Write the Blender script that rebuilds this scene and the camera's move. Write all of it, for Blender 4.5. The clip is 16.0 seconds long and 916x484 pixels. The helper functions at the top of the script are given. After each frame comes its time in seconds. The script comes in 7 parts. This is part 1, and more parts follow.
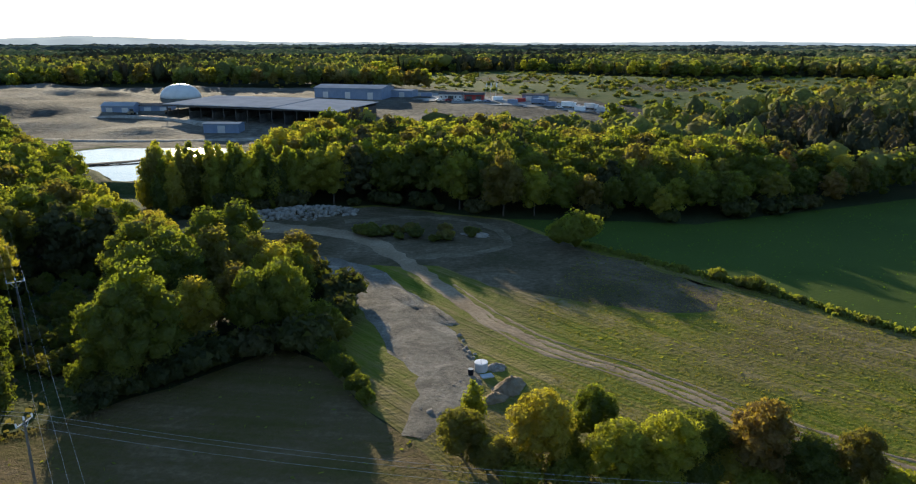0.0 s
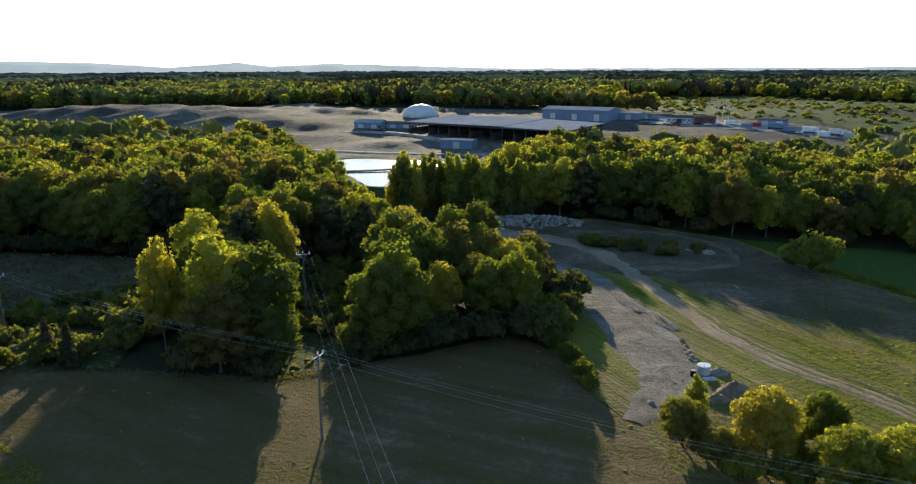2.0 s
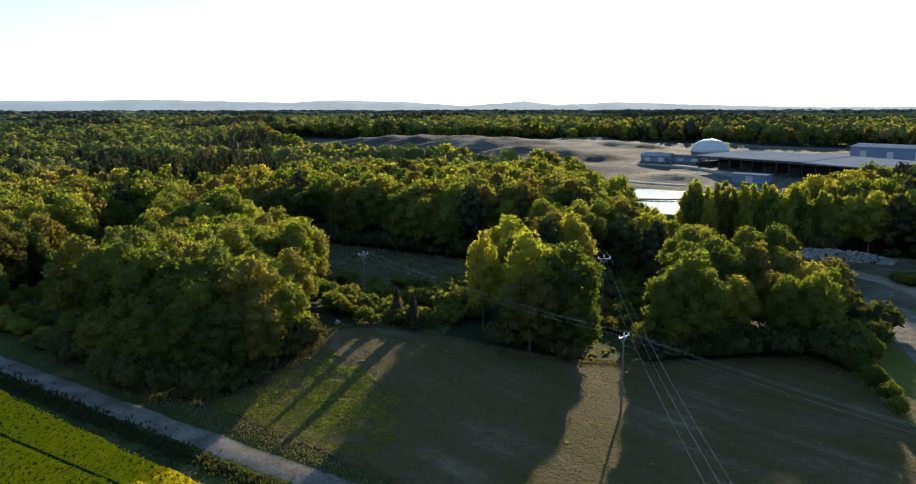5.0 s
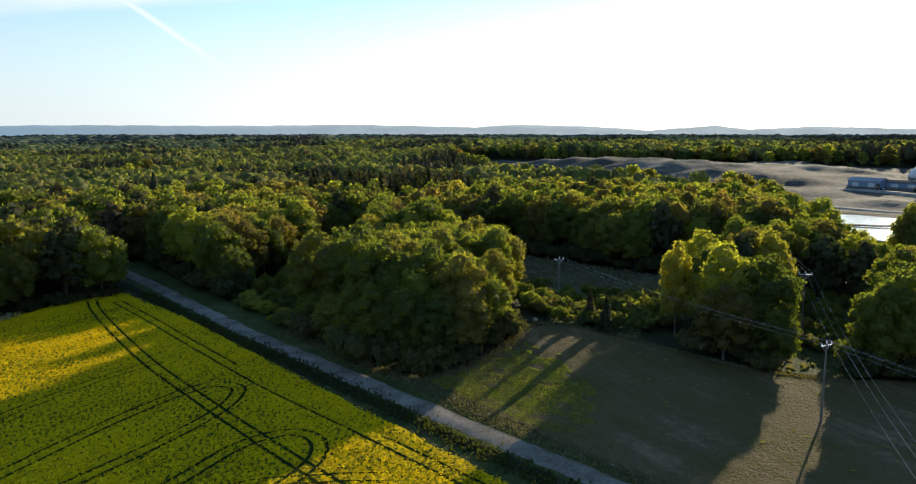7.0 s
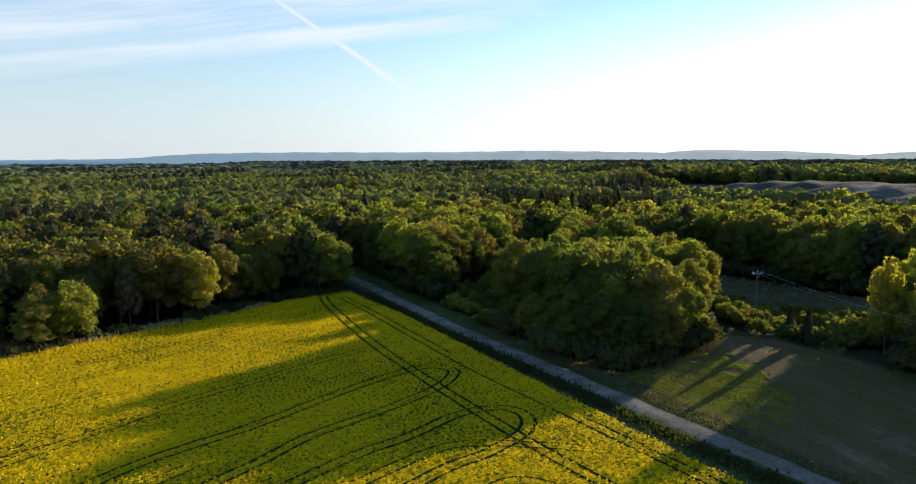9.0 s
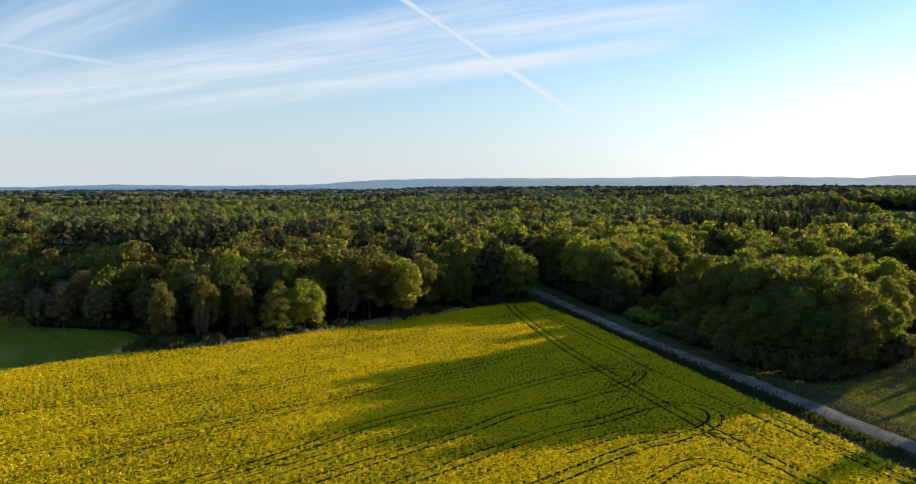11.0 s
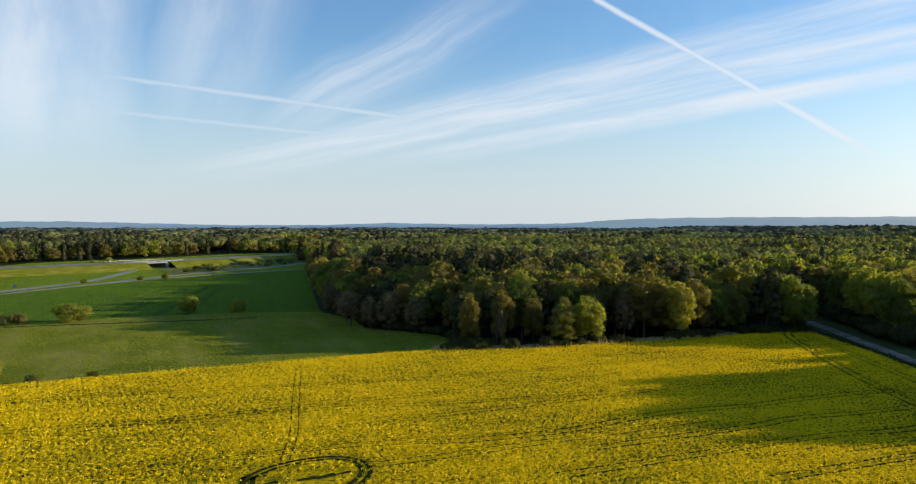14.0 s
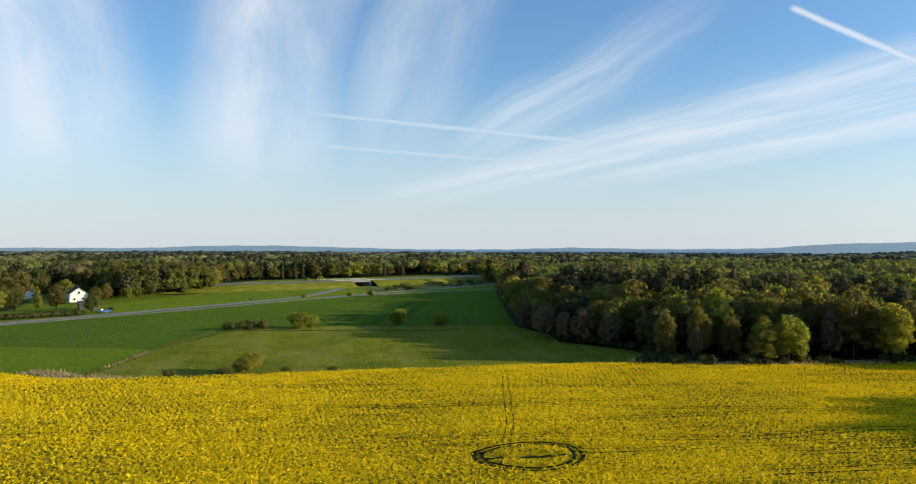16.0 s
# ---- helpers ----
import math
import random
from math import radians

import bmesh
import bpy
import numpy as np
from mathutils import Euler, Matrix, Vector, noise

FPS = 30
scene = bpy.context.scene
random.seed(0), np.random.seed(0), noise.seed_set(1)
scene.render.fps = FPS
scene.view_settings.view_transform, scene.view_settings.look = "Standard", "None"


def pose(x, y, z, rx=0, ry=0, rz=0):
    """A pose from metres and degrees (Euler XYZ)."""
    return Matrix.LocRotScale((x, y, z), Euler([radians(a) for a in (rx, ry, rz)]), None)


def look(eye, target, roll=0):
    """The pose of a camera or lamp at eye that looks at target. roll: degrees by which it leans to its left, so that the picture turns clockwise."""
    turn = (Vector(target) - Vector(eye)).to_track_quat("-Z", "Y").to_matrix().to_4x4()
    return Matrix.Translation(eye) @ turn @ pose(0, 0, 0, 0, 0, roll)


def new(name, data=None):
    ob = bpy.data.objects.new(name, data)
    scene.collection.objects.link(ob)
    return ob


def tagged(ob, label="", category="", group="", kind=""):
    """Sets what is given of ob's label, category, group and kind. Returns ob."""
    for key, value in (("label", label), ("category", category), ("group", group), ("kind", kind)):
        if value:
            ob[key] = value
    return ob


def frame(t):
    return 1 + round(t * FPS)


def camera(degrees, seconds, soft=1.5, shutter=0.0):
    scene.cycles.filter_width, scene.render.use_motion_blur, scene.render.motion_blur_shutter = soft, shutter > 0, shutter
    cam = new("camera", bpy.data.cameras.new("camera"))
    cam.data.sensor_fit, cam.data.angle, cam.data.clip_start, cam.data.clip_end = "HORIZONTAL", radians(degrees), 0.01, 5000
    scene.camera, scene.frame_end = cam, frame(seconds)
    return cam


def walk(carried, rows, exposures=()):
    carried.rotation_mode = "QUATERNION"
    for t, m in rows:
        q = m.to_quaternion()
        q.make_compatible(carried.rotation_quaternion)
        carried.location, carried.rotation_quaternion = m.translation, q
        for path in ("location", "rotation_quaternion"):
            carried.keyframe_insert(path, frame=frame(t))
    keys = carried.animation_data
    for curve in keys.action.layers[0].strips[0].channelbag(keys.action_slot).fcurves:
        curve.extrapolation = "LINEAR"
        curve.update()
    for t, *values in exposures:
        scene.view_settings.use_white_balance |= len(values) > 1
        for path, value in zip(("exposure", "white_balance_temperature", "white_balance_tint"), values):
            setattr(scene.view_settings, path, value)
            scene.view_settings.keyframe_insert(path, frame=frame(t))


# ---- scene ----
cam = camera(65.0, 16.0, soft=1.15)
PATH = [
    (0.0, 0.000, 0.000, 46.000, 74.438, -0.076, -0.000),
    (0.5, -0.442, -2.214, 45.529, 74.898, 0.022, 4.171),
    (1.0, -0.926, -4.640, 45.075, 75.389, 0.054, 8.826),
    (1.5, -1.395, -7.095, 44.591, 75.918, 0.106, 13.385),
    (2.0, -1.857, -9.467, 43.972, 76.438, 0.193, 17.233),
    (2.5, -2.169, -11.958, 43.409, 76.948, 0.225, 20.865),
    (3.0, -2.231, -14.420, 42.840, 77.485, 0.265, 24.510),
    (3.5, -2.023, -16.861, 42.379, 77.971, 0.324, 28.132),
    (4.0, -1.703, -19.257, 41.968, 78.480, 0.338, 31.754),
    (4.5, -1.272, -21.617, 41.506, 78.967, 0.198, 35.357),
    (5.0, -0.710, -23.956, 41.007, 79.441, 0.078, 38.943),
    (5.5, 0.007, -26.293, 40.488, 79.910, 0.019, 42.512),
    (6.0, 0.901, -28.645, 39.964, 80.383, 0.004, 46.065),
    (6.5, 1.995, -31.027, 39.451, 80.867, 0.007, 49.602),
    (7.0, 3.311, -33.458, 38.965, 81.371, -0.003, 53.123),
    (7.5, 4.910, -35.844, 38.451, 81.856, -0.018, 56.639),
    (8.0, 6.865, -38.199, 37.934, 82.348, 0.095, 60.235),
    (8.5, 8.944, -40.383, 37.406, 82.893, 0.162, 63.904),
    (9.0, 11.288, -42.523, 36.840, 83.425, 0.165, 67.547),
    (9.5, 13.841, -44.660, 36.319, 83.949, 0.095, 71.039),
    (10.0, 16.598, -46.750, 35.827, 84.470, 0.052, 74.417),
    (10.5, 19.555, -48.751, 35.350, 84.992, 0.072, 77.717),
    (11.0, 22.709, -50.619, 34.872, 85.521, 0.154, 80.976),
    (11.5, 26.053, -52.310, 34.379, 86.061, 0.247, 84.229),
    (12.0, 29.585, -53.782, 33.855, 86.617, 0.192, 87.514),
    (12.5, 33.082, -55.011, 33.315, 87.148, 0.114, 90.798),
    (13.0, 36.484, -56.100, 32.803, 87.668, 0.029, 94.085),
    (13.5, 39.904, -56.979, 32.293, 88.167, -0.021, 97.375),
    (14.0, 43.215, -57.724, 31.775, 88.672, -0.031, 100.898),
    (14.5, 46.509, -58.174, 31.209, 89.180, -0.050, 104.480),
    (15.0, 49.814, -58.346, 30.706, 89.673, -0.080, 108.063),
    (15.5, 53.183, -58.328, 30.243, 90.145, -0.113, 111.666),
    (16.0, 56.607, -58.222, 29.768, 90.628, -0.190, 115.235),
]
walk(cam, [(t, pose(x, y, z, rx, ry, rz)) for t, x, y, z, rx, ry, rz in PATH],
     exposures=((0.0, 0.82), (4.0, 0.84), (6.5, 0.74), (9.0, 0.60), (12.5, 0.44), (16.0, 0.46)))

# ---- world, sun, exposure ----
SUN_AZ, SUN_EL = 20.0, 11.5        # degrees west of north (+y), degrees up
sun_dir = Vector((-math.sin(radians(SUN_AZ)) * math.cos(radians(SUN_EL)), math.cos(radians(SUN_AZ)) * math.cos(radians(SUN_EL)), math.sin(radians(SUN_EL))))
sun_data = bpy.data.lights.new("sun", "SUN")
sun_data.energy, sun_data.angle, sun_data.color = 5.0, radians(0.6), (1.0, 0.86, 0.62)
sun = new("sun", sun_data)
sun.matrix_world = look((0, 0, 0), -sun_dir)


class Nodes:
    """Short hand for building a node tree."""

    def __init__(self, tree):
        self.t = tree

    def add(self, kind, **kw):
        n = self.t.nodes.new("ShaderNode" + kind)
        for k, v in kw.items():
            if k in n.inputs:
                n.inputs[k].default_value = v
        return n

    def link(self, a, b):
        self.t.links.new(a, b)

    def math(self, op, a, b=0.0, c=0.0, clamp=False):
        n = self.t.nodes.new("ShaderNodeMath")
        n.operation, n.use_clamp = op, clamp
        for i, v in enumerate((a, b, c)):
            if isinstance(v, (int, float)):
                n.inputs[i].default_value = v
            else:
                self.link(v, n.inputs[i])
        return n.outputs[0]

    def dot(self, vec, d):
        n = self.t.nodes.new("ShaderNodeVectorMath")
        n.operation = "DOT_PRODUCT"
        self.link(vec, n.inputs[0])
        n.inputs[1].default_value = d
        return n.outputs["Value"]

    def ramp(self, fac, stops):
        n = self.t.nodes.new("ShaderNodeValToRGB")
        e = n.color_ramp.elements
        while len(e) < len(stops):
            e.new(0.5)
        for el, (p, c) in zip(e, stops):
            el.position, el.color = p, (*c, 1) if len(c) == 3 else c
        self.link(fac, n.inputs[0])
        return n.outputs["Color"]

    def smooth(self, v, a, b, lo=0.0, hi=1.0):
        n = self.t.nodes.new("ShaderNodeMapRange")
        n.interpolation_type = "SMOOTHSTEP"
        self.link(v, n.inputs[0])
        for i, x in enumerate((a, b, lo, hi)):
            n.inputs[i + 1].default_value = x
        return n.outputs[0]

    def mix(self, fac, a, b, mode="MIX"):
        n = self.t.nodes.new("ShaderNodeMix")
        n.data_type, n.blend_type = "RGBA", mode
        for i, v in ((0, fac), (6, a), (7, b)):
            if isinstance(v, tuple):
                n.inputs[i].default_value = (*v, 1)
            elif isinstance(v, (int, float)):
                n.inputs[i].default_value = v
            else:
                self.link(v, n.inputs[i])
        return n.outputs[2]

    def noise(self, vec, scale, detail=4.0, rough=0.55, distort=0.0):
        n = self.add("TexNoise", Scale=scale, Detail=detail, Roughness=rough, Distortion=distort)
        if vec is not None:
            self.link(vec, n.inputs["Vector"])
        return n.outputs["Fac"]

    def mapping(self, vec, loc=(0, 0, 0), rot=(0, 0, 0), scale=(1, 1, 1)):
        n = self.t.nodes.new("ShaderNodeMapping")
        self.link(vec, n.inputs["Vector"])
        n.inputs["Location"].default_value, n.inputs["Rotation"].default_value, n.inputs["Scale"].default_value = loc, [radians(a) for a in rot], scale
        return n.outputs[0]


def way(heading, up):
    """The direction that lies heading degrees west of north and up degrees over the horizon."""
    h, u = radians(heading), radians(up)
    return Vector((-math.sin(h) * math.cos(u), math.cos(h) * math.cos(u), math.sin(u)))


world = bpy.data.worlds.new("world")
scene.world = world
world.use_nodes = True
wt = Nodes(world.node_tree)
world.node_tree.nodes.clear()
sky = wt.add("TexSky")
sky.sky_type, sky.sun_disc = "NISHITA", False
sky.sun_elevation, sky.sun_rotation = radians(SUN_EL), radians(-SUN_AZ)
sky.air_density, sky.dust_density, sky.ozone_density = 1.15, 0.15, 3.5
back = wt.add("Background", Strength=0.15)
out = wt.add("OutputWorld")
coord = wt.add("TexCoord").outputs["Generated"]
sep = wt.add("SeparateXYZ")
wt.link(coord, sep.inputs[0])
SKY_COLOUR = wt.mix(1.0, sky.outputs[0], (0.88, 0.97, 1.08), "MULTIPLY")
# haze whitens the sky low over the horizon, most of all round the sun
haze = wt.math("MULTIPLY", wt.smooth(sep.outputs[2], -0.02, 0.26, 1, 0), 0.86)
aureole = wt.math("POWER", wt.math("MAXIMUM", wt.dot(coord, sun_dir), 0.0), 4.0)
glow = wt.mix(aureole, (3.0, 3.4, 3.85), (9.0, 8.7, 8.2))
SKY_COLOUR = wt.mix(haze, SKY_COLOUR, glow)
# thin high cloud: soft uneven veils on a flat layer overhead
up_safe = wt.math("ADD", wt.math("MAXIMUM", sep.outputs[2], 0.0), 0.16)
layer = wt.add("CombineXYZ")
wt.link(wt.math("DIVIDE", sep.outputs[0], up_safe), layer.inputs[0])
wt.link(wt.math("DIVIDE", sep.outputs[1], up_safe), layer.inputs[1])
fibre = wt.noise(wt.mapping(layer.outputs[0], rot=(0, 0, -35), scale=(0.35, 2.2, 1)), 1.6, 6, 0.62, 0.8)
veil = wt.smooth(wt.noise(layer.outputs[0], 0.45, 5, 0.6), 0.42, 0.75)
cloud = wt.math("MULTIPLY", veil, wt.math("ADD", 0.03, wt.math("MULTIPLY", wt.smooth(fibre, 0.45, 0.75), 0.22)))


def trail(a, b, width, soft, strength, wisp=0.0, wave=0.003, fade=(0.02, 0.12)):
    """A vapour trail, or (wisp) a brush of cirrus fibres, along the great circle from one direction to another."""
    n = a.cross(b).normalized()
    side = n.cross(a).normalized()
    off = wt.math("ADD", wt.dot(coord, n), wt.math("MULTIPLY", wt.math("SUBTRACT", wt.noise(coord, 26 if wave < 0.01 else 5, 3), 0.5), wave))
    band = wt.smooth(wt.math("ABSOLUTE", off), width * 0.2, width * soft, 1, 0)
    end = math.atan2(b.dot(side), b.dot(a))
    ang = wt.math("ARCTAN2", wt.dot(coord, side), wt.dot(coord, a))
    inside_ends = wt.math("MULTIPLY", wt.smooth(ang, -fade[0], fade[0]), wt.smooth(ang, end - fade[1], end + 0.02, 1, 0))
    if wisp:
        fibre = wt.add("CombineXYZ")
        wt.link(wt.math("MULTIPLY", ang, 2.2), fibre.inputs[0])
        wt.link(wt.math("MULTIPLY", off, wisp), fibre.inputs[1])
        band = wt.math("MULTIPLY", band, wt.math("ADD", 0.35, wt.math("MULTIPLY", wt.smooth(wt.noise(fibre.outputs[0], 1.6, 6, 0.6, 0.15), 0.32, 0.7), 0.65)))
    return wt.math("MULTIPLY", wt.math("MULTIPLY", band, inside_ends), strength)


for t in (trail(way(90.3, 17.1), way(69.0, 3.6), 0.0026, 2.2, 0.75, fade=(0.006, 0.1)),
          trail(way(132, 10.8), way(96, 7.2), 0.0022, 2.4, 0.45, fade=(0.2, 0.2)),
          trail(way(136, 8.4), way(98, 5.8), 0.0018, 2.4, 0.32, fade=(0.2, 0.2)),
          trail(way(121, 3.8), way(55, 13.2), 0.020, 1.9, 0.72, 42, 0.012, (0.15, 0.2)),
          trail(way(112, 6.0), way(60, 15.5), 0.024, 1.8, 0.65, 36, 0.02, (0.2, 0.2)),
          trail(way(103, 5.6), way(63.5, 10.7), 0.013, 1.6, 0.85, 26, 0.006, (0.25, 0.04)),
          trail(way(114, 8.0), way(92, 20), 0.03, 1.9, 0.55, 30, 0.05, (0.1, 0.3)),
          trail(way(131.0, 6.0), way(127, 32), 0.085, 1.5, 0.85, 5, 0.03, (0.08, 0.2)),
          trail(way(143.5, 6.5), way(150, 32), 0.085, 1.5, 0.92, 5, 0.03, (0.08, 0.2)),
          trail(way(121, 9), way(112, 30), 0.06, 1.8, 0.5, 7, 0.04, (0.1, 0.2)),
          trail(way(80, 11.5), way(58, 11.5), 0.014, 1.8, 0.55, 40, 0.02, (0.1, 0.1))):
    cloud = wt.math("MAXIMUM", cloud, t)
cloud = wt.math("MULTIPLY", cloud, wt.smooth(sep.outputs[2], 0.03, 0.12))
cloud_rgb = wt.mix(cloud, SKY_COLOUR, (4.0, 4.25, 4.55))
# one small grey cloud low in the north
low_cloud = trail(way(-2, 1.9), way(-13, 2.0), 0.008, 1.8, 0.95, 26, 0.012, (0.05, 0.06))
cloud_rgb = wt.mix(low_cloud, cloud_rgb, (3.2, 3.25, 3.35))
wt.link(cloud_rgb, back.inputs["Color"])
wt.link(back.outputs[0], out.inputs["Surface"])

# ---- materials ----
def material(name, make, rough=0.95, metallic=0.0, spec=0.06):
    """A surface whose colour (and bump height) make(nodes, position) returns."""
    m = bpy.data.materials.new(name)
    m.use_nodes = True
    n = Nodes(m.node_tree)
    p = m.node_tree.nodes["Principled BSDF"]
    p.inputs["Roughness"].default_value, p.inputs["Metallic"].default_value, p.inputs["Specular IOR Level"].default_value = rough, metallic, spec
    pos = n.add("NewGeometry").outputs["Position"]
    got = make(n, pos)
    colour, height, depth = got if isinstance(got, tuple) and len(got) == 3 and not isinstance(got[0], float) else (got, None, 0)
    if isinstance(colour, tuple):
        p.inputs["Base Color"].default_value = (*colour, 1)
    else:
        n.link(colour, p.inputs["Base Color"])
    if height is not None:
        b = n.add("Bump", Strength=1.0, Distance=depth)
        n.link(height, b.inputs["Height"])
        n.link(b.outputs[0], p.inputs["Normal"])
    return m


def leaf(name, dark, light, odd, glow=0.5, tint="object", vary=0.16, bump=0.0, through_tint=(2.25, 2.3, 0.66)):
    """Foliage: a thin sheet that lets part of the light through. The tint varies from tree to tree (object, or the mesh's own "tint"), or over the ground, and from leaf to leaf."""
    m = bpy.data.materials.new(name)
    m.use_nodes = True
    n = Nodes(m.node_tree)
    m.node_tree.nodes.clear()
    geo = n.add("NewGeometry")
    pos = geo.outputs["Position"]
    if tint == "object":
        tree = n.add("ObjectInfo").outputs["Random"]
    elif tint == "mesh":
        own = n.add("Attribute")
        own.attribute_name = "tint"
        tree = own.outputs["Fac"]
    else:
        tree = n.smooth(n.noise(pos, 0.075, 2, 0.5), 0.36, 0.64)
    stand = n.smooth(n.noise(pos, 0.011, 3, 0.6), 0.38, 0.62)
    c = n.mix(tree, dark, light)
    c = n.mix(n.math("MULTIPLY", n.smooth(n.math("FRACT", n.math("MULTIPLY", tree, 7.31)), 0.66, 0.9), n.math("ADD", 0.4, n.math("MULTIPLY", stand, 0.45))), c, odd)
    c = n.mix(n.math("MULTIPLY", geo.outputs["Random Per Island"], vary), c, tuple(1.5 * v for v in light))
    hs = n.add("HueSaturation")
    n.link(n.math("ADD", 0.72, n.math("MULTIPLY", n.noise(pos, 0.5, 4, 0.6), 0.56)), hs.inputs["Value"])
    n.link(c, hs.inputs["Color"])
    d, t, g = n.add("BsdfDiffuse"), n.add("BsdfTranslucent"), n.add("BsdfGlossy", Roughness=0.6)
    if bump:
        relief = n.add("Bump", Strength=1.0, Distance=bump)
        n.link(n.math("ADD", n.noise(pos, 0.55 / bump, 5, 0.65, 0.3), n.math("MULTIPLY", n.noise(pos, 0.2 / bump, 2, 0.5), 1.2)), relief.inputs["Height"])
        for sh in (d, t, g):
            n.link(relief.outputs[0], sh.inputs["Normal"])
    n.link(hs.outputs[0], d.inputs["Color"])
    warm = n.mix(1.0, hs.outputs[0], through_tint, "MULTIPLY")
    n.link(warm, t.inputs["Color"])
    a, b, o = n.add("MixShader", Fac=glow), n.add("MixShader", Fac=0.012), n.add("OutputMaterial")
    n.link(d.outputs[0], a.inputs[1]), n.link(t.outputs[0], a.inputs[2])
    n.link(a.outputs[0], b.inputs[1]), n.link(g.outputs[0], b.inputs[2])
    n.link(b.outputs[0], o.inputs["Surface"])
    return m


def ground_colour(n, pos, scale, stops, fine=1.0):
    big = n.noise(pos, scale, 5, 0.6)
    small = n.noise(pos, fine, 4, 0.65)
    return n.ramp(n.math("ADD", n.math("MULTIPLY", big, 0.6), n.math("MULTIPLY", small, 0.4)), stops)


def streaky(n, pos, turn, along, across, detail=4.0):
    """Noise drawn out along one direction on the ground."""
    v = n.mapping(n.mapping(pos, rot=(0, 0, -turn)), scale=(along, across, 1))
    return n.noise(v, 1.0, detail, 0.6)


M = {}
M["grass"] = material("grass", lambda n, p: (ground_colour(n, p, 0.03, [(0.3, (0.028, 0.045, 0.012)), (0.5, (0.05, 0.075, 0.018)), (0.7, (0.085, 0.095, 0.03))], 0.9), n.noise(p, 2.2, 4), 0.25))
M["forest_floor"] = material("forest floor", lambda n, p: (ground_colour(n, p, 0.05, [(0.3, (0.02, 0.026, 0.01)), (0.7, (0.05, 0.055, 0.022))], 0.7), n.noise(p, 1.1, 4), 0.4))


def make_meadow(n, p):
    s = streaky(n, p, -8, 0.03, 0.35)
    f = n.math("ADD", n.math("ADD", n.math("MULTIPLY", s, 0.35), n.math("MULTIPLY", n.noise(p, 0.05, 5, 0.65, 0.5), 0.4)), n.math("MULTIPLY", n.noise(p, 0.9, 5, 0.7), 0.25))
    c = n.ramp(f, [(0.36, (0.080, 0.074, 0.016)), (0.46, (0.108, 0.085, 0.028)), (0.54, (0.138, 0.098, 0.045)), (0.63, (0.22, 0.16, 0.088))])
    return c, n.noise(p, 1.6, 5, 0.65), 0.6


def make_stubble(n, p):
    s = streaky(n, p, -49, 0.02, 0.9, 5)
    w = streaky(n, p, -49, 0.004, 0.22, 4)
    big = n.noise(p, 0.022, 4, 0.6)
    f = n.math("ADD", n.math("ADD", n.math("MULTIPLY", s, 0.36), n.math("MULTIPLY", w, 0.34)), n.math("MULTIPLY", n.noise(p, 0.22, 6, 0.72), 0.30))
    green = n.ramp(f, [(0.38, (0.070, 0.100, 0.008)), (0.47, (0.125, 0.140, 0.014)), (0.55, (0.175, 0.150, 0.034)), (0.64, (0.26, 0.20, 0.08))])
    brown = n.ramp(f, [(0.36, (0.080, 0.080, 0.015)), (0.48, (0.13, 0.105, 0.035)), (0.56, (0.18, 0.14, 0.065)), (0.64, (0.26, 0.205, 0.115))])
    return n.mix(n.smooth(big, 0.4, 0.62), green, brown), n.math("ADD", n.math("MULTIPLY", s, 1.5), n.noise(p, 1.4, 4)), 0.35


def make_yard(n, p):
    f = n.math("ADD", n.math("MULTIPLY", n.noise(p, 0.06, 5, 0.65, 0.8), 0.6), n.math("MULTIPLY", n.noise(p, 0.8, 4, 0.7), 0.4))
    return n.ramp(f, [(0.36, (0.055, 0.052, 0.02)), (0.47, (0.085, 0.066, 0.036)), (0.56, (0.13, 0.10, 0.06)), (0.68, (0.22, 0.175, 0.115))]), n.noise(p, 0.9, 5), 0.25


def make_cereal(n, p):
    s = streaky(n, p, 25, 0.02, 0.35)
    c = n.ramp(n.math("ADD", n.math("MULTIPLY", s, 0.5), n.math("MULTIPLY", n.noise(p, 0.02, 3), 0.5)), [(0.3, (0.056, 0.100, 0.005)), (0.6, (0.092, 0.146, 0.008))])
    return c, n.noise(p, 2.5, 4), 0.4


def make_pasture(n, p):
    f = n.math("ADD", n.math("MULTIPLY", streaky(n, p, 35, 0.015, 0.12), 0.5), n.math("MULTIPLY", n.noise(p, 0.03, 5, 0.65), 0.5))
    c = n.ramp(f, [(0.3, (0.088, 0.114, 0.006)), (0.48, (0.155, 0.165, 0.012)), (0.66, (0.29, 0.25, 0.06))])
    return c, n.noise(p, 2.4, 4), 0.3


def make_gravel(n, p):
    f = n.math("ADD", n.math("MULTIPLY", n.noise(p, 0.22, 6, 0.7, 0.4), 0.6), n.math("MULTIPLY", n.noise(p, 2.6, 4, 0.7), 0.4))
    return n.ramp(f, [(0.34, (0.125, 0.106, 0.082)), (0.47, (0.24, 0.206, 0.16)), (0.6, (0.41, 0.355, 0.29))]), n.noise(p, 3.2, 5, 0.7), 0.12


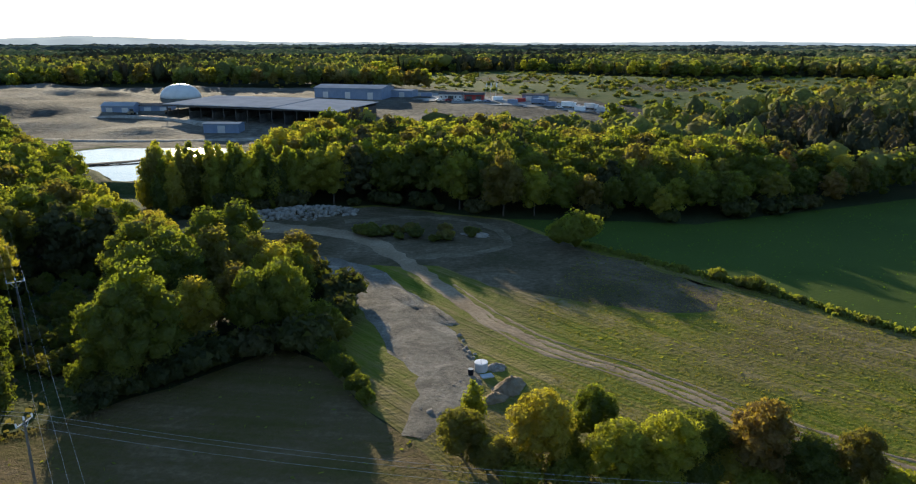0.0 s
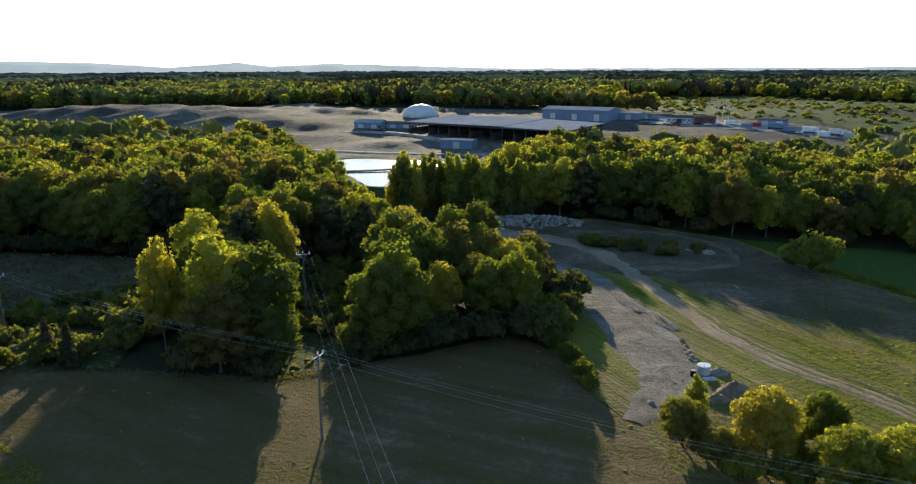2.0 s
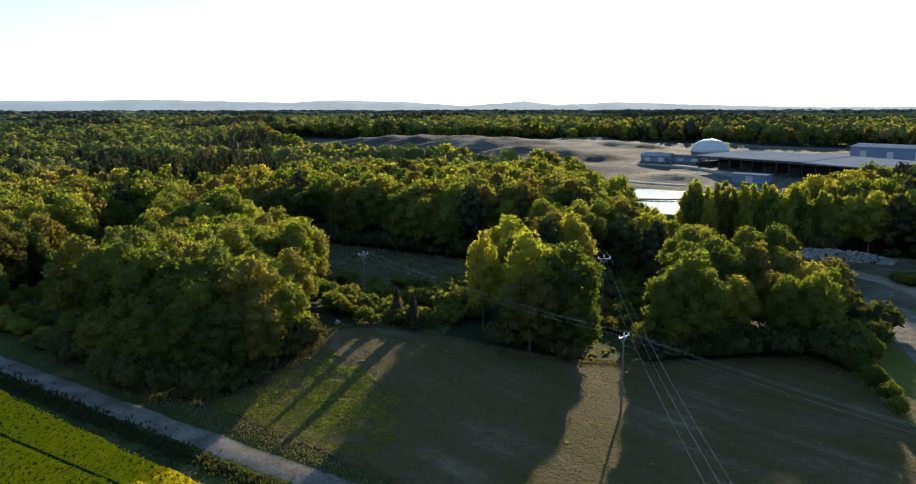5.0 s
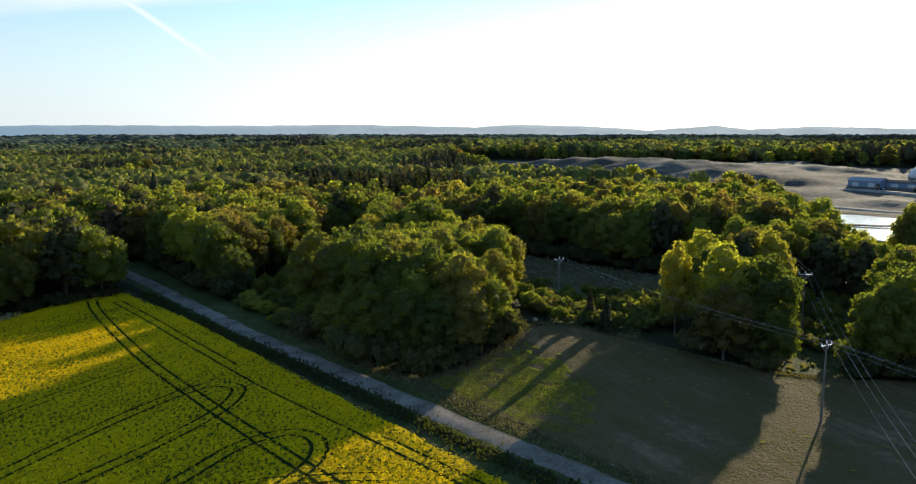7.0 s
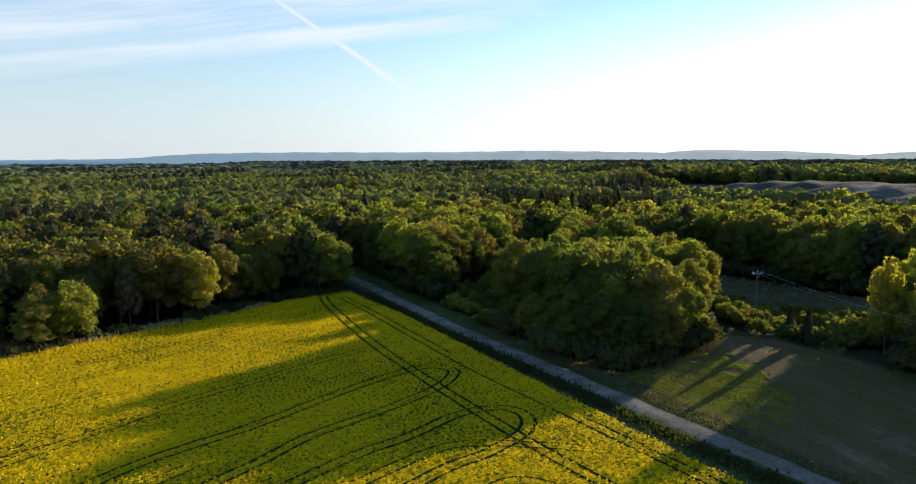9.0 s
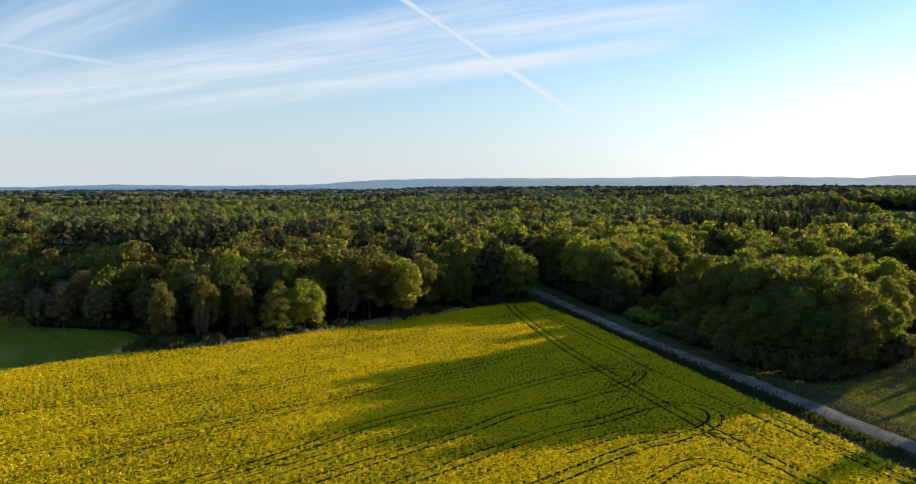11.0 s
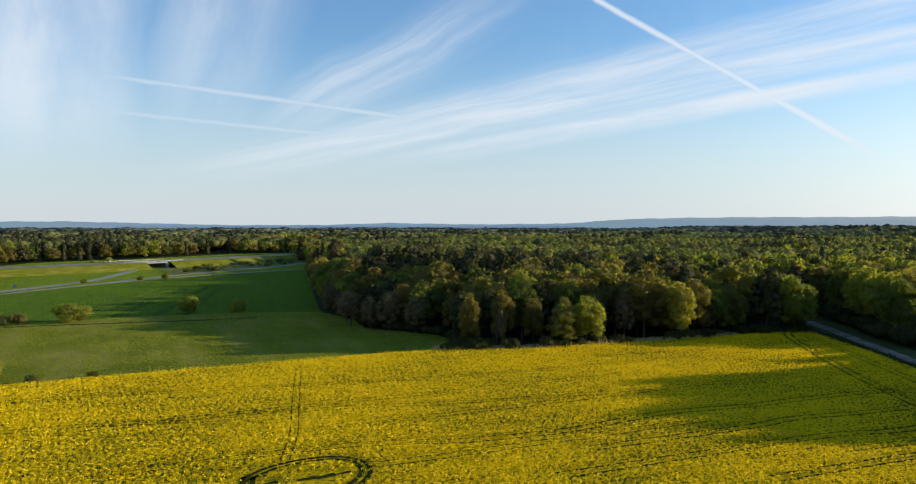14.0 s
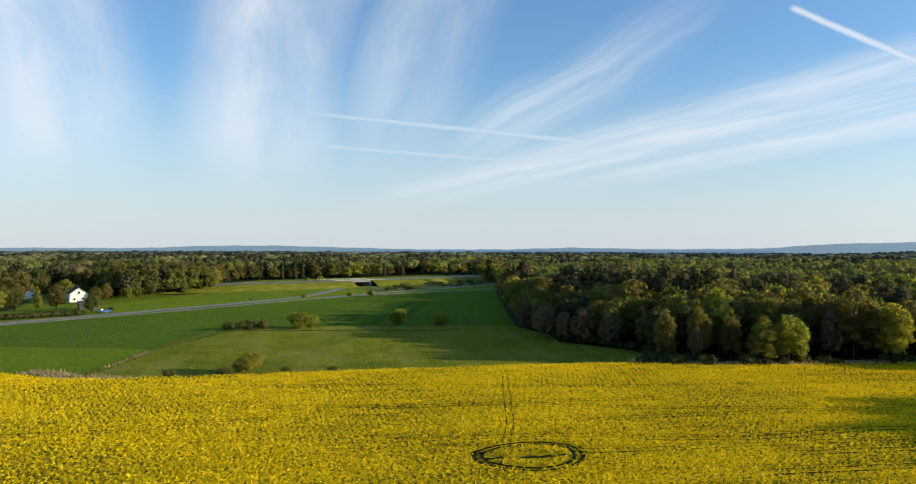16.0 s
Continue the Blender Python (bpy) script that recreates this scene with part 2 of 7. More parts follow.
def make_quarry(n, p):
    f = n.math("ADD", n.math("MULTIPLY", n.noise(p, 0.018, 6, 0.65, 0.6), 0.65), n.math("MULTIPLY", n.noise(p, 0.35, 4, 0.65), 0.35))
    return n.ramp(f, [(0.38, (0.043, 0.038, 0.029)), (0.5, (0.092, 0.080, 0.060)), (0.6, (0.178, 0.154, 0.116))]), n.noise(p, 0.5, 5), 0.5


def make_dirt(n, p):
    f = n.math("ADD", n.math("MULTIPLY", n.noise(p, 0.12, 5, 0.65), 0.55), n.math("MULTIPLY", n.noise(p, 1.7, 4, 0.7), 0.45))
    return n.ramp(f, [(0.34, (0.155, 0.11, 0.062)), (0.5, (0.255, 0.188, 0.118)), (0.66, (0.36, 0.28, 0.185))]), n.noise(p, 1.6, 5), 0.15


def make_crop(n, p):
    rows = streaky(n, p, 122.7, 0.25, 1.6, 4)
    fine = streaky(n, p, 122.7, 1.7, 2.4, 4)
    f = n.math("ADD", n.math("ADD", n.math("MULTIPLY", fine, 0.5), n.math("MULTIPLY", rows, 0.3)), n.math("MULTIPLY", n.noise(p, 0.05, 3), 0.2))
    c = n.ramp(f, [(0.37, (0.036, 0.046, 0.006)), (0.42, (0.19, 0.155, 0.004)), (0.465, (0.70, 0.50, 0.002)), (0.55, (0.88, 0.63, 0.002))])
    return c, n.math("ADD", rows, n.math("MULTIPLY", fine, 1.2)), 2.2


M["meadow"] = material("rough meadow", make_meadow)
M["stubble"] = material("weedy stubble", make_stubble)
M["yard"] = material("bare trodden earth", make_yard)
M["cereal"] = material("young cereal", make_cereal)
# darker cereal: the north-east field's shade as colour; wheel tracks use it too
M["dark_cereal"] = material("darker young cereal", lambda n, p: (ground_colour(n, p, 0.03, [(0.3, (0.038, 0.064, 0.010)), (0.7, (0.066, 0.100, 0.016))], 1.2), n.noise(p, 2.0, 4), 0.2))
M["grassland"] = material("bright grassland", lambda n, p: (ground_colour(n, p, 0.02, [(0.3, (0.11, 0.165, 0.006)), (0.7, (0.178, 0.225, 0.012))], 0.5), n.noise(p, 1.8, 4), 0.5))
M["pasture"] = material("pasture", make_pasture)
M["gravel"] = material("grey gravel", make_gravel)
# the grey gravel darkened by about a third: the road's shade as colour
M["shaded_gravel"] = material("road gravel with painted shade", lambda n, p: (ground_colour(n, p, 0.22, [(0.34, (0.085, 0.072, 0.052)), (0.47, (0.165, 0.14, 0.105)), (0.6, (0.27, 0.232, 0.18))], 2.6), n.noise(p, 3.2, 5, 0.7), 0.12))
M["quarry"] = material("quarry ground", make_quarry)
M["dirt"] = material("dirt track", make_dirt)
M["crop"] = material("rapeseed canopy", make_crop)
M["tram"] = material("trodden rapeseed", lambda n, p: ground_colour(n, p, 0.3, [(0.35, (0.016, 0.024, 0.006)), (0.65, (0.04, 0.045, 0.010))], 2.0), 1.0, 0.0, 0.0)
M["verge"] = material("rank verge", lambda n, p: (ground_colour(n, p, 0.12, [(0.32, (0.03, 0.045, 0.012)), (0.5, (0.06, 0.075, 0.02)), (0.68, (0.13, 0.11, 0.05))], 1.3), n.noise(p, 1.5, 4), 0.4))
M["soil"] = material("dark soil", lambda n, p: (ground_colour(n, p, 0.15, [(0.3, (0.035, 0.03, 0.022)), (0.7, (0.09, 0.075, 0.055))], 1.5), n.noise(p, 1.2, 4), 0.3))
M["heath"] = material("heath", lambda n, p: (ground_colour(n, p, 0.012, [(0.35, (0.034, 0.060, 0.010)), (0.5, (0.056, 0.082, 0.016)), (0.66, (0.095, 0.10, 0.03))], 0.09), n.noise(p, 0.25, 5), 0.8))
M["dry_ground"] = material("dry clearing ground", lambda n, p: (ground_colour(n, p, 0.1, [(0.34, (0.050, 0.046, 0.018)), (0.5, (0.090, 0.074, 0.034)), (0.66, (0.15, 0.120, 0.062))], 0.8), n.noise(p, 0.9, 4), 0.4))
# dark ditch floor; the field ditch also uses it for the bushes' shadow
M["ditch"] = material("damp ditch", lambda n, p: (ground_colour(n, p, 0.3, [(0.32, (0.016, 0.018, 0.010)), (0.66, (0.045, 0.046, 0.022))], 1.4), n.noise(p, 1.8, 4), 0.3))
M["haul_gravel"] = material("grey haul road gravel", lambda n, p: (n.ramp(n.math("ADD", n.math("MULTIPLY", n.noise(p, 0.14, 6, 0.7, 0.8), 0.65), n.math("MULTIPLY", n.noise(p, 1.6, 5, 0.75), 0.35)), [(0.34, (0.080, 0.070, 0.052)), (0.46, (0.16, 0.140, 0.108)), (0.56, (0.25, 0.22, 0.172)), (0.66, (0.38, 0.335, 0.265))]), n.noise(p, 1.1, 6, 0.75), 0.5))
M["worn_earth"] = material("worn brown earth", lambda n, p: (ground_colour(n, p, 0.15, [(0.36, (0.085, 0.068, 0.038)), (0.5, (0.15, 0.118, 0.072)), (0.64, (0.22, 0.18, 0.12))], 1.4), n.noise(p, 1.4, 5), 0.2))
M["asphalt"] = material("asphalt", lambda n, p: ground_colour(n, p, 0.2, [(0.3, (0.20, 0.19, 0.17)), (0.7, (0.29, 0.275, 0.25))], 3.0), 0.75)
M["water"] = material("water", lambda n, p: ((0.02, 0.03, 0.035), n.noise(p, 0.8, 3), 0.05), 0.08, 0.0, 0.5)
M["sea"] = material("sea", lambda n, p: (0.20, 0.31, 0.42), 0.35)
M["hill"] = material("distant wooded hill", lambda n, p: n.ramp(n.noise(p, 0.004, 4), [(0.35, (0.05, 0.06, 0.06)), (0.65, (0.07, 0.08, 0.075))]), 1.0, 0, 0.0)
# the hills glow: distance haze as emission, paler towards the sun
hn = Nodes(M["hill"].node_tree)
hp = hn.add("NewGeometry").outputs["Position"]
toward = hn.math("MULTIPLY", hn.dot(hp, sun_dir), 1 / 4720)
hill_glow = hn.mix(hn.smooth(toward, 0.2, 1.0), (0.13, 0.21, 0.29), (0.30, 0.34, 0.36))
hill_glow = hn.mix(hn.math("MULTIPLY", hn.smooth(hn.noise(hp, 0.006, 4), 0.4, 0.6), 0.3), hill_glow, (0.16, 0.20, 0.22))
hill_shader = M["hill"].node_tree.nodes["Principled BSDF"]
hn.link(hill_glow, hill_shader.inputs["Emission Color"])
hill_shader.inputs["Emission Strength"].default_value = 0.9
M["bark"] = material("bark", lambda n, p: ground_colour(n, p, 0.8, [(0.3, (0.05, 0.042, 0.033)), (0.7, (0.12, 0.105, 0.085))], 5))
M["stone"] = material("rubble stone", lambda n, p: n.mix(n.noise(p, 0.9, 4), n.ramp(n.add("ObjectInfo").outputs["Random"], [(0, (0.16, 0.14, 0.11)), (1, (0.36, 0.325, 0.27))]), (0.24, 0.21, 0.17)), 0.85)
M["rubble"] = material("rubble heap", lambda n, p: n.mix(n.noise(p, 0.9, 4), n.ramp(n.add("NewGeometry").outputs["Random Per Island"], [(0, (0.13, 0.115, 0.09)), (1, (0.34, 0.30, 0.24))]), (0.2, 0.175, 0.14)), 0.85)
M["concrete"] = material("concrete", lambda n, p: ground_colour(n, p, 0.6, [(0.3, (0.38, 0.375, 0.36)), (0.7, (0.56, 0.55, 0.53))], 4))
M["black"] = material("black plastic", lambda n, p: (0.02, 0.02, 0.022), 0.5)
M["wood_pole"] = material("weathered pole", lambda n, p: ground_colour(n, p, 1.0, [(0.3, (0.09, 0.08, 0.068)), (0.7, (0.18, 0.165, 0.14))], 6))
M["steel"] = material("galvanised steel", lambda n, p: ground_colour(n, p, 0.5, [(0.3, (0.42, 0.43, 0.44)), (0.7, (0.58, 0.58, 0.58))], 3), 0.45, 0.6)
M["porcelain"] = material("pale insulator", lambda n, p: (0.72, 0.71, 0.68), 0.3)
M["wire"] = material("bare wire", lambda n, p: (0.52, 0.5, 0.47), 0.5, 0.15)
M["roof"] = material("grey metal roof", lambda n, p: n.ramp(n.noise(p, 0.12, 4), [(0.3, (0.27, 0.277, 0.285)), (0.7, (0.36, 0.367, 0.375))]), 1.0, 0.0, 0.0)
M["blue"] = material("blue sheet cladding", lambda n, p: n.ramp(n.noise(p, 0.3, 4), [(0.3, (0.15, 0.195, 0.275)), (0.7, (0.21, 0.255, 0.335))]), 0.5)
M["white"] = material("white paint", lambda n, p: n.ramp(n.noise(p, 0.5, 4), [(0.3, (0.66, 0.65, 0.63)), (0.7, (0.8, 0.8, 0.78))]), 0.6)
# dark brown-grey; in the storage hall it holds the shade inside
M["dark"] = material("dark surfaces and painted interior shade", lambda n, p: n.ramp(n.noise(p, 0.4, 4), [(0.3, (0.06, 0.055, 0.05)), (0.7, (0.11, 0.10, 0.09))]))
M["membrane"] = material("white membrane", lambda n, p: n.ramp(n.noise(p, 0.3, 3), [(0.3, (0.50, 0.50, 0.48)), (0.7, (0.60, 0.60, 0.58))]), 0.4)
M["red"] = material("red paint", lambda n, p: n.ramp(n.noise(p, 0.4, 3), [(0.3, (0.28, 0.04, 0.035)), (0.7, (0.38, 0.06, 0.05))]), 0.6)
M["tiles"] = material("dark roof tiles", lambda n, p: n.ramp(n.noise(p, 1.2, 4), [(0.3, (0.05, 0.045, 0.045)), (0.7, (0.10, 0.09, 0.085))]), 0.7)
M["glass"] = material("window glass", lambda n, p: (0.03, 0.04, 0.05), 0.08, 0, 0.6)
M["car_blue"] = material("blue car paint", lambda n, p: (0.03, 0.12, 0.36), 0.25, 0.2, 0.6)
M["tyre"] = material("tyre rubber", lambda n, p: (0.025, 0.025, 0.025), 0.8)
M["flower"] = leaf("rapeseed flowers", (0.84, 0.605, 0.003), (0.89, 0.65, 0.004), (0.78, 0.57, 0.005), 0.26, vary=0.05, through_tint=(1.25, 1.22, 0.8))
M["dry_grass"] = leaf("dry grass", (0.085, 0.075, 0.045), (0.13, 0.11, 0.065), (0.08, 0.085, 0.03), 0.3)
M["rape_leaf"] = leaf("rapeseed leaves", (0.030, 0.050, 0.010), (0.05, 0.075, 0.012), (0.04, 0.055, 0.012), 0.3)
M["reed"] = leaf("dry reed", (0.24, 0.19, 0.11), (0.33, 0.27, 0.17), (0.28, 0.22, 0.13), 0.3)
GREENS = {
    "beech": ("green foliage", (0.061, 0.077, 0.020), (0.134, 0.147, 0.031), (0.156, 0.130, 0.042)),
    "fresh": ("fresh yellow-green foliage", (0.158, 0.168, 0.031), (0.225, 0.218, 0.043), (0.25, 0.196, 0.047)),
    "oak": ("olive-brown young foliage", (0.094, 0.083, 0.027), (0.156, 0.126, 0.040), (0.178, 0.118, 0.052)),
    "spruce": ("dark needles", (0.040, 0.044, 0.020), (0.066, 0.067, 0.028), (0.096, 0.069, 0.041)),
    "shrub": ("shrub foliage", (0.069, 0.079, 0.026), (0.133, 0.136, 0.038), (0.153, 0.116, 0.050)),
}
for key, (text, *tones) in GREENS.items():
    clear = 0.25 if key == "spruce" else 0.6
    M[key] = leaf(text, *tones, clear, "object", 0.16, 0.3)
    M["mid_" + key] = leaf(text + " in the woods", *tones, clear, "mesh", 0.14, 0.4)
M["bud"] = leaf("brown budding twigs", (0.118, 0.092, 0.055), (0.158, 0.124, 0.072), (0.145, 0.096, 0.055), 0.4, bump=0.3)
M["golden"] = leaf("golden young foliage", (0.205, 0.185, 0.036), (0.235, 0.205, 0.042), (0.22, 0.185, 0.045), 0.6, bump=0.3)
# undergrowth: shrub foliage at half its brightness, edge shade in the colour
M["mid_under"] = leaf("dark undergrowth, shade painted in", (0.034, 0.040, 0.014), (0.070, 0.074, 0.024), (0.085, 0.07, 0.03), 0.4, "mesh", 0.14, 0.5)
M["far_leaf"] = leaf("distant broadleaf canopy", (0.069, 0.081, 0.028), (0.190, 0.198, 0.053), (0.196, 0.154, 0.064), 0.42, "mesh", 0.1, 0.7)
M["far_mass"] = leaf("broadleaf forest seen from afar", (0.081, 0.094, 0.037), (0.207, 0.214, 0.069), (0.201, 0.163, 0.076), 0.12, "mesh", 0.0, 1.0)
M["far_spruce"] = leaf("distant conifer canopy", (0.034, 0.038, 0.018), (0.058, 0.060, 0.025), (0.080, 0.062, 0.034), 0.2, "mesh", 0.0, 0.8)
# beyond 1800 m the haze is put into the colours: paler, greyer, bluer
M["hazed_canopy"] = leaf("forest canopy with painted haze", (0.086, 0.109, 0.069), (0.196, 0.207, 0.109), (0.184, 0.172, 0.103), 0.12, "mesh", 0.0, 1.6)
M["hazed_conifers"] = leaf("conifer forest with painted haze", (0.050, 0.064, 0.052), (0.075, 0.088, 0.066), (0.08, 0.082, 0.064), 0.15, "mesh", 0.0, 2.0)
M["meadow_blade"] = leaf("meadow grass blades", (0.078, 0.098, 0.012), (0.115, 0.128, 0.016), (0.12, 0.105, 0.03), 0.5, "ground")
M["weed_blade"] = leaf("pale weeds and stubble", (0.12, 0.118, 0.018), (0.175, 0.145, 0.042), (0.19, 0.14, 0.07), 0.4)
M["cereal_blade"] = leaf("young cereal blades", (0.090, 0.165, 0.007), (0.140, 0.226, 0.011), (0.12, 0.185, 0.012), 0.5)
M["pasture_blade"] = leaf("pasture grass blades", (0.13, 0.158, 0.008), (0.205, 0.222, 0.016), (0.30, 0.25, 0.07), 0.5, "ground")
M["grass_blade"] = leaf("bright grass blades", (0.13, 0.195, 0.008), (0.19, 0.245, 0.012), (0.20, 0.23, 0.018), 0.5, "ground")
M["waste"] = material("dry waste ground", lambda n, p: (ground_colour(n, p, 0.03, [(0.35, (0.075, 0.09, 0.02)), (0.5, (0.13, 0.12, 0.045)), (0.64, (0.24, 0.195, 0.11))], 0.3), n.noise(p, 1.0, 4), 0.3))
# ---- building helpers ----
def knoll(x, y):
    """The low rise that carries the grove between the road and the clearing."""
    return 5.2 * np.exp(-(((np.asarray(x, float) + 104) / 34) ** 2 + ((np.asarray(y, float) - 54) / 22) ** 2))


def land(x, y):
    """Height of the land: level but for the knoll, rising towards the quarry in the north."""
    s = np.clip((np.asarray(y, float) - 230) / 300, 0, 1)
    return 12 * s * s * (3 - 2 * s) + knoll(x, y)


def inside(poly, x, y):
    x, y = np.asarray(x, float), np.asarray(y, float)
    hit = np.zeros(x.shape, bool)
    for (ax, ay), (bx, by) in zip(poly, poly[1:] + poly[:1]):
        c = (ay > y) != (by > y)
        with np.errstate(divide="ignore", invalid="ignore"):
            hit ^= c & (x < (bx - ax) * (y - ay) / ((by - ay) or 1e-9) + ax)
    return hit


def mesh_of(name, verts, faces, mats, smooth=False, index=None):
    me = bpy.data.meshes.new(name)
    verts = np.asarray(verts, np.float32)
    if isinstance(faces, np.ndarray):
        k = faces.shape[1]
        me.vertices.add(len(verts)), me.loops.add(faces.size), me.polygons.add(len(faces))
        me.vertices.foreach_set("co", verts.ravel())
        me.loops.foreach_set("vertex_index", faces.astype(np.int32).ravel())
        me.polygons.foreach_set("loop_start", np.arange(0, faces.size, k, dtype=np.int32))
        me.polygons.foreach_set("loop_total", np.full(len(faces), k, np.int32))
        me.update(calc_edges=True)
    else:
        me.from_pydata([tuple(map(float, v)) for v in verts], [], [tuple(map(int, f)) for f in faces])
    for m in mats if isinstance(mats, (list, tuple)) else [mats]:
        me.materials.append(m)
    if index is not None:
        me.polygons.foreach_set("material_index", np.asarray(index, np.int32))
    if smooth:
        me.polygons.foreach_set("use_smooth", np.ones(len(me.polygons), bool))
    me.update()
    return me


def thing(name, place, turn=0.0, label="", category="", group="", kind=""):
    ob = new(name)
    ob.empty_display_size = 0.2
    ob.matrix_basis = pose(*place, 0, 0, turn)
    return tagged(ob, label, category, group, kind)


def part(name, bm, mat, parent, label="", smooth=False):
    me = bpy.data.meshes.new(name)
    bm.normal_update()
    bm.to_mesh(me)
    bm.free()
    me.materials.append(mat)
    if smooth:
        me.polygons.foreach_set("use_smooth", np.ones(len(me.polygons), bool))
    ob = new(name, me)
    ob.parent = parent
    if label:
        ob["label"] = label
    return ob


def box(x0, x1, y0, y1, z0, z1, bevel=0.0, bm=None):
    own = bmesh.new()
    bmesh.ops.create_cube(own, size=1.0)
    for v in own.verts:
        v.co = Vector(((x0 + x1) / 2 + v.co.x * (x1 - x0), (y0 + y1) / 2 + v.co.y * (y1 - y0), (z0 + z1) / 2 + v.co.z * (z1 - z0)))
    if bevel:
        bmesh.ops.bevel(own, geom=own.edges[:], offset=bevel, segments=1, affect="EDGES")
    if bm is None:
        return own
    tmp = bpy.data.meshes.new("tmp")
    own.to_mesh(tmp)
    own.free()
    bm.from_mesh(tmp)
    bpy.data.meshes.remove(tmp)
    return bm


def tube(points, radii, sides=6, bm=None):
    """A tapered tube along points."""
    bm = bm or bmesh.new()
    rings = []
    for i, (p, r) in enumerate(zip(points, radii)):
        p = Vector(p)
        d = (Vector(points[min(i + 1, len(points) - 1)]) - Vector(points[max(i - 1, 0)])).normalized()
        a = d.cross(Vector((0, 0, 1)) if abs(d.z) < 0.9 else Vector((1, 0, 0))).normalized()
        b = d.cross(a)
        rings.append([bm.verts.new(p + r * (a * math.cos(k * math.tau / sides) + b * math.sin(k * math.tau / sides))) for k in range(sides)])
    for r0, r1 in zip(rings, rings[1:]):
        for k in range(sides):
            bm.faces.new((r0[k], r0[(k + 1) % sides], r1[(k + 1) % sides], r1[k]))
    bm.faces.new(rings[-1])
    bm.faces.new(rings[0][::-1])
    return bm


def curve_points(pts, step):
    """Points along a smooth line through pts."""
    p = [np.array(q, float) for q in pts]
    p = [2 * p[0] - p[1], *p, 2 * p[-1] - p[-2]]
    res = []
    for a, b, c, d in zip(p, p[1:], p[2:], p[3:]):
        k = max(2, int(np.linalg.norm(c - b) / step))
        for i in range(k):
            t = i / k
            res.append(0.5 * (2 * b + (c - a) * t + (2 * a - 5 * b + 4 * c - d) * t * t + (3 * b - a - 3 * c + d) * t ** 3))
    return np.array([*res, p[-2]])


def ribbon(name, pts, width, z, mat, step=3.0, rough=0.3, label="", kind="structure", seed=1, camber=0.0, across=4):
    """A strip of ground along a line, with an uneven edge and a slight camber."""
    c = curve_points(pts, step)
    d = np.gradient(c, axis=0)
    d /= np.linalg.norm(d, axis=1)[:, None]
    nrm = np.stack([-d[:, 1], d[:, 0]], 1)
    rng = np.random.default_rng(seed)
    verts, faces = [], []
    for i in range(len(c)):
        w = width if isinstance(width, (int, float)) else np.interp(i / (len(c) - 1), np.linspace(0, 1, len(width)), width)
        l, r = w / 2 + rng.uniform(-rough, rough), w / 2 + rng.uniform(-rough, rough)
        for k in range(across + 1):
            f = k / across
            q = c[i] + nrm[i] * (l * (1 - f) - r * f)
            edge = 1 - abs(2 * f - 1)
            verts.append((q[0], q[1], float(land(*q)) + z * (0.3 + 0.7 * min(1, 2.5 * edge)) + camber * edge))
    k1 = across + 1
    for i in range(len(c) - 1):
        for k in range(across):
            a = i * k1 + k
            faces.append((a, a + k1, a + k1 + 1, a + 1))
    return tagged(new(name, mesh_of(name, verts, faces, mat, True)), label, "", "", kind)


def patch(name, poly, z, mat, jitter=0.6, step=4.0, label="", category="", kind="structure", seed=3):
    """A level field with an uneven edge."""
    rng = np.random.default_rng(seed)
    pts = []
    for a, b in zip(poly, poly[1:] + poly[:1]):
        a, b = np.array(a, float), np.array(b, float)
        k = max(1, int(np.linalg.norm(b - a) / step))
        for i in range(k):
            pts.append(a + (b - a) * i / k + rng.uniform(-jitter, jitter, 2) * (i > 0))
    bm = bmesh.new()
    f = bm.faces.new([bm.verts.new((p[0], p[1], z)) for p in pts])
    bmesh.ops.triangulate(bm, faces=[f])
    bm.normal_update()
    for f in bm.faces:
        if f.normal.z < 0:
            f.normal_flip()
    if max(knoll(p[0], p[1]) for p in pts) > 0.05:
        for k in range(-180, -39, 4):
            bmesh.ops.bisect_plane(bm, geom=bm.verts[:] + bm.edges[:] + bm.faces[:], plane_co=(k, 0, 0), plane_no=(1, 0, 0))
        for k in range(8, 109, 4):
            bmesh.ops.bisect_plane(bm, geom=bm.verts[:] + bm.edges[:] + bm.faces[:], plane_co=(0, k, 0), plane_no=(0, 1, 0))
        for v in bm.verts:
            v.co.z += float(knoll(v.co.x, v.co.y))
    me = bpy.data.meshes.new(name)
    bm.to_mesh(me)
    bm.free()
    me.materials.append(mat)
    return tagged(new(name, me), label, category, "", kind)


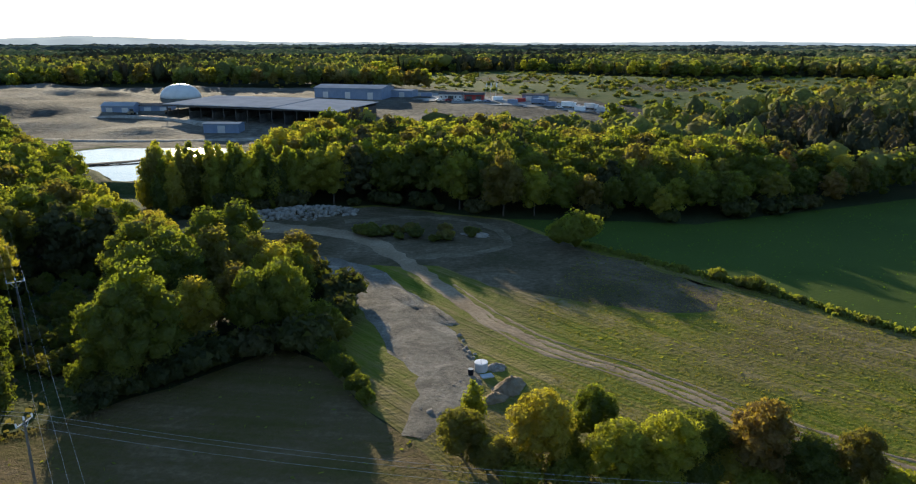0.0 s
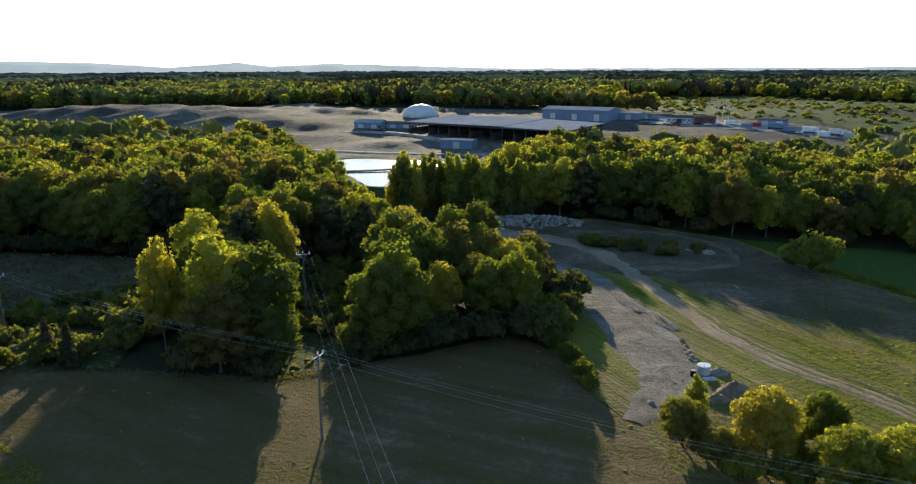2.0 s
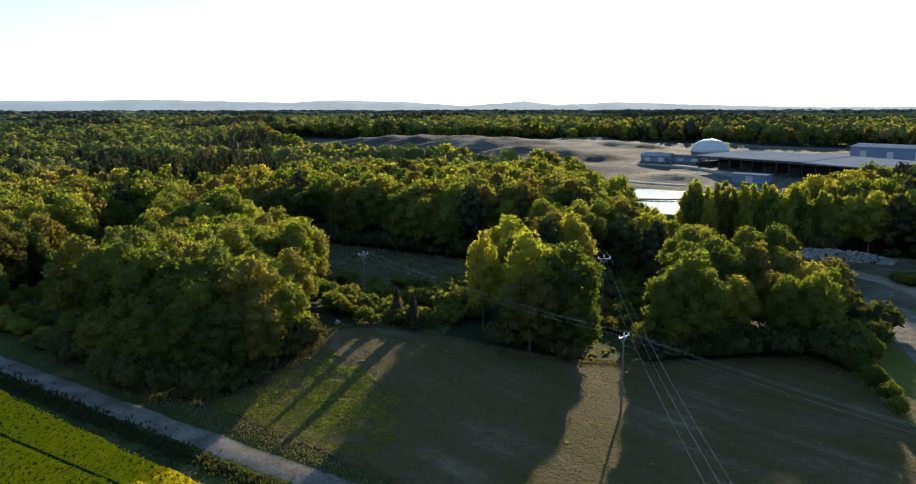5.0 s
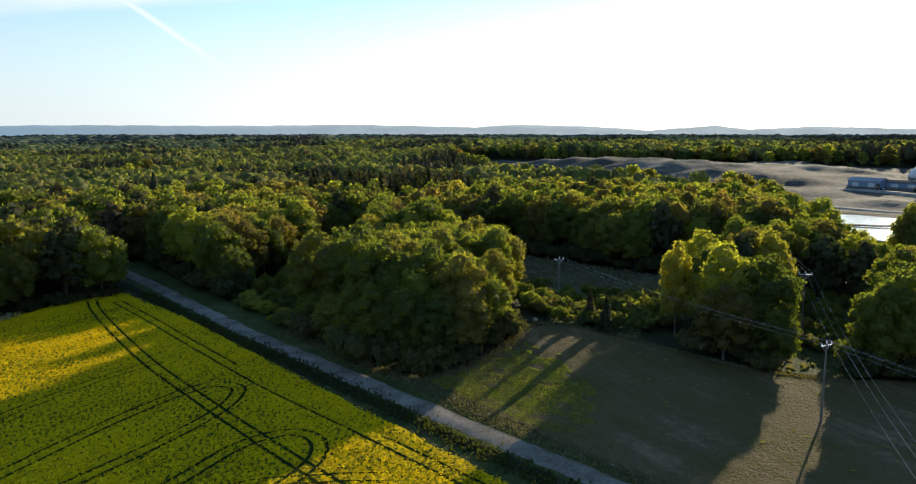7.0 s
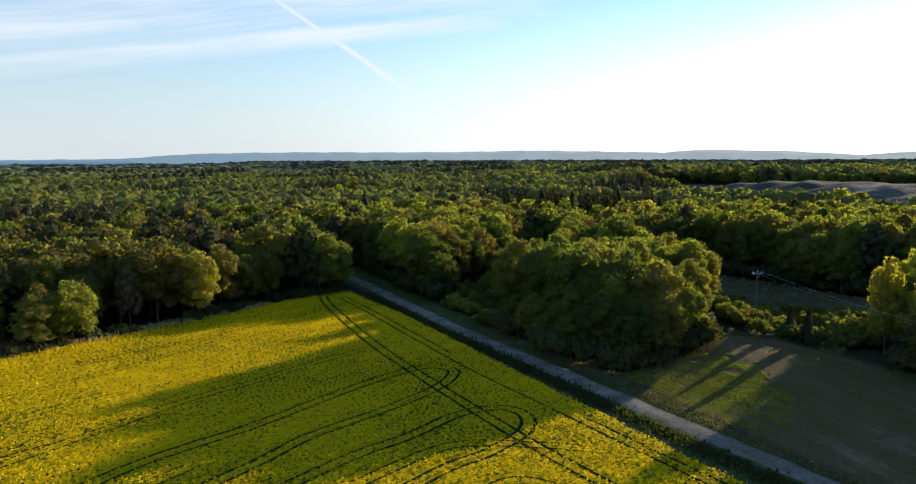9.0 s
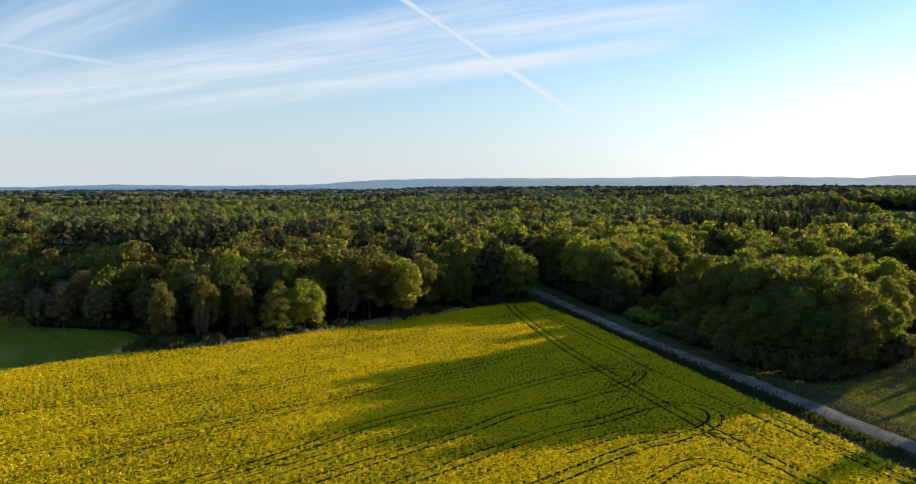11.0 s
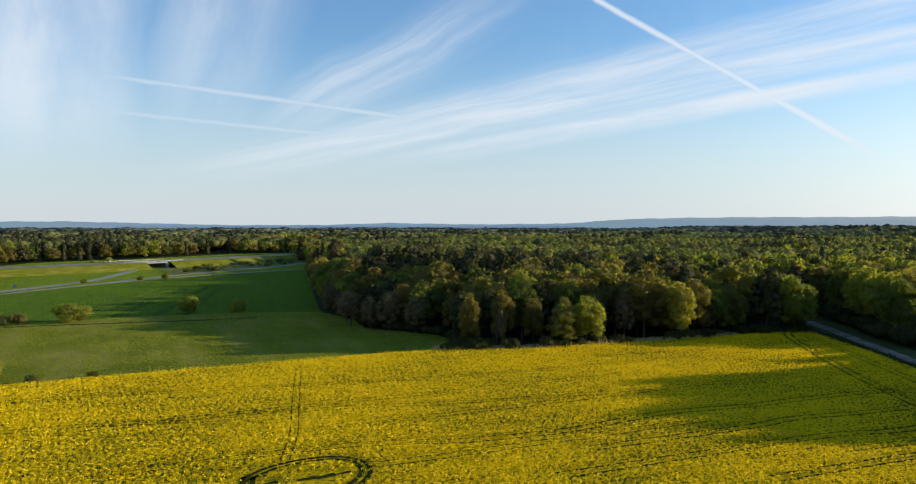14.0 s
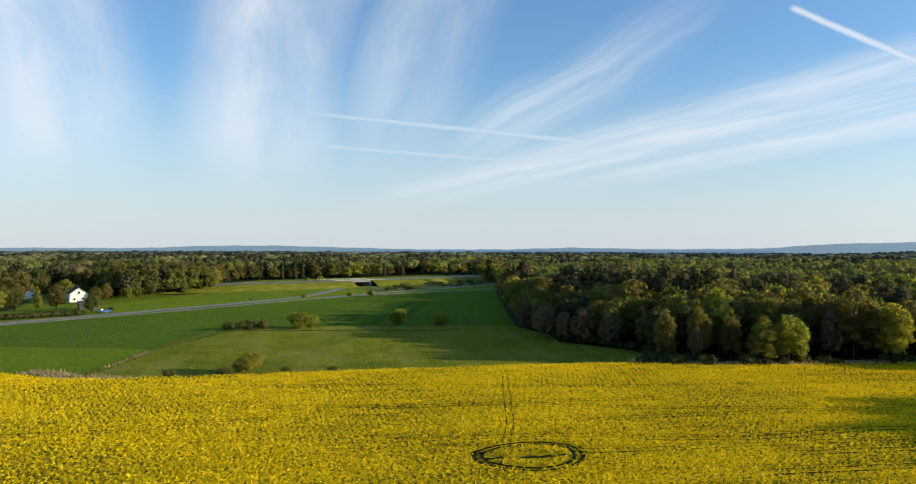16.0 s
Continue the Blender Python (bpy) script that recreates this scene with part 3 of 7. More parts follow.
def slope_patch(name, poly, off, mat, cell=5.0, height=None, label="", kind="structure"):
    """A field that follows the rising land, with the unevenness that height(x, y) gives."""
    p = np.array(poly, float)
    xs, ys = np.arange(p[:, 0].min(), p[:, 0].max() + cell, cell), np.arange(p[:, 1].min(), p[:, 1].max() + cell, cell)
    X, Y = np.meshgrid(xs, ys)
    rng = np.random.default_rng(5)
    X, Y = X + rng.uniform(-0.3, 0.3, X.shape) * cell, Y + rng.uniform(-0.3, 0.3, X.shape) * cell
    keep = inside(poly, X, Y)
    Z = land(X, Y) + off + (height(X, Y) if height else 0)
    idx = np.arange(X.size).reshape(X.shape)
    quads = np.stack([idx[:-1, :-1], idx[:-1, 1:], idx[1:, 1:], idx[1:, :-1]], -1).reshape(-1, 4)
    quads = quads[keep.ravel()[quads].sum(1) >= 3]
    used, inv = np.unique(quads, return_inverse=True)
    V = np.stack([X.ravel(), Y.ravel(), Z.ravel()], 1)[used]
    return tagged(new(name, mesh_of(name, V, inv.reshape(-1, 4), mat, True)), label, "", "", kind)


def ico(level):
    bm = bmesh.new()
    bmesh.ops.create_icosphere(bm, subdivisions=level, radius=1.0)
    v = np.array([q.co[:] for q in bm.verts])
    f = np.array([[q.index for q in g.verts] for g in bm.faces])
    bm.free()
    return v, f


ICO1, ICO2 = ico(1), ico(2)


def cards(pts, nrm, size, rng, stretch=1.0, corners=4):
    """Small leaf sprays: one bent four-cornered or a three-cornered sheet at each point."""
    n = len(pts)
    nrm = nrm / np.linalg.norm(nrm, axis=1)[:, None]
    t = np.cross(nrm, rng.normal(size=(n, 3)))
    t /= np.linalg.norm(t, axis=1)[:, None] + 1e-9
    b = np.cross(nrm, t)
    s = (size * rng.uniform(0.55, 1.4, n))[:, None]
    k = rng.uniform(0.55, 1.0, n)[:, None]
    if corners == 3:
        v = np.stack([pts - t * s * 1.05 - b * s * k * 0.6, pts + t * s * 1.05 - b * s * k * 0.45, pts + b * s * k * 1.25 + nrm * s * 0.3], 1).reshape(-1, 3)
        return v, np.arange(3 * n).reshape(n, 3)
    v = np.stack([pts - t * s * stretch, pts - b * s * k + nrm * s * 0.25, pts + t * s * stretch * rng.uniform(0.7, 1.1, n)[:, None], pts + b * s * k + nrm * s * 0.25], 1).reshape(-1, 3)
    return v, np.arange(4 * n).reshape(n, 4)


def crown_mesh(name, lobes, count, size, mat, seed, core=0.78, level=1, down=-0.55, tilt=0.52, corners=4):
    """A crown of overlapping rounded boughs, each a lumpy inner mass with leaf sprays over it."""
    rng = np.random.default_rng(seed)
    L = np.array(lobes, float)
    area = L[:, 3] * L[:, 4] + L[:, 3] * L[:, 5]
    which = rng.choice(len(L), int(count * 2.2), p=area / area.sum())
    d = rng.normal(size=(len(which), 3))
    d /= np.linalg.norm(d, axis=1)[:, None]
    d = d[d[:, 2] > down]
    which = which[: len(d)]
    lump = 1 + 0.13 * np.sin(5 * d[:, 0] + 3 * which) * np.sin(4.4 * d[:, 1] + which) + 0.1 * np.sin(6 * d[:, 2] + 2 * which)
    p = L[which, :3] + L[which, 3:] * d * (lump * rng.uniform(0.86, 1.1, len(d)))[:, None]
    deep = np.zeros(len(p), bool)
    for i, l in enumerate(L):
        deep |= (which != i) & ((((p - l[:3]) / l[3:]) ** 2).sum(1) < 0.66)
    p, d = p[~deep][:count], d[~deep][:count]
    v, f = cards(p, d + rng.normal(size=d.shape) * tilt, size, rng, 1.0, corners)
    iv, jf = ICO1 if level == 1 else ICO2
    allv, tris, off = [v], [], len(v)
    for i, l in enumerate(L):
        w = iv * (1 + 0.16 * rng.normal(size=(len(iv), 1)))
        allv.append(l[:3] + l[3:] * core * w)
        tris.append(jf + off)
        off += len(iv)
    tris = np.concatenate(tris)
    # the triangles of the inner masses follow the sprays
    me = bpy.data.meshes.new(name)
    V = np.concatenate(allv).astype(np.float32)
    nq, nt, k = len(f), len(tris), corners
    me.vertices.add(len(V)), me.loops.add(k * nq + 3 * nt), me.polygons.add(nq + nt)
    me.vertices.foreach_set("co", V.ravel())
    me.loops.foreach_set("vertex_index", np.concatenate([f.ravel(), tris.ravel()]).astype(np.int32))
    me.polygons.foreach_set("loop_start", np.concatenate([np.arange(nq) * k, k * nq + np.arange(nt) * 3]).astype(np.int32))
    me.polygons.foreach_set("loop_total", np.concatenate([np.full(nq, k), np.full(nt, 3)]).astype(np.int32))
    me.update(calc_edges=True)
    me.materials.append(mat)
    me.update()
    return me


def broad_lobes(rng, H, R, low=0.05, n=17):
    zc, hz = H * (1 + low) / 2, H * (1 - low) / 2
    out = [(0, 0, zc, R * 0.64, R * 0.64, hz * 0.84)]
    for i in range(n):
        a = i * 2.399 + rng.uniform(-0.5, 0.5)
        u = -0.75 + 1.6 * (i + 0.5) / n
        e = math.sqrt(max(0.05, 1 - min(0.97, abs(u)) ** 2.2))
        r = R * rng.uniform(0.27, 0.43) * (1.0 if n < 20 else 0.84)
        out.append((R * 0.72 * e * math.cos(a), R * 0.72 * e * math.sin(a), zc + hz * 0.78 * u, r, r * rng.uniform(0.9, 1.1), r * rng.uniform(0.75, 1.0)))
    out.append((rng.uniform(-0.15, 0.15) * R, rng.uniform(-0.15, 0.15) * R, H - 0.32 * R, R * 0.4, R * 0.4, R * 0.34))
    return out


def slim_lobes(rng, H, R, n=9):
    out = []
    for i in range(n):
        f = i / (n - 1)
        r = R * (0.55 + 0.6 * math.sin(math.pi * min(1, 0.15 + 0.8 * f))) * (1 - 0.45 * f)
        a = rng.uniform(0, math.tau)
        out.append((0.45 * r * math.cos(a), 0.45 * r * math.sin(a), H * (0.12 + 0.8 * f), r, r, r * 1.35))
    return out


def bush_lobes(rng, H, R, n=8):
    out = [(0, 0, H * 0.42, R * 0.66, R * 0.66, H * 0.5)]
    for i in range(n):
        a = i * 2.399 + rng.uniform(-0.4, 0.4)
        r = R * rng.uniform(0.32, 0.5)
        e = rng.uniform(0.45, 0.75)
        out.append((R * e * math.cos(a), R * e * math.sin(a), H * rng.uniform(0.28, 0.62), r, r, min(r, H * 0.38)))
    return out


def trunk_bm(rng, H, r, bare=False):
    top = 0.8 if bare else 0.62
    pts = [(0, 0, -0.15), (0.03, 0, 0.5), (rng.uniform(-0.2, 0.2), rng.uniform(-0.2, 0.2), H * 0.3), (rng.uniform(-0.4, 0.4), rng.uniform(-0.4, 0.4), H * top)]
    bm = tube(pts, [r * 1.35, r, r * 0.75, r * 0.25], 6)
    for i in range(9 if bare else 4):
        a, z = rng.uniform(0, math.tau), H * rng.uniform(0.25, top - 0.08)
        L = H * rng.uniform(0.16, 0.3)
        mid = (0.5 * L * math.cos(a), 0.5 * L * math.sin(a), z + 0.35 * L)
        end = (0.9 * L * math.cos(a + 0.2), 0.9 * L * math.sin(a + 0.2), z + (0.95 if bare else 0.7) * L)
        tube([(0, 0, z), mid, end], [r * 0.42, r * 0.28, r * 0.08], 4, bm)
        if bare:
            for _ in range(7):
                b = a + rng.uniform(-1.2, 1.2)
                q = Vector(mid).lerp(Vector(end), rng.uniform(-0.2, 1.0))
                e2 = q + Vector((math.cos(b), math.sin(b), rng.uniform(0.4, 1.5))) * L * rng.uniform(0.25, 0.5)
                tube([q, e2], [r * 0.13, r * 0.04], 3, bm)
                for _ in range(3):
                    tube([q.lerp(e2, 0.6), e2 + Vector((rng.uniform(-1, 1), rng.uniform(-1, 1), rng.uniform(0, 1))) * L * 0.18], [r * 0.05, r * 0.025], 3, bm)
    return bm


PROTO = {}


def proto(key, kind, mat, H, R, count, size, seed, label, category="tree", level=1, boughs=17, corners=4):
    """Keeps the two meshes of one growth form: its trunk and its crown."""
    rng = random.Random(seed)
    lobes = broad_lobes(rng, H, R, n=boughs) if kind == "broad" else slim_lobes(rng, H, R) if kind == "slim" else bush_lobes(rng, H, R, min(8, boughs))
    crown = crown_mesh("crown", lobes, count, size, M[mat], seed, level=level, down=-0.55 if kind != "bush" else -0.2, corners=corners)
    bm = trunk_bm(rng, H, 0.012 * H + 0.07)
    trunk = bpy.data.meshes.new("trunk")
    bm.to_mesh(trunk)
    bm.free()
    trunk.materials.append(M["bark"])
    PROTO[key] = (trunk, crown, H, label, category)


def conifer(key, H, R, count, size, seed, label):
    rng = np.random.default_rng(seed)
    u = rng.uniform(0, 1, count) ** 0.75
    z = H * (1 - u * 0.93)
    tier = 0.72 + 0.28 * np.abs(np.sin(u * 16 + 0.7 * np.sin(7 * u)))
    a = rng.uniform(0, math.tau, count)
    r = R * u * tier * rng.uniform(0.55, 1.08, count)
    p = np.stack([r * np.cos(a), r * np.sin(a), z - 0.25 * r], 1)
    nrm = np.stack([np.cos(a) * 0.5, np.sin(a) * 0.5, np.ones(count)], 1) + rng.normal(size=(count, 3)) * 0.35
    v, f = cards(p, nrm, size, rng, 1.2)
    k, ring = 9, []
    core = []
    for j in range(7):
        q = j / 6
        for i in range(k):
            b = i * math.tau / k + j
            rr = R * 0.72 * q * (0.9 + 0.2 * ((i + j) % 2))
            core.append((rr * math.cos(b), rr * math.sin(b), H * (0.98 - 0.9 * q)))
    cv = np.array(core)
    cf = np.array([(j * k + i, (j + 1) * k + i, (j + 1) * k + (i + 1) % k, j * k + (i + 1) % k) for j in range(6) for i in range(k)])
    crown = mesh_of("crown", np.concatenate([v, cv]), np.concatenate([f, cf + len(v)]), M["spruce"])
    bm = tube([(0, 0, -0.15), (0, 0, H * 0.5), (0, 0, H * 0.96)], [0.24, 0.15, 0.03], 6)
    trunk = bpy.data.meshes.new("trunk")
    bm.to_mesh(trunk)
    bm.free()
    trunk.materials.append(M["bark"])
    PROTO[key] = (trunk, crown, H, label, "tree")


GROWN = [0]


def grow(key, x, y, height, rng, name="tree", label="", group="", wide=None):
    """One tree or bush at a place, scaled to its height."""
    trunk, crown, H, text, category = PROTO[key]
    s = height / H
    w = s * (wide if wide else rng.uniform(0.88, 1.14))
    ob = new(name)
    ob.empty_display_size = 0.2
    ob.matrix_basis = Matrix.LocRotScale((x, y, float(land(x, y))), Euler((0, 0, rng.uniform(0, math.tau))), (w, w, s))
    tagged(ob, label or text, category, group)
    for part_name, me in (("trunk", trunk), ("crown", crown)):
        if me is None:
            continue
        o = new(part_name, me)
        o.parent = ob
    GROWN[0] += 1
    return ob

# ---- plan ----
CROP = [(-180, 4), (-145, 8.6), (-106, 11.4), (-79, 13.4), (-54, 15.4), (0, 22.4), (170, 44), (170, -210), (-28, -262), (-44, -240), (-49, -225), (-50, -207), (-56, -195), (-71, -175), (-97, -144), (-113, -123), (-131, -97), (-138, -73), (-153, -46), (-175, -12)]
VERGE = [(-230, 4), (-230, 20), (-190, 20), (-156, 22), (-126, 23), (-103, 23), (-86, 27), (-48, 29), (0, 37), (170, 60), (170, 44), (0, 22.4), (-54, 15.4), (-79, 13.4), (-106, 11.4), (-145, 8.6), (-180, 4)]
GREY = [(-86, 27), (-85.5, 41), (-90, 52), (-88, 58.5), (-78, 67), (-57, 74.5), (-47, 83), (-36, 94), (-27, 103), (-20, 98), (-12, 84), (-6, 77), (0, 66), (40, 61), (170, 62), (170, 58), (0, 37), (-48, 29)]
STUBBLE = [(-20, 98), (-23, 107), (-19, 114), (-21, 130), (-32, 138), (-56, 139), (-66, 146), (-76, 168), (-74, 186), (-66, 190), (-58, 194), (-24, 205), (13, 188), (29, 162), (50, 139), (74, 110), (120, 60), (40, 61), (0, 66), (-6, 77), (-12, 84)]
GREEN_NE = [(13, 188), (48, 185), (62, 182), (137, 214), (260, 262), (330, 60), (120, 60), (74, 110), (50, 139), (29, 162)]
CLEARING = [(-117, 90), (-104, 101), (-96, 108), (-94, 124), (-113, 150), (-122, 128), (-181, 120), (-196, 108), (-150, 94), (-128, 84)]
SCRUB = [(-90, 58), (-86, 61), (-78, 68), (-83, 77), (-84, 85), (-86, 98), (-96, 108), (-104, 102), (-117, 92), (-128, 84), (-112, 74)]
WEDGE = [(-77, 172), (-90, 200), (-99, 222), (-124, 228), (-110, 204), (-98, 188), (-87, 172)]
CORRIDOR = [(-59, 75), (-47, 82), (-51, 99), (-61, 119), (-70, 138), (-88, 140), (-79, 117), (-67, 96)]
PASTURE = [(-131, -95), (-145, -92), (-159, -103), (-169, -128), (-186, -137), (-206, -157), (-196, -190), (-178, -216), (-152, -246), (-99, -229), (-60, -208), (-49, -225), (-50, -207), (-56, -195), (-71, -175), (-97, -144), (-113, -123)]
CEREAL = [(-206, -157), (-249, -177), (-414, -250), (-445, -262), (-310, -317), (-250, -325), (-153, -332), (-118, -336), (0, -345), (170, -345), (170, -210), (-28, -262), (-49, -225), (-60, -208), (-99, -229), (-152, -246), (-178, -216), (-196, -190)]
BEYOND = [(-118, -339), (-153, -336), (-250, -330), (-310, -322), (-445, -266), (-500, -280), (-620, -360), (-740, -400), (-690, -450), (-560, -480), (-481, -522), (-412, -505), (-322, -423), (-285, -418), (-215, -395), (-170, -372), (-110, -352)]
SITE = [(-128, 226), (-70, 226), (-60, 262), (-62, 296), (-30, 304), (20, 314), (70, 330), (110, 350), (112, 400), (105, 430), (60, 470), (0, 520), (-100, 550), (-260, 560), (-340, 520), (-430, 480), (-520, 465), (-640, 455), (-600, 420), (-430, 330), (-320, 315), (-240, 330), (-175, 300), (-168, 280), (-145, 250)]
HEATH = [(112, 400), (110, 352), (190, 400), (289, 490), (440, 560), (340, 740), (215, 700), (72, 850), (-60, 800), (-70, 610), (0, 520), (60, 470), (105, 430)]
GAP_W = [(-156, 22), (-126, 23), (-140, 34), (-160, 50), (-200, 80), (-215, 84), (-190, 58), (-175, 40)]
GARDEN = [(-108, -354), (-170, -373), (-215, -396), (-285, -420), (-278, -450), (-266, -505), (-232, -505), (-205, -445), (-165, -400), (-104, -372)]
FAR_FIELDS = [[(-850, -445), (-930, -395), (-1210, -480), (-1200, -600)], [(-1000, -470), (-1350, -500), (-1400, -620), (-1050, -600)], [(-1500, -1150), (-1900, -1200), (-1850, -1450), (-1450, -1400)], [(-560, 95), (-640, 120), (-620, 170), (-550, 150)], [(-900, -60), (-1020, -40), (-1000, 10), (-890, 0)], [(-420, -640), (-560, -640), (-540, -760), (-400, -760)]]
OPEN = [CROP, VERGE, GREY, STUBBLE, GREEN_NE, CLEARING, SCRUB, CORRIDOR, WEDGE, PASTURE, CEREAL, BEYOND, SITE, HEATH, GAP_W, GARDEN, *FAR_FIELDS]

# ---- ground ----
edge = [-4900, -3800, -3000, -2300, -1800, -1400, -1100, -900, -760]
gx = np.array(edge + list(range(-660, -187, 12)) + list(range(-180, -39, 4)) + list(range(-36, 301, 12)) + [360, 450, 600, 800, 1100, 1500, 2100, 3000, 4000, 4900], float)
gy = np.array(edge + list(range(-660, 1, 12)) + list(range(8, 109, 4)) + list(range(120, 901, 12)) + [960, 1100, 1400, 1800, 2300, 3000, 3800, 4900], float)
GX, GY = np.meshgrid(gx, gy)
gi = np.arange(GX.size).reshape(GX.shape)
gq = np.stack([gi[:-1, :-1], gi[:-1, 1:], gi[1:, 1:], gi[1:, :-1]], -1).reshape(-1, 4)
ground = tagged(new("ground", mesh_of("ground", np.stack([GX.ravel(), GY.ravel(), (land(GX, GY) - 0.14 * np.clip(knoll(GX, GY) * 4, 0, 1)).ravel()], 1), gq, M["forest_floor"], True)), "dark leaf-littered forest ground reaching the horizon", "ground", "", "structure")

patch("meadow_field", GREY, 0.06, M["meadow"], 0.8, label="rough mown meadow, brownish green", category="field")
patch("stubble_field", STUBBLE, 0.05, M["stubble"], 0.7, label="weedy stubble field with pale plough lines", category="field")
# bare earth; the eastern part puts the stubble's shade into brown colour
patch("dirt_yard", [(-76, 168), (-66, 147), (-56, 140), (-32, 140), (-21, 146), (-4, 146), (6, 133), (20, 126), (34, 119), (46, 120), (51, 131), (40, 146), (28, 160), (13, 186), (-24, 203), (-58, 192), (-74, 186)], 0.065, M["yard"], 1.2, label="bare trodden brown earth yard, its east painted stubble shade", category="yard")
# this field lies in shade, which its darker colour includes
patch("cereal_field", GREEN_NE, 0.09, M["dark_cereal"], 0.4, label="dense green young cereal field", category="field")
patch("clearing", CLEARING, 0.05, M["dry_ground"], 1.0, label="rough brown clearing between the woods", category="clearing")
patch("scrubland", SCRUB, 0.08, M["verge"], 1.0, label="rank grass at the wood's edge", category="grass")
patch("powerline_corridor", CORRIDOR, 0.1, M["verge"], 0.8, label="cleared strip of rank grass under the wires", category="grass")
patch("pond_meadow", WEDGE, 0.08, M["verge"], 1.0, label="rank grass between the wood and the pond", category="grass")
patch("road_verge", VERGE, 0.04, M["verge"], 0.3, label="rank grass verge and ditch bank along the road", category="verge")
patch("wood_gap", GAP_W, 0.07, M["verge"], 1.0, label="rank grass gap between the woods", category="grass")
patch("pasture", PASTURE, 0.05, M["pasture"], 0.6, label="patchy light green pasture", category="field")
patch("cereal_field", CEREAL, 0.07, M["cereal"], 0.3, label="dark green young cereal field", category="field")
patch("grass_strip", [(-61, -210), (-96, -231), (-94, -241), (-81, -276), (-62, -340), (40, -340), (40, -245), (-28, -264), (-44, -242), (-50, -226)], 0.11, M["grassland"], 0.8, label="lighter green strip of the young cereal", category="field")
patch("grassland", BEYOND, 0.05, M["grassland"], 0.8, label="light green grassland beside the roads", category="field")
patch("waste_ground", [(-372, -322), (-420, -312), (-470, -300), (-620, -305), (-690, -345), (-600, -340), (-505, -352), (-452, -368), (-410, -362)], 0.1, M["waste"], 1.0, label="dry tan waste ground between the roads", category="waste ground")
patch("garden_lawn", GARDEN, 0.06, M["grassland"], 0.8, label="green lawn round the white houses", category="lawn")
for f in FAR_FIELDS:
    patch("far_field", f, 0.3, M["grassland"], 3.0, 30, label="light green field among the woods", category="field")


def mounds(X, Y):
    """Heaps and ramps of the quarry."""
    h = np.zeros(np.shape(X))
    for x, y, r, k in ((-330, 420, 95, 9.0), (-430, 400, 70, 7.0), (-270, 480, 40, 3), (-230, 470, 20, 3), (-300, 520, 38, 4), (-205, 360, 22, 1.5), (-190, 520, 30, 3), (-240, 400, 28, 2), (-150, 345, 16, 2.0)):
        h = h + k * np.exp(-(((X - x) / r) ** 2 + ((Y - y) / (r * 0.55)) ** 2))
    return h * (1 + 0.12 * np.sin(X * 0.19 + 0.9 * np.sin(Y * 0.17))) + 0.15 * np.sin(X * 0.43 + Y * 0.21) * np.sin(Y * 0.37 - X * 0.1) + 0.3 * np.sin(X * 0.11 + 1.3 * np.sin(Y * 0.07)) * np.sin(Y * 0.13)


slope_patch("quarry_ground", SITE, 0.6, M["quarry"], 6.0, lambda X, Y: np.where(Y > 318, mounds(X, Y), 0), "bare grey quarry ground with heaps")
slope_patch("heath", HEATH, 0.5, M["heath"], 10.0, lambda X, Y: 1.2 * np.sin(X * 0.03) * np.sin(Y * 0.025), "open green heath")

# ponds
POND = [(-160, 290), (-150, 304), (-126, 311), (-98, 305), (-80, 285), (-72, 262), (-74, 238), (-92, 229), (-112, 230), (-124, 246), (-140, 262)]
water_z = float(land(-110, 300)) + 0.75
patch("pond", POND, water_z, M["water"], 0.8, label="still pond mirroring the bright sky", category="pond")
pc = np.mean(POND, axis=0)
rim_pts = curve_points(POND + POND[:1], 4.0)
bv, bf = [], []
for i, q in enumerate(rim_pts):
    away = (q - pc) / np.linalg.norm(q - pc)
    for off, z in ((-1.5, water_z - 0.4), (1.2, water_z + 0.35), (3.0, water_z + 0.3), (9.0, float(land(*(q + 9 * away))) - 0.1)):
        bv.append((*(q + off * away), min(z, water_z + 0.4)))
    if i:
        bf += [(4 * i - 4 + j, 4 * i + j, 4 * i + j + 1, 4 * i - 3 + j) for j in range(3)]
tagged(new("pond_bank", mesh_of("pond_bank", bv, bf, M["verge"], True)), "low grassy earth bank round the pond", "bank", "", "structure")
ribbon("pond_dike", [(-140, 258), (-124, 265), (-108, 275), (-84, 268)], [5, 4, 4, 6], 0.4, M["soil"], label="low earth dike across the pond").location.z = water_z - 0.2

# roads and tracks
ribbon("gravel_road", [(-330, -2), (-260, 6), (-200, 12), (-155, 14.5), (-129, 15.8), (-106, 18), (-87, 20), (-64, 23), (-47, 25.3), (0, 31), (80, 42), (170, 54)], 3.7, 0.14, M["shaded_gravel"], 2.0, 0.22, "pale grey gravel road", camber=0.06)
ribbon("ditch", [(-200, 6.5), (-155, 9.8), (-129, 11.4), (-106, 14.2), (-87, 16.4), (-64, 19.2), (-47, 21.4), (0, 26.6), (80, 38)], 3.4, 0.07, M["ditch"], 2.0, 0.5, "dark damp ditch along the road")
# field ditch: its dark strip stands in for the bushes' cast shadow
ribbon("ditch", [(-142, -250), (-157, -223), (-174, -190.5), (-186, -172)], 3.2, 0.12, M["ditch"], 2.0, 0.8, "ditch between the pasture and the cereal, dark with painted bush shadow", seed=3)
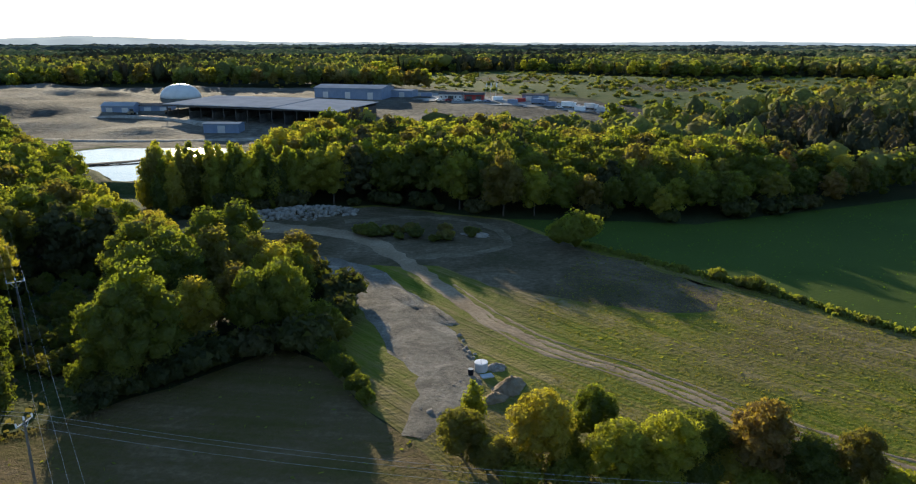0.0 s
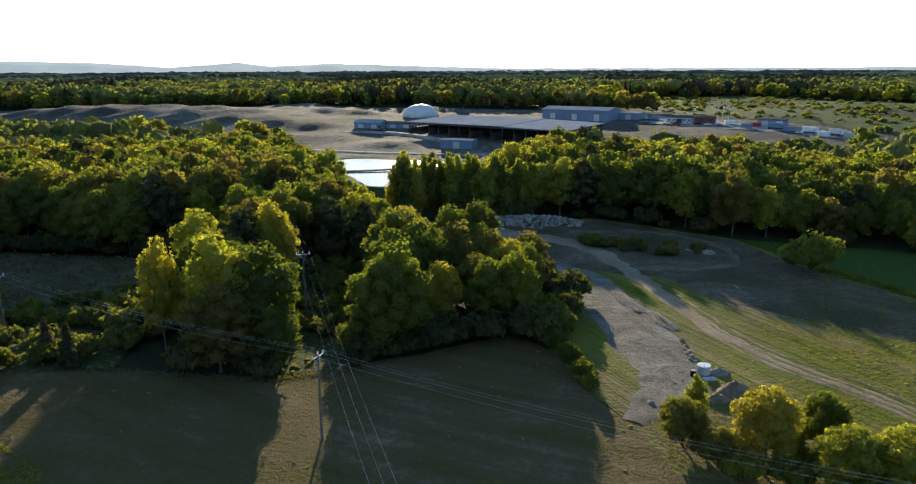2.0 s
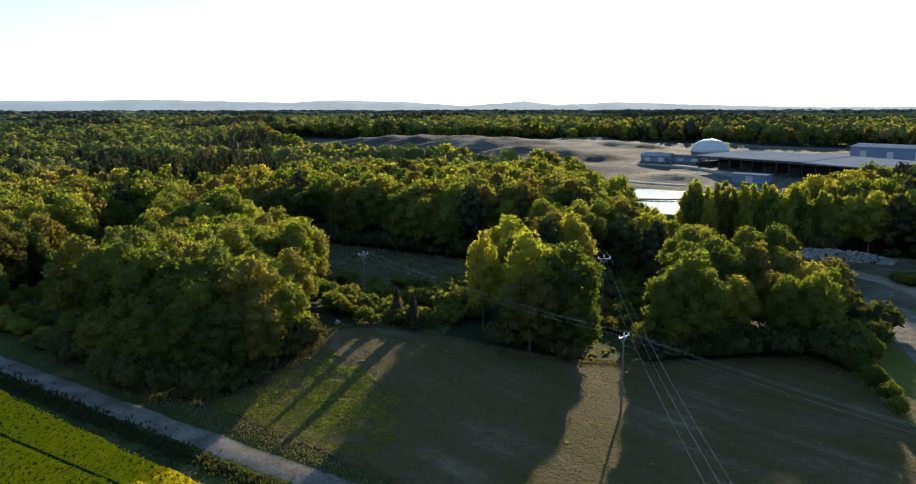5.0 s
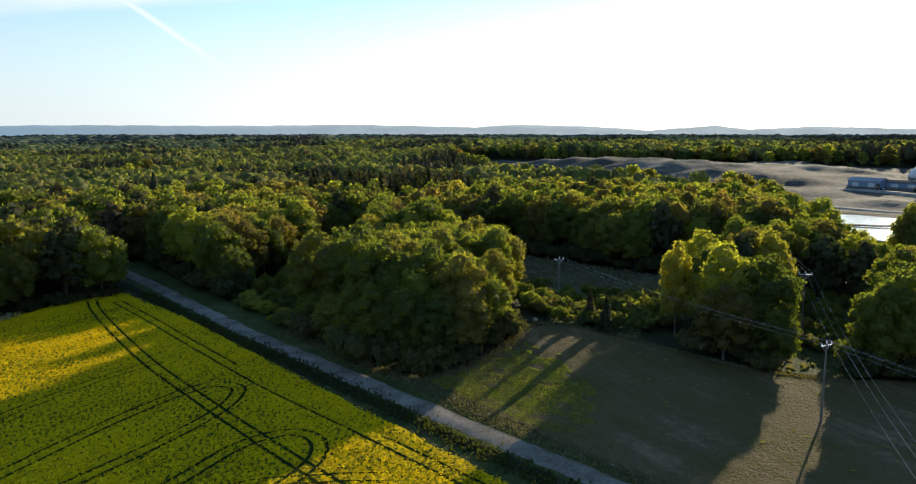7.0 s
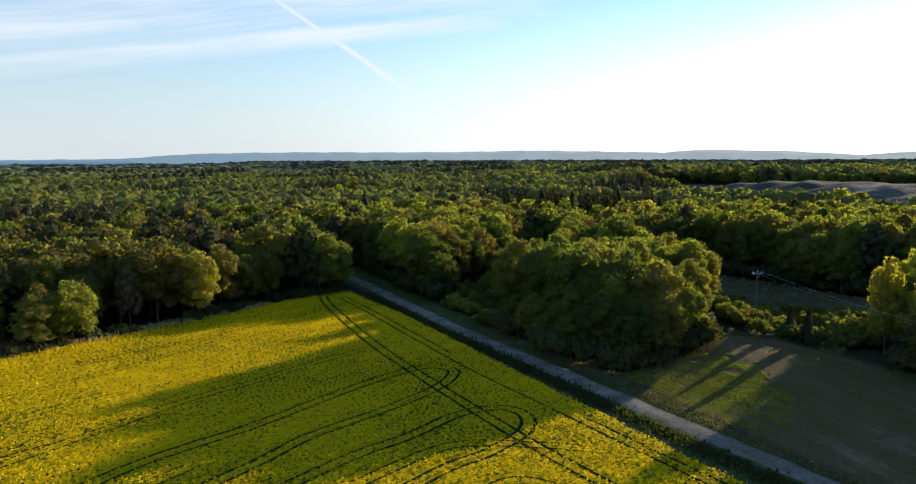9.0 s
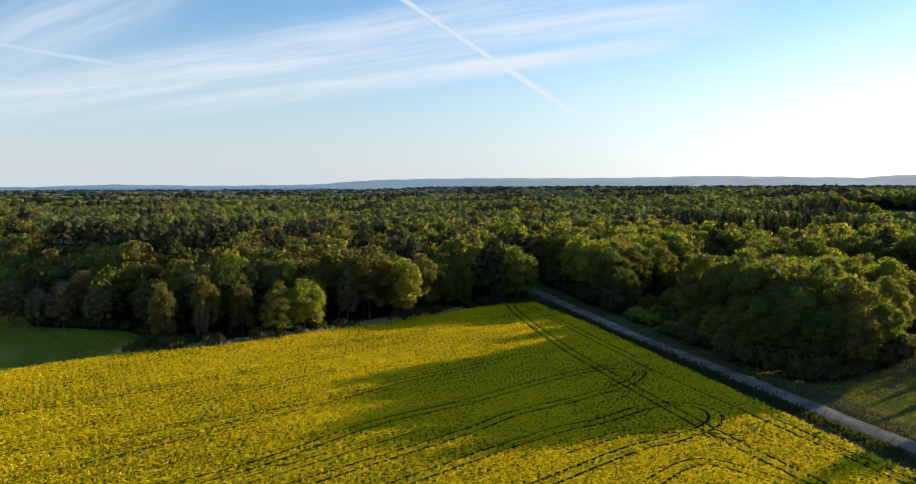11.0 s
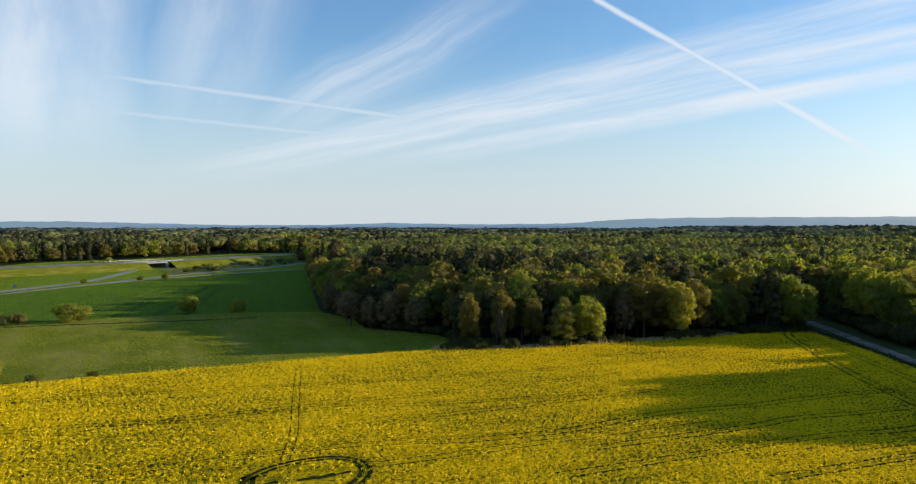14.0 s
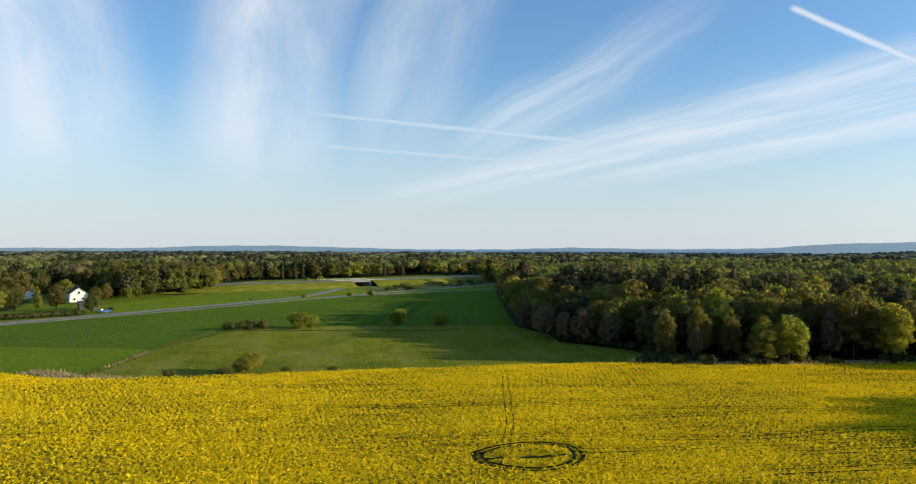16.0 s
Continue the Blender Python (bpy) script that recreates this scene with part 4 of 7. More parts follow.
for j, (a, b) in enumerate((((-287, -261), (-178, -221.6)), ((-277, -264), (-175, -227.7)), ((-290.5, -252), (-183, -209)), ((-293.5, -245), (-186.6, -200)), ((-268, -268), (-173, -233)))):
    for o in (-0.9, 0.9):
        ribbon("wheel_track", [(a[0], a[1] + o), ((a[0] + b[0]) / 2 + 1, (a[1] + b[1]) / 2 + o), (b[0], b[1] + o)], 0.42, 0.3, M["dark_cereal"], 3.0, 0.15, "dark wheel track in the young cereal", seed=80 + j)
ribbon("gravel_yard_road", [(-70, 178), (-50, 160), (-34, 150), (-22, 141), (-15, 128), (-9, 115), (-5, 104), (-1, 94), (-3, 84), (-5, 77)], [7, 7, 9, 10, 11, 12, 12, 11.5, 9, 3.5], 0.16, M["haul_gravel"], 3.0, 0.7, "broad grey gravel haul road", seed=4)
TRACK = [(-60, 182), (-28, 172), (-14, 154), (-3, 132), (6, 114), (14, 103), (23, 96), (30, 89), (40, 78), (62, 60)]
ribbon("dirt_track", TRACK[:6], [14, 9, 6, 3.4, 1.0], 0.1, M["dirt"], 2.5, 0.6, "rutted brown dirt track", seed=6)
for j, (off, wide) in enumerate(((-1.5, 0.9), (0.0, 1.3), (1.5, 1.0), (3.2, 0.5))):
    ribbon("wheel_rut", [(x + 0.82 * off + 0.25 * math.sin(y * 0.3 + j), y + 0.57 * off) for x, y in TRACK[3:]], wide, 0.11 + 0.004 * j, M["dirt"], 1.5, 0.32, "worn brown wheel rut of the dirt track", seed=60 + j, across=4)
ribbon("loop_track", [(-30, 185), (-8, 190), (8, 180), (12, 165), (4, 156), (-12, 152)], [6, 5, 4, 3.5, 4.5, 7], 0.08, M["worn_earth"], 2.0, 0.9, "rutted brown dirt track", seed=7)
ribbon("lane", [(60, -350), (-60, -341), (-122, -337), (-196, -328), (-295, -321), (-370, -300), (-449, -262), (-540, -210)], 4.0, 0.25, M["gravel"], 8, 0.1, "pale straight country lane")
ribbon("country_road", [(60, -362), (-60, -350), (-122, -345), (-196, -338), (-300, -338), (-360, -356), (-432, -388), (-500, -432)], 7.0, 0.2, M["asphalt"], 8, 0.05, "grey asphalt country road")
ribbon("slip_road", [(-300, -322), (-380, -318), (-470, -300), (-600, -300)], 6.0, 0.22, M["asphalt"], 8, 0.05, "grey asphalt slip road")

# the rapeseed field: a dense canopy at knee to waist height
canopy = patch("rapeseed_field", CROP, 0.75, M["crop"], 0.5, 3.0, "dense yellow flowering rapeseed field", "field", "structure")

# ---- trees ----
GREEN, YELLOW, OLIVE = "green broadleaf tree in full spring leaf", "yellow-green broadleaf tree with fresh leaves", "olive-brown oak tree with young leaves"
for i in range(4):
    proto(f"beech_a{i}", "broad", "beech", 18, 6.2, 3700, 0.25, 11 + i, GREEN, boughs=26, corners=3)
for i in range(3):
    proto(f"fresh_a{i}", "broad", "fresh", 16, 5.4, 3400, 0.25, 51 + i, YELLOW, boughs=26, corners=3)
    proto(f"oak_a{i}", "broad", "oak", 17, 6.2, 3300, 0.26, 71 + i, OLIVE, boughs=26, corners=3)
for i in range(2):
    proto(f"beech_b{i}", "broad", "beech", 18, 6.4, 900, 0.48, 31 + i, GREEN, boughs=14, corners=3)
    proto(f"fresh_b{i}", "broad", "fresh", 17, 6.0, 880, 0.48, 61 + i, YELLOW, boughs=14, corners=3)
    proto(f"oak_b{i}", "broad", "oak", 17, 6.2, 860, 0.48, 81 + i, OLIVE, boughs=14, corners=3)
    proto(f"poplar{i}", "slim", "beech", 19, 3.0, 1100, 0.42, 91 + i, "slender upright poplar tree in leaf")
    proto(f"aspen{i}", "slim", "fresh", 17, 2.8, 1000, 0.40, 95 + i, "slender upright yellow-green young aspen tree")
    proto(f"bush{i}", "bush", "shrub", 4, 3.2, 420, 0.40, 101 + i, "dense rounded green shrub", "shrub", corners=3)
    proto(f"pine{i}", "broad", "spruce", 18, 4.6, 320, 0.8, 141 + i, "dark green pine tree with rounded crown")
    conifer(f"spruce{i}", 19, 3.4, 420, 0.7, 111 + i, "tall dark green spruce tree")
proto("scrub", "bush", "shrub", 4, 3.4, 56, 0.8, 119, "dense rounded green shrub", "shrub", boughs=3, corners=3)
for i, (k, text) in enumerate((("beech", GREEN), ("fresh", YELLOW), ("oak", OLIVE))):
    proto(f"{k}_c", "broad", k, 17, 6.6, 240, 0.85, 125 + i, text, boughs=8, corners=3)
proto("willow", "bush", "fresh", 7, 5, 1700, 0.32, 121, "rounded light green willow bush", "shrub")
proto("thicket_fresh", "bush", "fresh", 8, 4.4, 2200, 0.27, 122, "dense yellow-green young tree leafy to the ground")
proto("thicket_green", "bush", "beech", 8, 4.4, 2200, 0.27, 123, "dense green young tree leafy to the ground")
for key, mat, text in (("grove_fresh", "fresh", "yellow-green young tree leafy to the ground"), ("grove_green", "beech", "green young tree leafy to the ground"), ("grove_oak", "oak", "golden-olive young tree leafy to the ground")):
    proto(key, "broad", mat, 9, 3.3, 5600, 0.15, 127 + len(mat), text, boughs=24, corners=3)
bare_bm = trunk_bm(random.Random(131), 15, 0.24, True)
bare_me = bpy.data.meshes.new("trunk")
bare_bm.to_mesh(bare_me)
bare_bm.free()
bare_me.materials.append(M["bark"])
proto("bud", "broad", "bud", 14, 4.6, 2600, 0.17, 135, "grey-brown tree with budding twigs", boughs=30, corners=3)
PROTO["bare"] = (bare_me, None, 15, "leafless grey-brown tree with many fine twigs", "tree")

rng = random.Random(7)
TAKEN = []


def plant(key, x, y, h, group="", name="tree", wide=None, label=""):
    TAKEN.append((x, y))
    return grow(key, x, y, h, rng, name, label, group, wide)


# single trees that stand out
proto("golden", "broad", "golden", 16, 5.4, 2100, 0.28, 58, "golden-yellow young broadleaf tree", boughs=26)
plant("golden", -78, 79, 18.0, "trees at the corridor", wide=0.56)
plant("beech_a0", -63, 84, 17.5, "trees at the corridor", wide=1.1)
plant("beech_a1", -69, 88, 16.0, "trees at the corridor", wide=1.0)
plant("beech_a2", -58, 78.5, 10, "trees at the corridor", wide=1.2)
for x, y, h in ((-88.3, 66.7, 6.2), (-83.1, 65.4, 6.8)):
    plant("spruce0", x, y, h, "small spruces at the meadow's edge", wide=1.5, label="small dark pointed spruce tree among shrubs")
for i, (x, y, h) in enumerate(((-114, 25.5, 9), (-107, 26, 10.5), (-100, 27, 12), (-94, 28.5, 12.5), (-89.5, 31, 11), (-89, 37, 11.5), (-90.5, 44, 10.5), (-97, 33, 14), (-121, 25.5, 8))):
    plant(f"beech_a{i % 4}", x, y, h, "trees at the foot of the grove", wide=1.15)
plant("thicket_green", 27, 159, 10, "", wide=1.1, label="round green tree standing alone by the hedge")
plant("grove_green", 0.5, 73, 6.2, "roadside thicket", wide=1.3)
plant("grove_fresh", 9, 69.5, 10.2, "roadside thicket", wide=1.0)
plant("aspen0", 2, 80, 6.4, "roadside thicket", wide=1.2)
plant("grove_green", 16, 75, 8, "roadside thicket", wide=0.9)
plant("grove_fresh", 17, 67, 8, "roadside thicket", wide=1.2)
plant("grove_fresh", 22.5, 67.5, 8.5, "roadside thicket", wide=1.2)
plant("grove_green", 27, 71, 7, "roadside thicket", wide=1.3)
plant("grove_oak", 32.5, 68.5, 9.8, "roadside thicket", wide=1.0)
plant("grove_green", 37, 66.5, 6.5, "roadside thicket", wide=1.3)
plant("grove_oak", 42, 66, 8, "roadside thicket", wide=0.9)
plant("grove_green", 12, 73, 5, "roadside thicket", wide=1.1)
plant("grove_green", 4.5, 69, 5, "roadside thicket", wide=1.2)
for x, y, h in ((3, 71, 3.4), (7, 67.5, 4), (11.5, 67, 4.2), (14.5, 69.5, 4), (19.5, 65.5, 4.4), (20, 70, 4), (25, 66, 4.4), (29.5, 68, 4.2), (35, 67, 4), (39.5, 65, 4), (45, 64, 4.5), (31, 65, 3.6)):
    plant("thicket_green" if rng.random() < 0.6 else "thicket_fresh", x, y, h, "low growth of the roadside thicket", "shrub", 1.2)
plant("bud", -160, -50, 14, "", wide=0.7)
plant("bud", -141.5, -82, 10, "wood edge by the rapeseed", wide=0.5)
plant("bare", -86.6, 39, 9, "", wide=0.9)
for i, (x, y, h) in enumerate(((-162, -110, 11), (-171, -133, 11.5), (-178, -137, 10.5), (-165, -119, 12), (-168, -126, 10), (-187, -141, 10), (-196, -149, 11))):
    TAKEN.append((x, y))
    grow("bud", x, y, h, random.Random(300 + i), "tree", "grey-brown budding tree at the wood's edge", "wood edge by the pasture", 1.0)
plant("oak_a1", -140, -90, 14, "wood edge by the rapeseed", wide=0.62)
plant("oak_a1", -146, -82, 14.5, "wood edge by the rapeseed", wide=0.66)
plant("fresh_a0", -168, -79, 18.5, "wood edge by the rapeseed", wide=0.85)
plant("oak_a0", -146, -74, 12.5, "wood edge by the rapeseed", wide=0.7)
plant("oak_a2", -151, -66, 12.5, "wood edge by the rapeseed", wide=0.7)
for x, y, h, w in ((-164, -227, 6.4, 1.2), (-191, -201, 6.7, 0.75), (-195, -184, 5.7, 0.8), (-78.5, -177.5, 5.2, 1.0)):
    plant("willow", x, y, h, "bushes along the ditch", "shrub", w)
for x, y, h in ((-150, -242, 4), (-154, -238, 4), (-146, -246, 3.6), (-65, -189, 2), (-72, -179, 2.4), (-81, -168, 2), (-88, -160, 1.6)):
    plant("bush%d" % rng.randint(0, 1), x, y, h, "bushes along the ditch", "shrub", 0.9)
# shrubs on the island in the loop track, below the mid wood and beside the clearing
for _ in range(26):
    x, y = rng.uniform(-27, 5), rng.uniform(165, 177)
    if ((x + 11) / 17) ** 2 + ((y - 171) / 6.5) ** 2 < 1:
        plant("bush%d" % rng.randint(0, 1), x, y, rng.uniform(1.2, 2.8), "shrubs on the track island", "shrub")
for x, y, h in ((-22, 103, 5.5), (-19, 106, 5), (-20, 99, 4.2), (-16, 93, 4), (-13.5, 88, 3.8), (-22, 110, 6), (-18, 97, 4), (-12, 85, 3), (-21, 118, 4)):
    plant("thicket_green", x, y, h, "shrubs beside the gravel road", "shrub", 0.95)
for _ in range(130):
    x, y = rng.uniform(-130, -79), rng.uniform(60, 107)
    if inside(SCRUB, x, y):
        plant(rng.choice(("bush0", "bush1", "thicket_green", "bush0")), x, y, rng.uniform(1.6, 4.6) if y > 76 else rng.uniform(1.8, 3.4), "scrub beside the clearing", "shrub")
for _ in range(900):
    x, y = rng.uniform(-212, -124), rng.uniform(23, 84)
    if inside(GAP_W, x, y) and y > 26 and all(math.hypot(x - a, y - b) > 4.2 for a, b in TAKEN[-90:]):
        plant(f"beech_a{rng.randint(0, 3)}", x, y, rng.uniform(5, 8) if y > 34 else rng.uniform(2.5, 5), "low trees in the gap beside the road", wide=1.3)
for _ in range(70):
    x, y = rng.uniform(-160, -124), rng.uniform(20, 27)
    if inside(GAP_W, x, y):
        plant(rng.choice(("bush0", "bush1", "willow", "bush1")), x, y, rng.uniform(1.2, 3.6), "shrubs in the gap beside the road", "shrub")
for x, y, h in ((52, 137, 2.6), (55, 132.5, 2.2), (57, 131, 2.8), (59.5, 129, 2.0), (63, 124, 1.5), (67, 118, 1.4), (70, 113.5, 1.6), (47, 143, 1.4), (41, 150, 1.2)):
    plant("bush%d" % rng.randint(0, 1), x, y, h, "hedge bushes between the fields", "shrub", 0.85)

for _ in range(260):
    x, y = rng.uniform(-82, -50), rng.uniform(92, 140)
    if inside(CORRIDOR, x, y) and all(math.hypot(x - a, y - b) > 2.2 for a, b in TAKEN):
        plant(rng.choice(("thicket_green", "bush0", "bush1", "thicket_green")), x, y, rng.uniform(1.4, 3.2), "young growth in the cleared strip", "shrub")
for i, (x, y, h) in enumerate(((-114, 69.5, 4.5), (-105, 64, 4.6), (-98, 60.5, 4), (-109.5, 64, 5), (-101.5, 63.5, 3.6), (-95, 59.8, 3.4), (-111, 68, 3.8), (-102, 67, 4.2), (-97.5, 64, 3), (-92.5, 61, 2.4))):
    grow("thicket_green", x, y, h, random.Random(400 + i), "shrub", "", "scrub beside the clearing", 1.15)
# thicket added to shade the upper part of the meadow's sunlit strip
for i, (x, y, h) in enumerate(((-49, 88, 5.6), (-46.8, 90, 6.6), (-45, 92.5, 6.8), (-43.5, 94.5, 6.4), (-47, 94, 6.2), (-42, 97, 6.8), (-44.5, 97.5, 6.2))):
    grow("thicket_green", x, y, h, random.Random(500 + i), "tree", "", "low trees at the foot of the grove", 1.1)
# the row of slender trees in front of the pond
for i in range(40):
    x = -89.5 + 1.1 * i + rng.uniform(-0.6, 0.6)
    plant(rng.choice(("poplar0", "poplar1", "aspen0", "aspen1", "aspen0")), x, 203 + 3 * math.sin(i * 0.9) + rng.uniform(-2, 2), rng.uniform(13.5, 18.5), "slender trees by the pond", wide=rng.uniform(0.75, 1.0))

# woods: jittered rows of trees outside the open land
CONIFER = [[(-245, 118), (-236, 150), (-262, 190), (-330, 230), (-400, 250), (-390, 160), (-320, 110), (-275, 98)], [(-190, -95), (-215, -80), (-280, -140), (-330, -190), (-250, -170)]]


def wood_points(x0, x1, y0, y1, cell, margin):
    xs, ys = np.arange(x0, x1, cell), np.arange(y0, y1, cell * 0.87)
    X, Y = np.meshgrid(xs, ys)
    g = np.random.default_rng(int(abs(x0) + cell * 10))
    X = X + (np.arange(len(ys)) % 2)[:, None] * cell / 2 + g.uniform(-0.27, 0.27, X.shape) * cell
    Y = Y + g.uniform(-0.27, 0.27, X.shape) * cell
    X, Y = X.ravel(), Y.ravel()
    bad = in_open(X, Y)
    for dx, dy in ((margin, 0), (-margin, 0), (0, margin), (0, -margin)):
        bad |= in_open(X + dx, Y + dy)
    return X[~bad], Y[~bad]


def in_open(X, Y):
    hit = np.zeros(np.shape(X), bool)
    for poly in OPEN:
        hit |= inside(poly, X, Y)
    return hit


def sector(X, Y, near, far, lo=-40, hi=152):
    """Places within a ring and a range of headings."""
    hd = np.degrees(np.arctan2(-(X - 20), Y + 40))
    d = np.hypot(X - NEAR[0], Y - NEAR[1])
    return (hd > lo) & (hd < hi) & (d > near) & (d < far)


NEAR = (-45.0, 20.0)
WX, WY = wood_points(-400, 210, -260, 360, 8.0, 2.0)
k = sector(WX, WY, 0, 265, -42) & ~((WY < -60) & (WX > -120))
for a, b in TAKEN:
    k &= np.hypot(WX - a, WY - b) > (5.0 if b < 190 else 2.5)
k &= np.hypot(WX + 78, WY - 79.5) > 8.5
WX, WY = WX[k], WY[k]
depth = np.full(len(WX), 40.0)
for r in (20, 12, 6):
    near_edge = np.zeros(len(WX), bool)
    for q in range(8):
        near_edge |= in_open(WX + r * math.cos(q * 0.785), WY + r * math.sin(q * 0.785))
    depth[near_edge] = r
rank = np.hypot(WX - NEAR[0], WY - NEAR[1]) + 3.0 * depth
order = np.argsort(rank)
SINGLE = 190
FOREST = {}
for place, i in enumerate(order):
    x, y = float(WX[i]), float(WY[i])
    fine = place < SINGLE
    u = rng.random()
    h = rng.uniform(15, 20) - (2.0 if depth[i] <= 6 else 0)
    if any(inside(p, x, y) for p in CONIFER) and u < 0.9:
        key, h = ("spruce%d" if y > 0 else "pine%d") % rng.randint(0, 1), h + 4
    elif -106 < x < -60 and 186 < y < 226 and x < -52:
        key, h = rng.choice(("poplar0", "poplar1", "aspen0", "aspen1")), rng.uniform(12, 18)
    elif u > (0.72 if x < -150 and y < 0 and depth[i] > 6 else 0.93):
        key, h = "pine%d" % rng.randint(0, 1), h + 1
    else:
        stem = "beech" if u < 0.54 else "oak" if u < 0.73 else "fresh"
        key = f"{stem}_{'a' if fine else 'b'}{rng.randint(0, (3 if stem == 'beech' else 2) if fine else 1)}"
    if -78 < x < -18 and 84 < y < 142:
        h = rng.uniform(13, 15.5) if x < -56 and y < 104 else rng.uniform(14.5, 17.5) if x < -42 else rng.uniform(11.5, 15)
    if -170 < x < -86 and 20 < y < 90:
        h = rng.uniform(11.5, 13.5) if x < -132 and y < 45 else rng.uniform(15.5, 18.5) if y < 44 else rng.uniform(13.5, 16) if x < -112 else rng.uniform(9.5, 12.5) if y < 53 else rng.uniform(5, 7.5)
    if 22 < x < 180 and 178 < y < 300:
        h = {6: rng.uniform(9, 11), 12: rng.uniform(10.5, 13), 20: rng.uniform(12, 15)}.get(int(depth[i]), rng.uniform(14, 18))
    if x < -126 and y < -50:
        h = {6: rng.uniform(11, 14), 12: rng.uniform(12.5, 15.5), 20: rng.uniform(14.5, 17.5)}.get(int(depth[i]), h)
    if -112 < x < -64 and 138 < y < 192:
        h = min(h, rng.uniform(11.5, 14.5) if x > -88 else rng.uniform(13.5, 16.5))
    if -170 < x < -86 and 20 < y < 90 and key[:3] in ('oak', 'pin') and rng.random() < 0.75:
        key = 'beech_a%d' % rng.randint(0, 3) if fine else 'beech_b%d' % rng.randint(0, 1)
    if x < -126 and y < -30 and key[:5] == 'beech' and random.Random(int(x * 10) + int(y * 7)).random() < 0.45:
        key = ('oak_a%d' if fine else 'oak_b%d') % (int(abs(x)) % 2)
    if -80 < x < -56 and 82 < y < 106:
        key = 'beech_a%d' % rng.randint(0, 3) if fine else 'beech_b%d' % rng.randint(0, 1)
    if fine:
        grow(key, x, y, h, rng, "tree", "", "trees of the woods")
    else:
        FOREST.setdefault(key, []).append((x, y, float(land(x, y)), h / PROTO[key][2], h / PROTO[key][2] * rng.uniform(0.88, 1.15), rng.uniform(0, math.tau)))


def joined(name, key, places, label, mat=None):
    """Many crowns of one growth form as one mesh."""
    me = PROTO[key][1]
    V = np.empty(len(me.vertices) * 3, np.float32)
    me.vertices.foreach_get("co", V)
    V = V.reshape(-1, 3)
    loops = np.empty(len(me.loops), np.int32)
    me.loops.foreach_get("vertex_index", loops)
    total = np.empty(len(me.polygons), np.int32)
    me.polygons.foreach_get("loop_total", total)
    P = np.array(places)
    c, s = np.cos(P[:, 5])[:, None], np.sin(P[:, 5])[:, None]
    W = np.stack([P[:, :1] + P[:, 4:5] * (V[:, 0] * c - V[:, 1] * s), P[:, 1:2] + P[:, 4:5] * (V[:, 0] * s + V[:, 1] * c), P[:, 2:3] + P[:, 3:4] * V[:, 2]], -1).reshape(-1, 3)
    n = len(P)
    L = (loops[None] + (np.arange(n) * len(V))[:, None]).ravel()
    T = np.tile(total, n)
    big = bpy.data.meshes.new(name)
    big.vertices.add(len(W)), big.loops.add(len(L)), big.polygons.add(len(T))
    big.vertices.foreach_set("co", W.astype(np.float32).ravel())
    big.loops.foreach_set("vertex_index", L.astype(np.int32))
    big.polygons.foreach_set("loop_start", (np.cumsum(T) - T).astype(np.int32))
    big.polygons.foreach_set("loop_total", T)
    big.update(calc_edges=True)
    shade = big.attributes.new("tint", "FLOAT", "POINT")
    shade.data.foreach_set("value", np.repeat(np.random.default_rng(n).uniform(0, 1, n), len(V)).astype(np.float32))
    big.materials.append(mat if mat else M[next("mid_" + k for k in GREENS if me.materials[0] == M[k])])
    tagged(new(name, big), label, "trees", "", "stuff")


for key, places in FOREST.items():
    joined("woodland", key, places, "dense woodland of " + PROTO[key][3].replace(" tree", " trees", 1))

# understorey along the wood's edges
EDGE = []
for poly in (GREY, VERGE, CROP, CLEARING, CORRIDOR, STUBBLE, PASTURE, GREEN_NE):
    for (ax, ay), (bx, by) in zip(poly, poly[1:] + poly[:1]):
        L = math.hypot(bx - ax, by - ay)
        if L > 150:
            continue
        for i in range(int(L / 3.2)):
            f = (i + rng.random()) / (L / 3.2)
            nx, ny = (by - ay) / L, -(bx - ax) / L
            o = rng.uniform(0.5, 2.5)
            EDGE += [(ax + (bx - ax) * f + s * nx * o, ay + (by - ay) * f + s * ny * o) for s in (1, -1)]
EX, EY = np.array(EDGE).T
k = ~in_open(EX, EY) & sector(EX, EY, 0, 240) & ~((EY > 56) & (EY < 100) & (EX > 5)) & ~((EX > -98) & (EX < -15) & (EY > 48) & (EY < 112) & (np.sin(7.3 * EX + 3.1 * EY) > 0.5))
UNDER = {}
for x, y in [q for q in zip(EX[k], EY[k]) if q[1] < 150 or rng.random() < 0.45][:360]:
    h = (rng.uniform(1.6, 6.4) if y > 20 else rng.uniform(1.4, 3.6)) / 4
    UNDER.setdefault("bush%d" % rng.randint(0, 1), []).append((x, y, float(land(x, y)), h, h * rng.uniform(0.9, 1.1), rng.uniform(0, math.tau)))
for key, places in UNDER.items():
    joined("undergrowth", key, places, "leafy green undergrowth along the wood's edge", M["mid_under"])


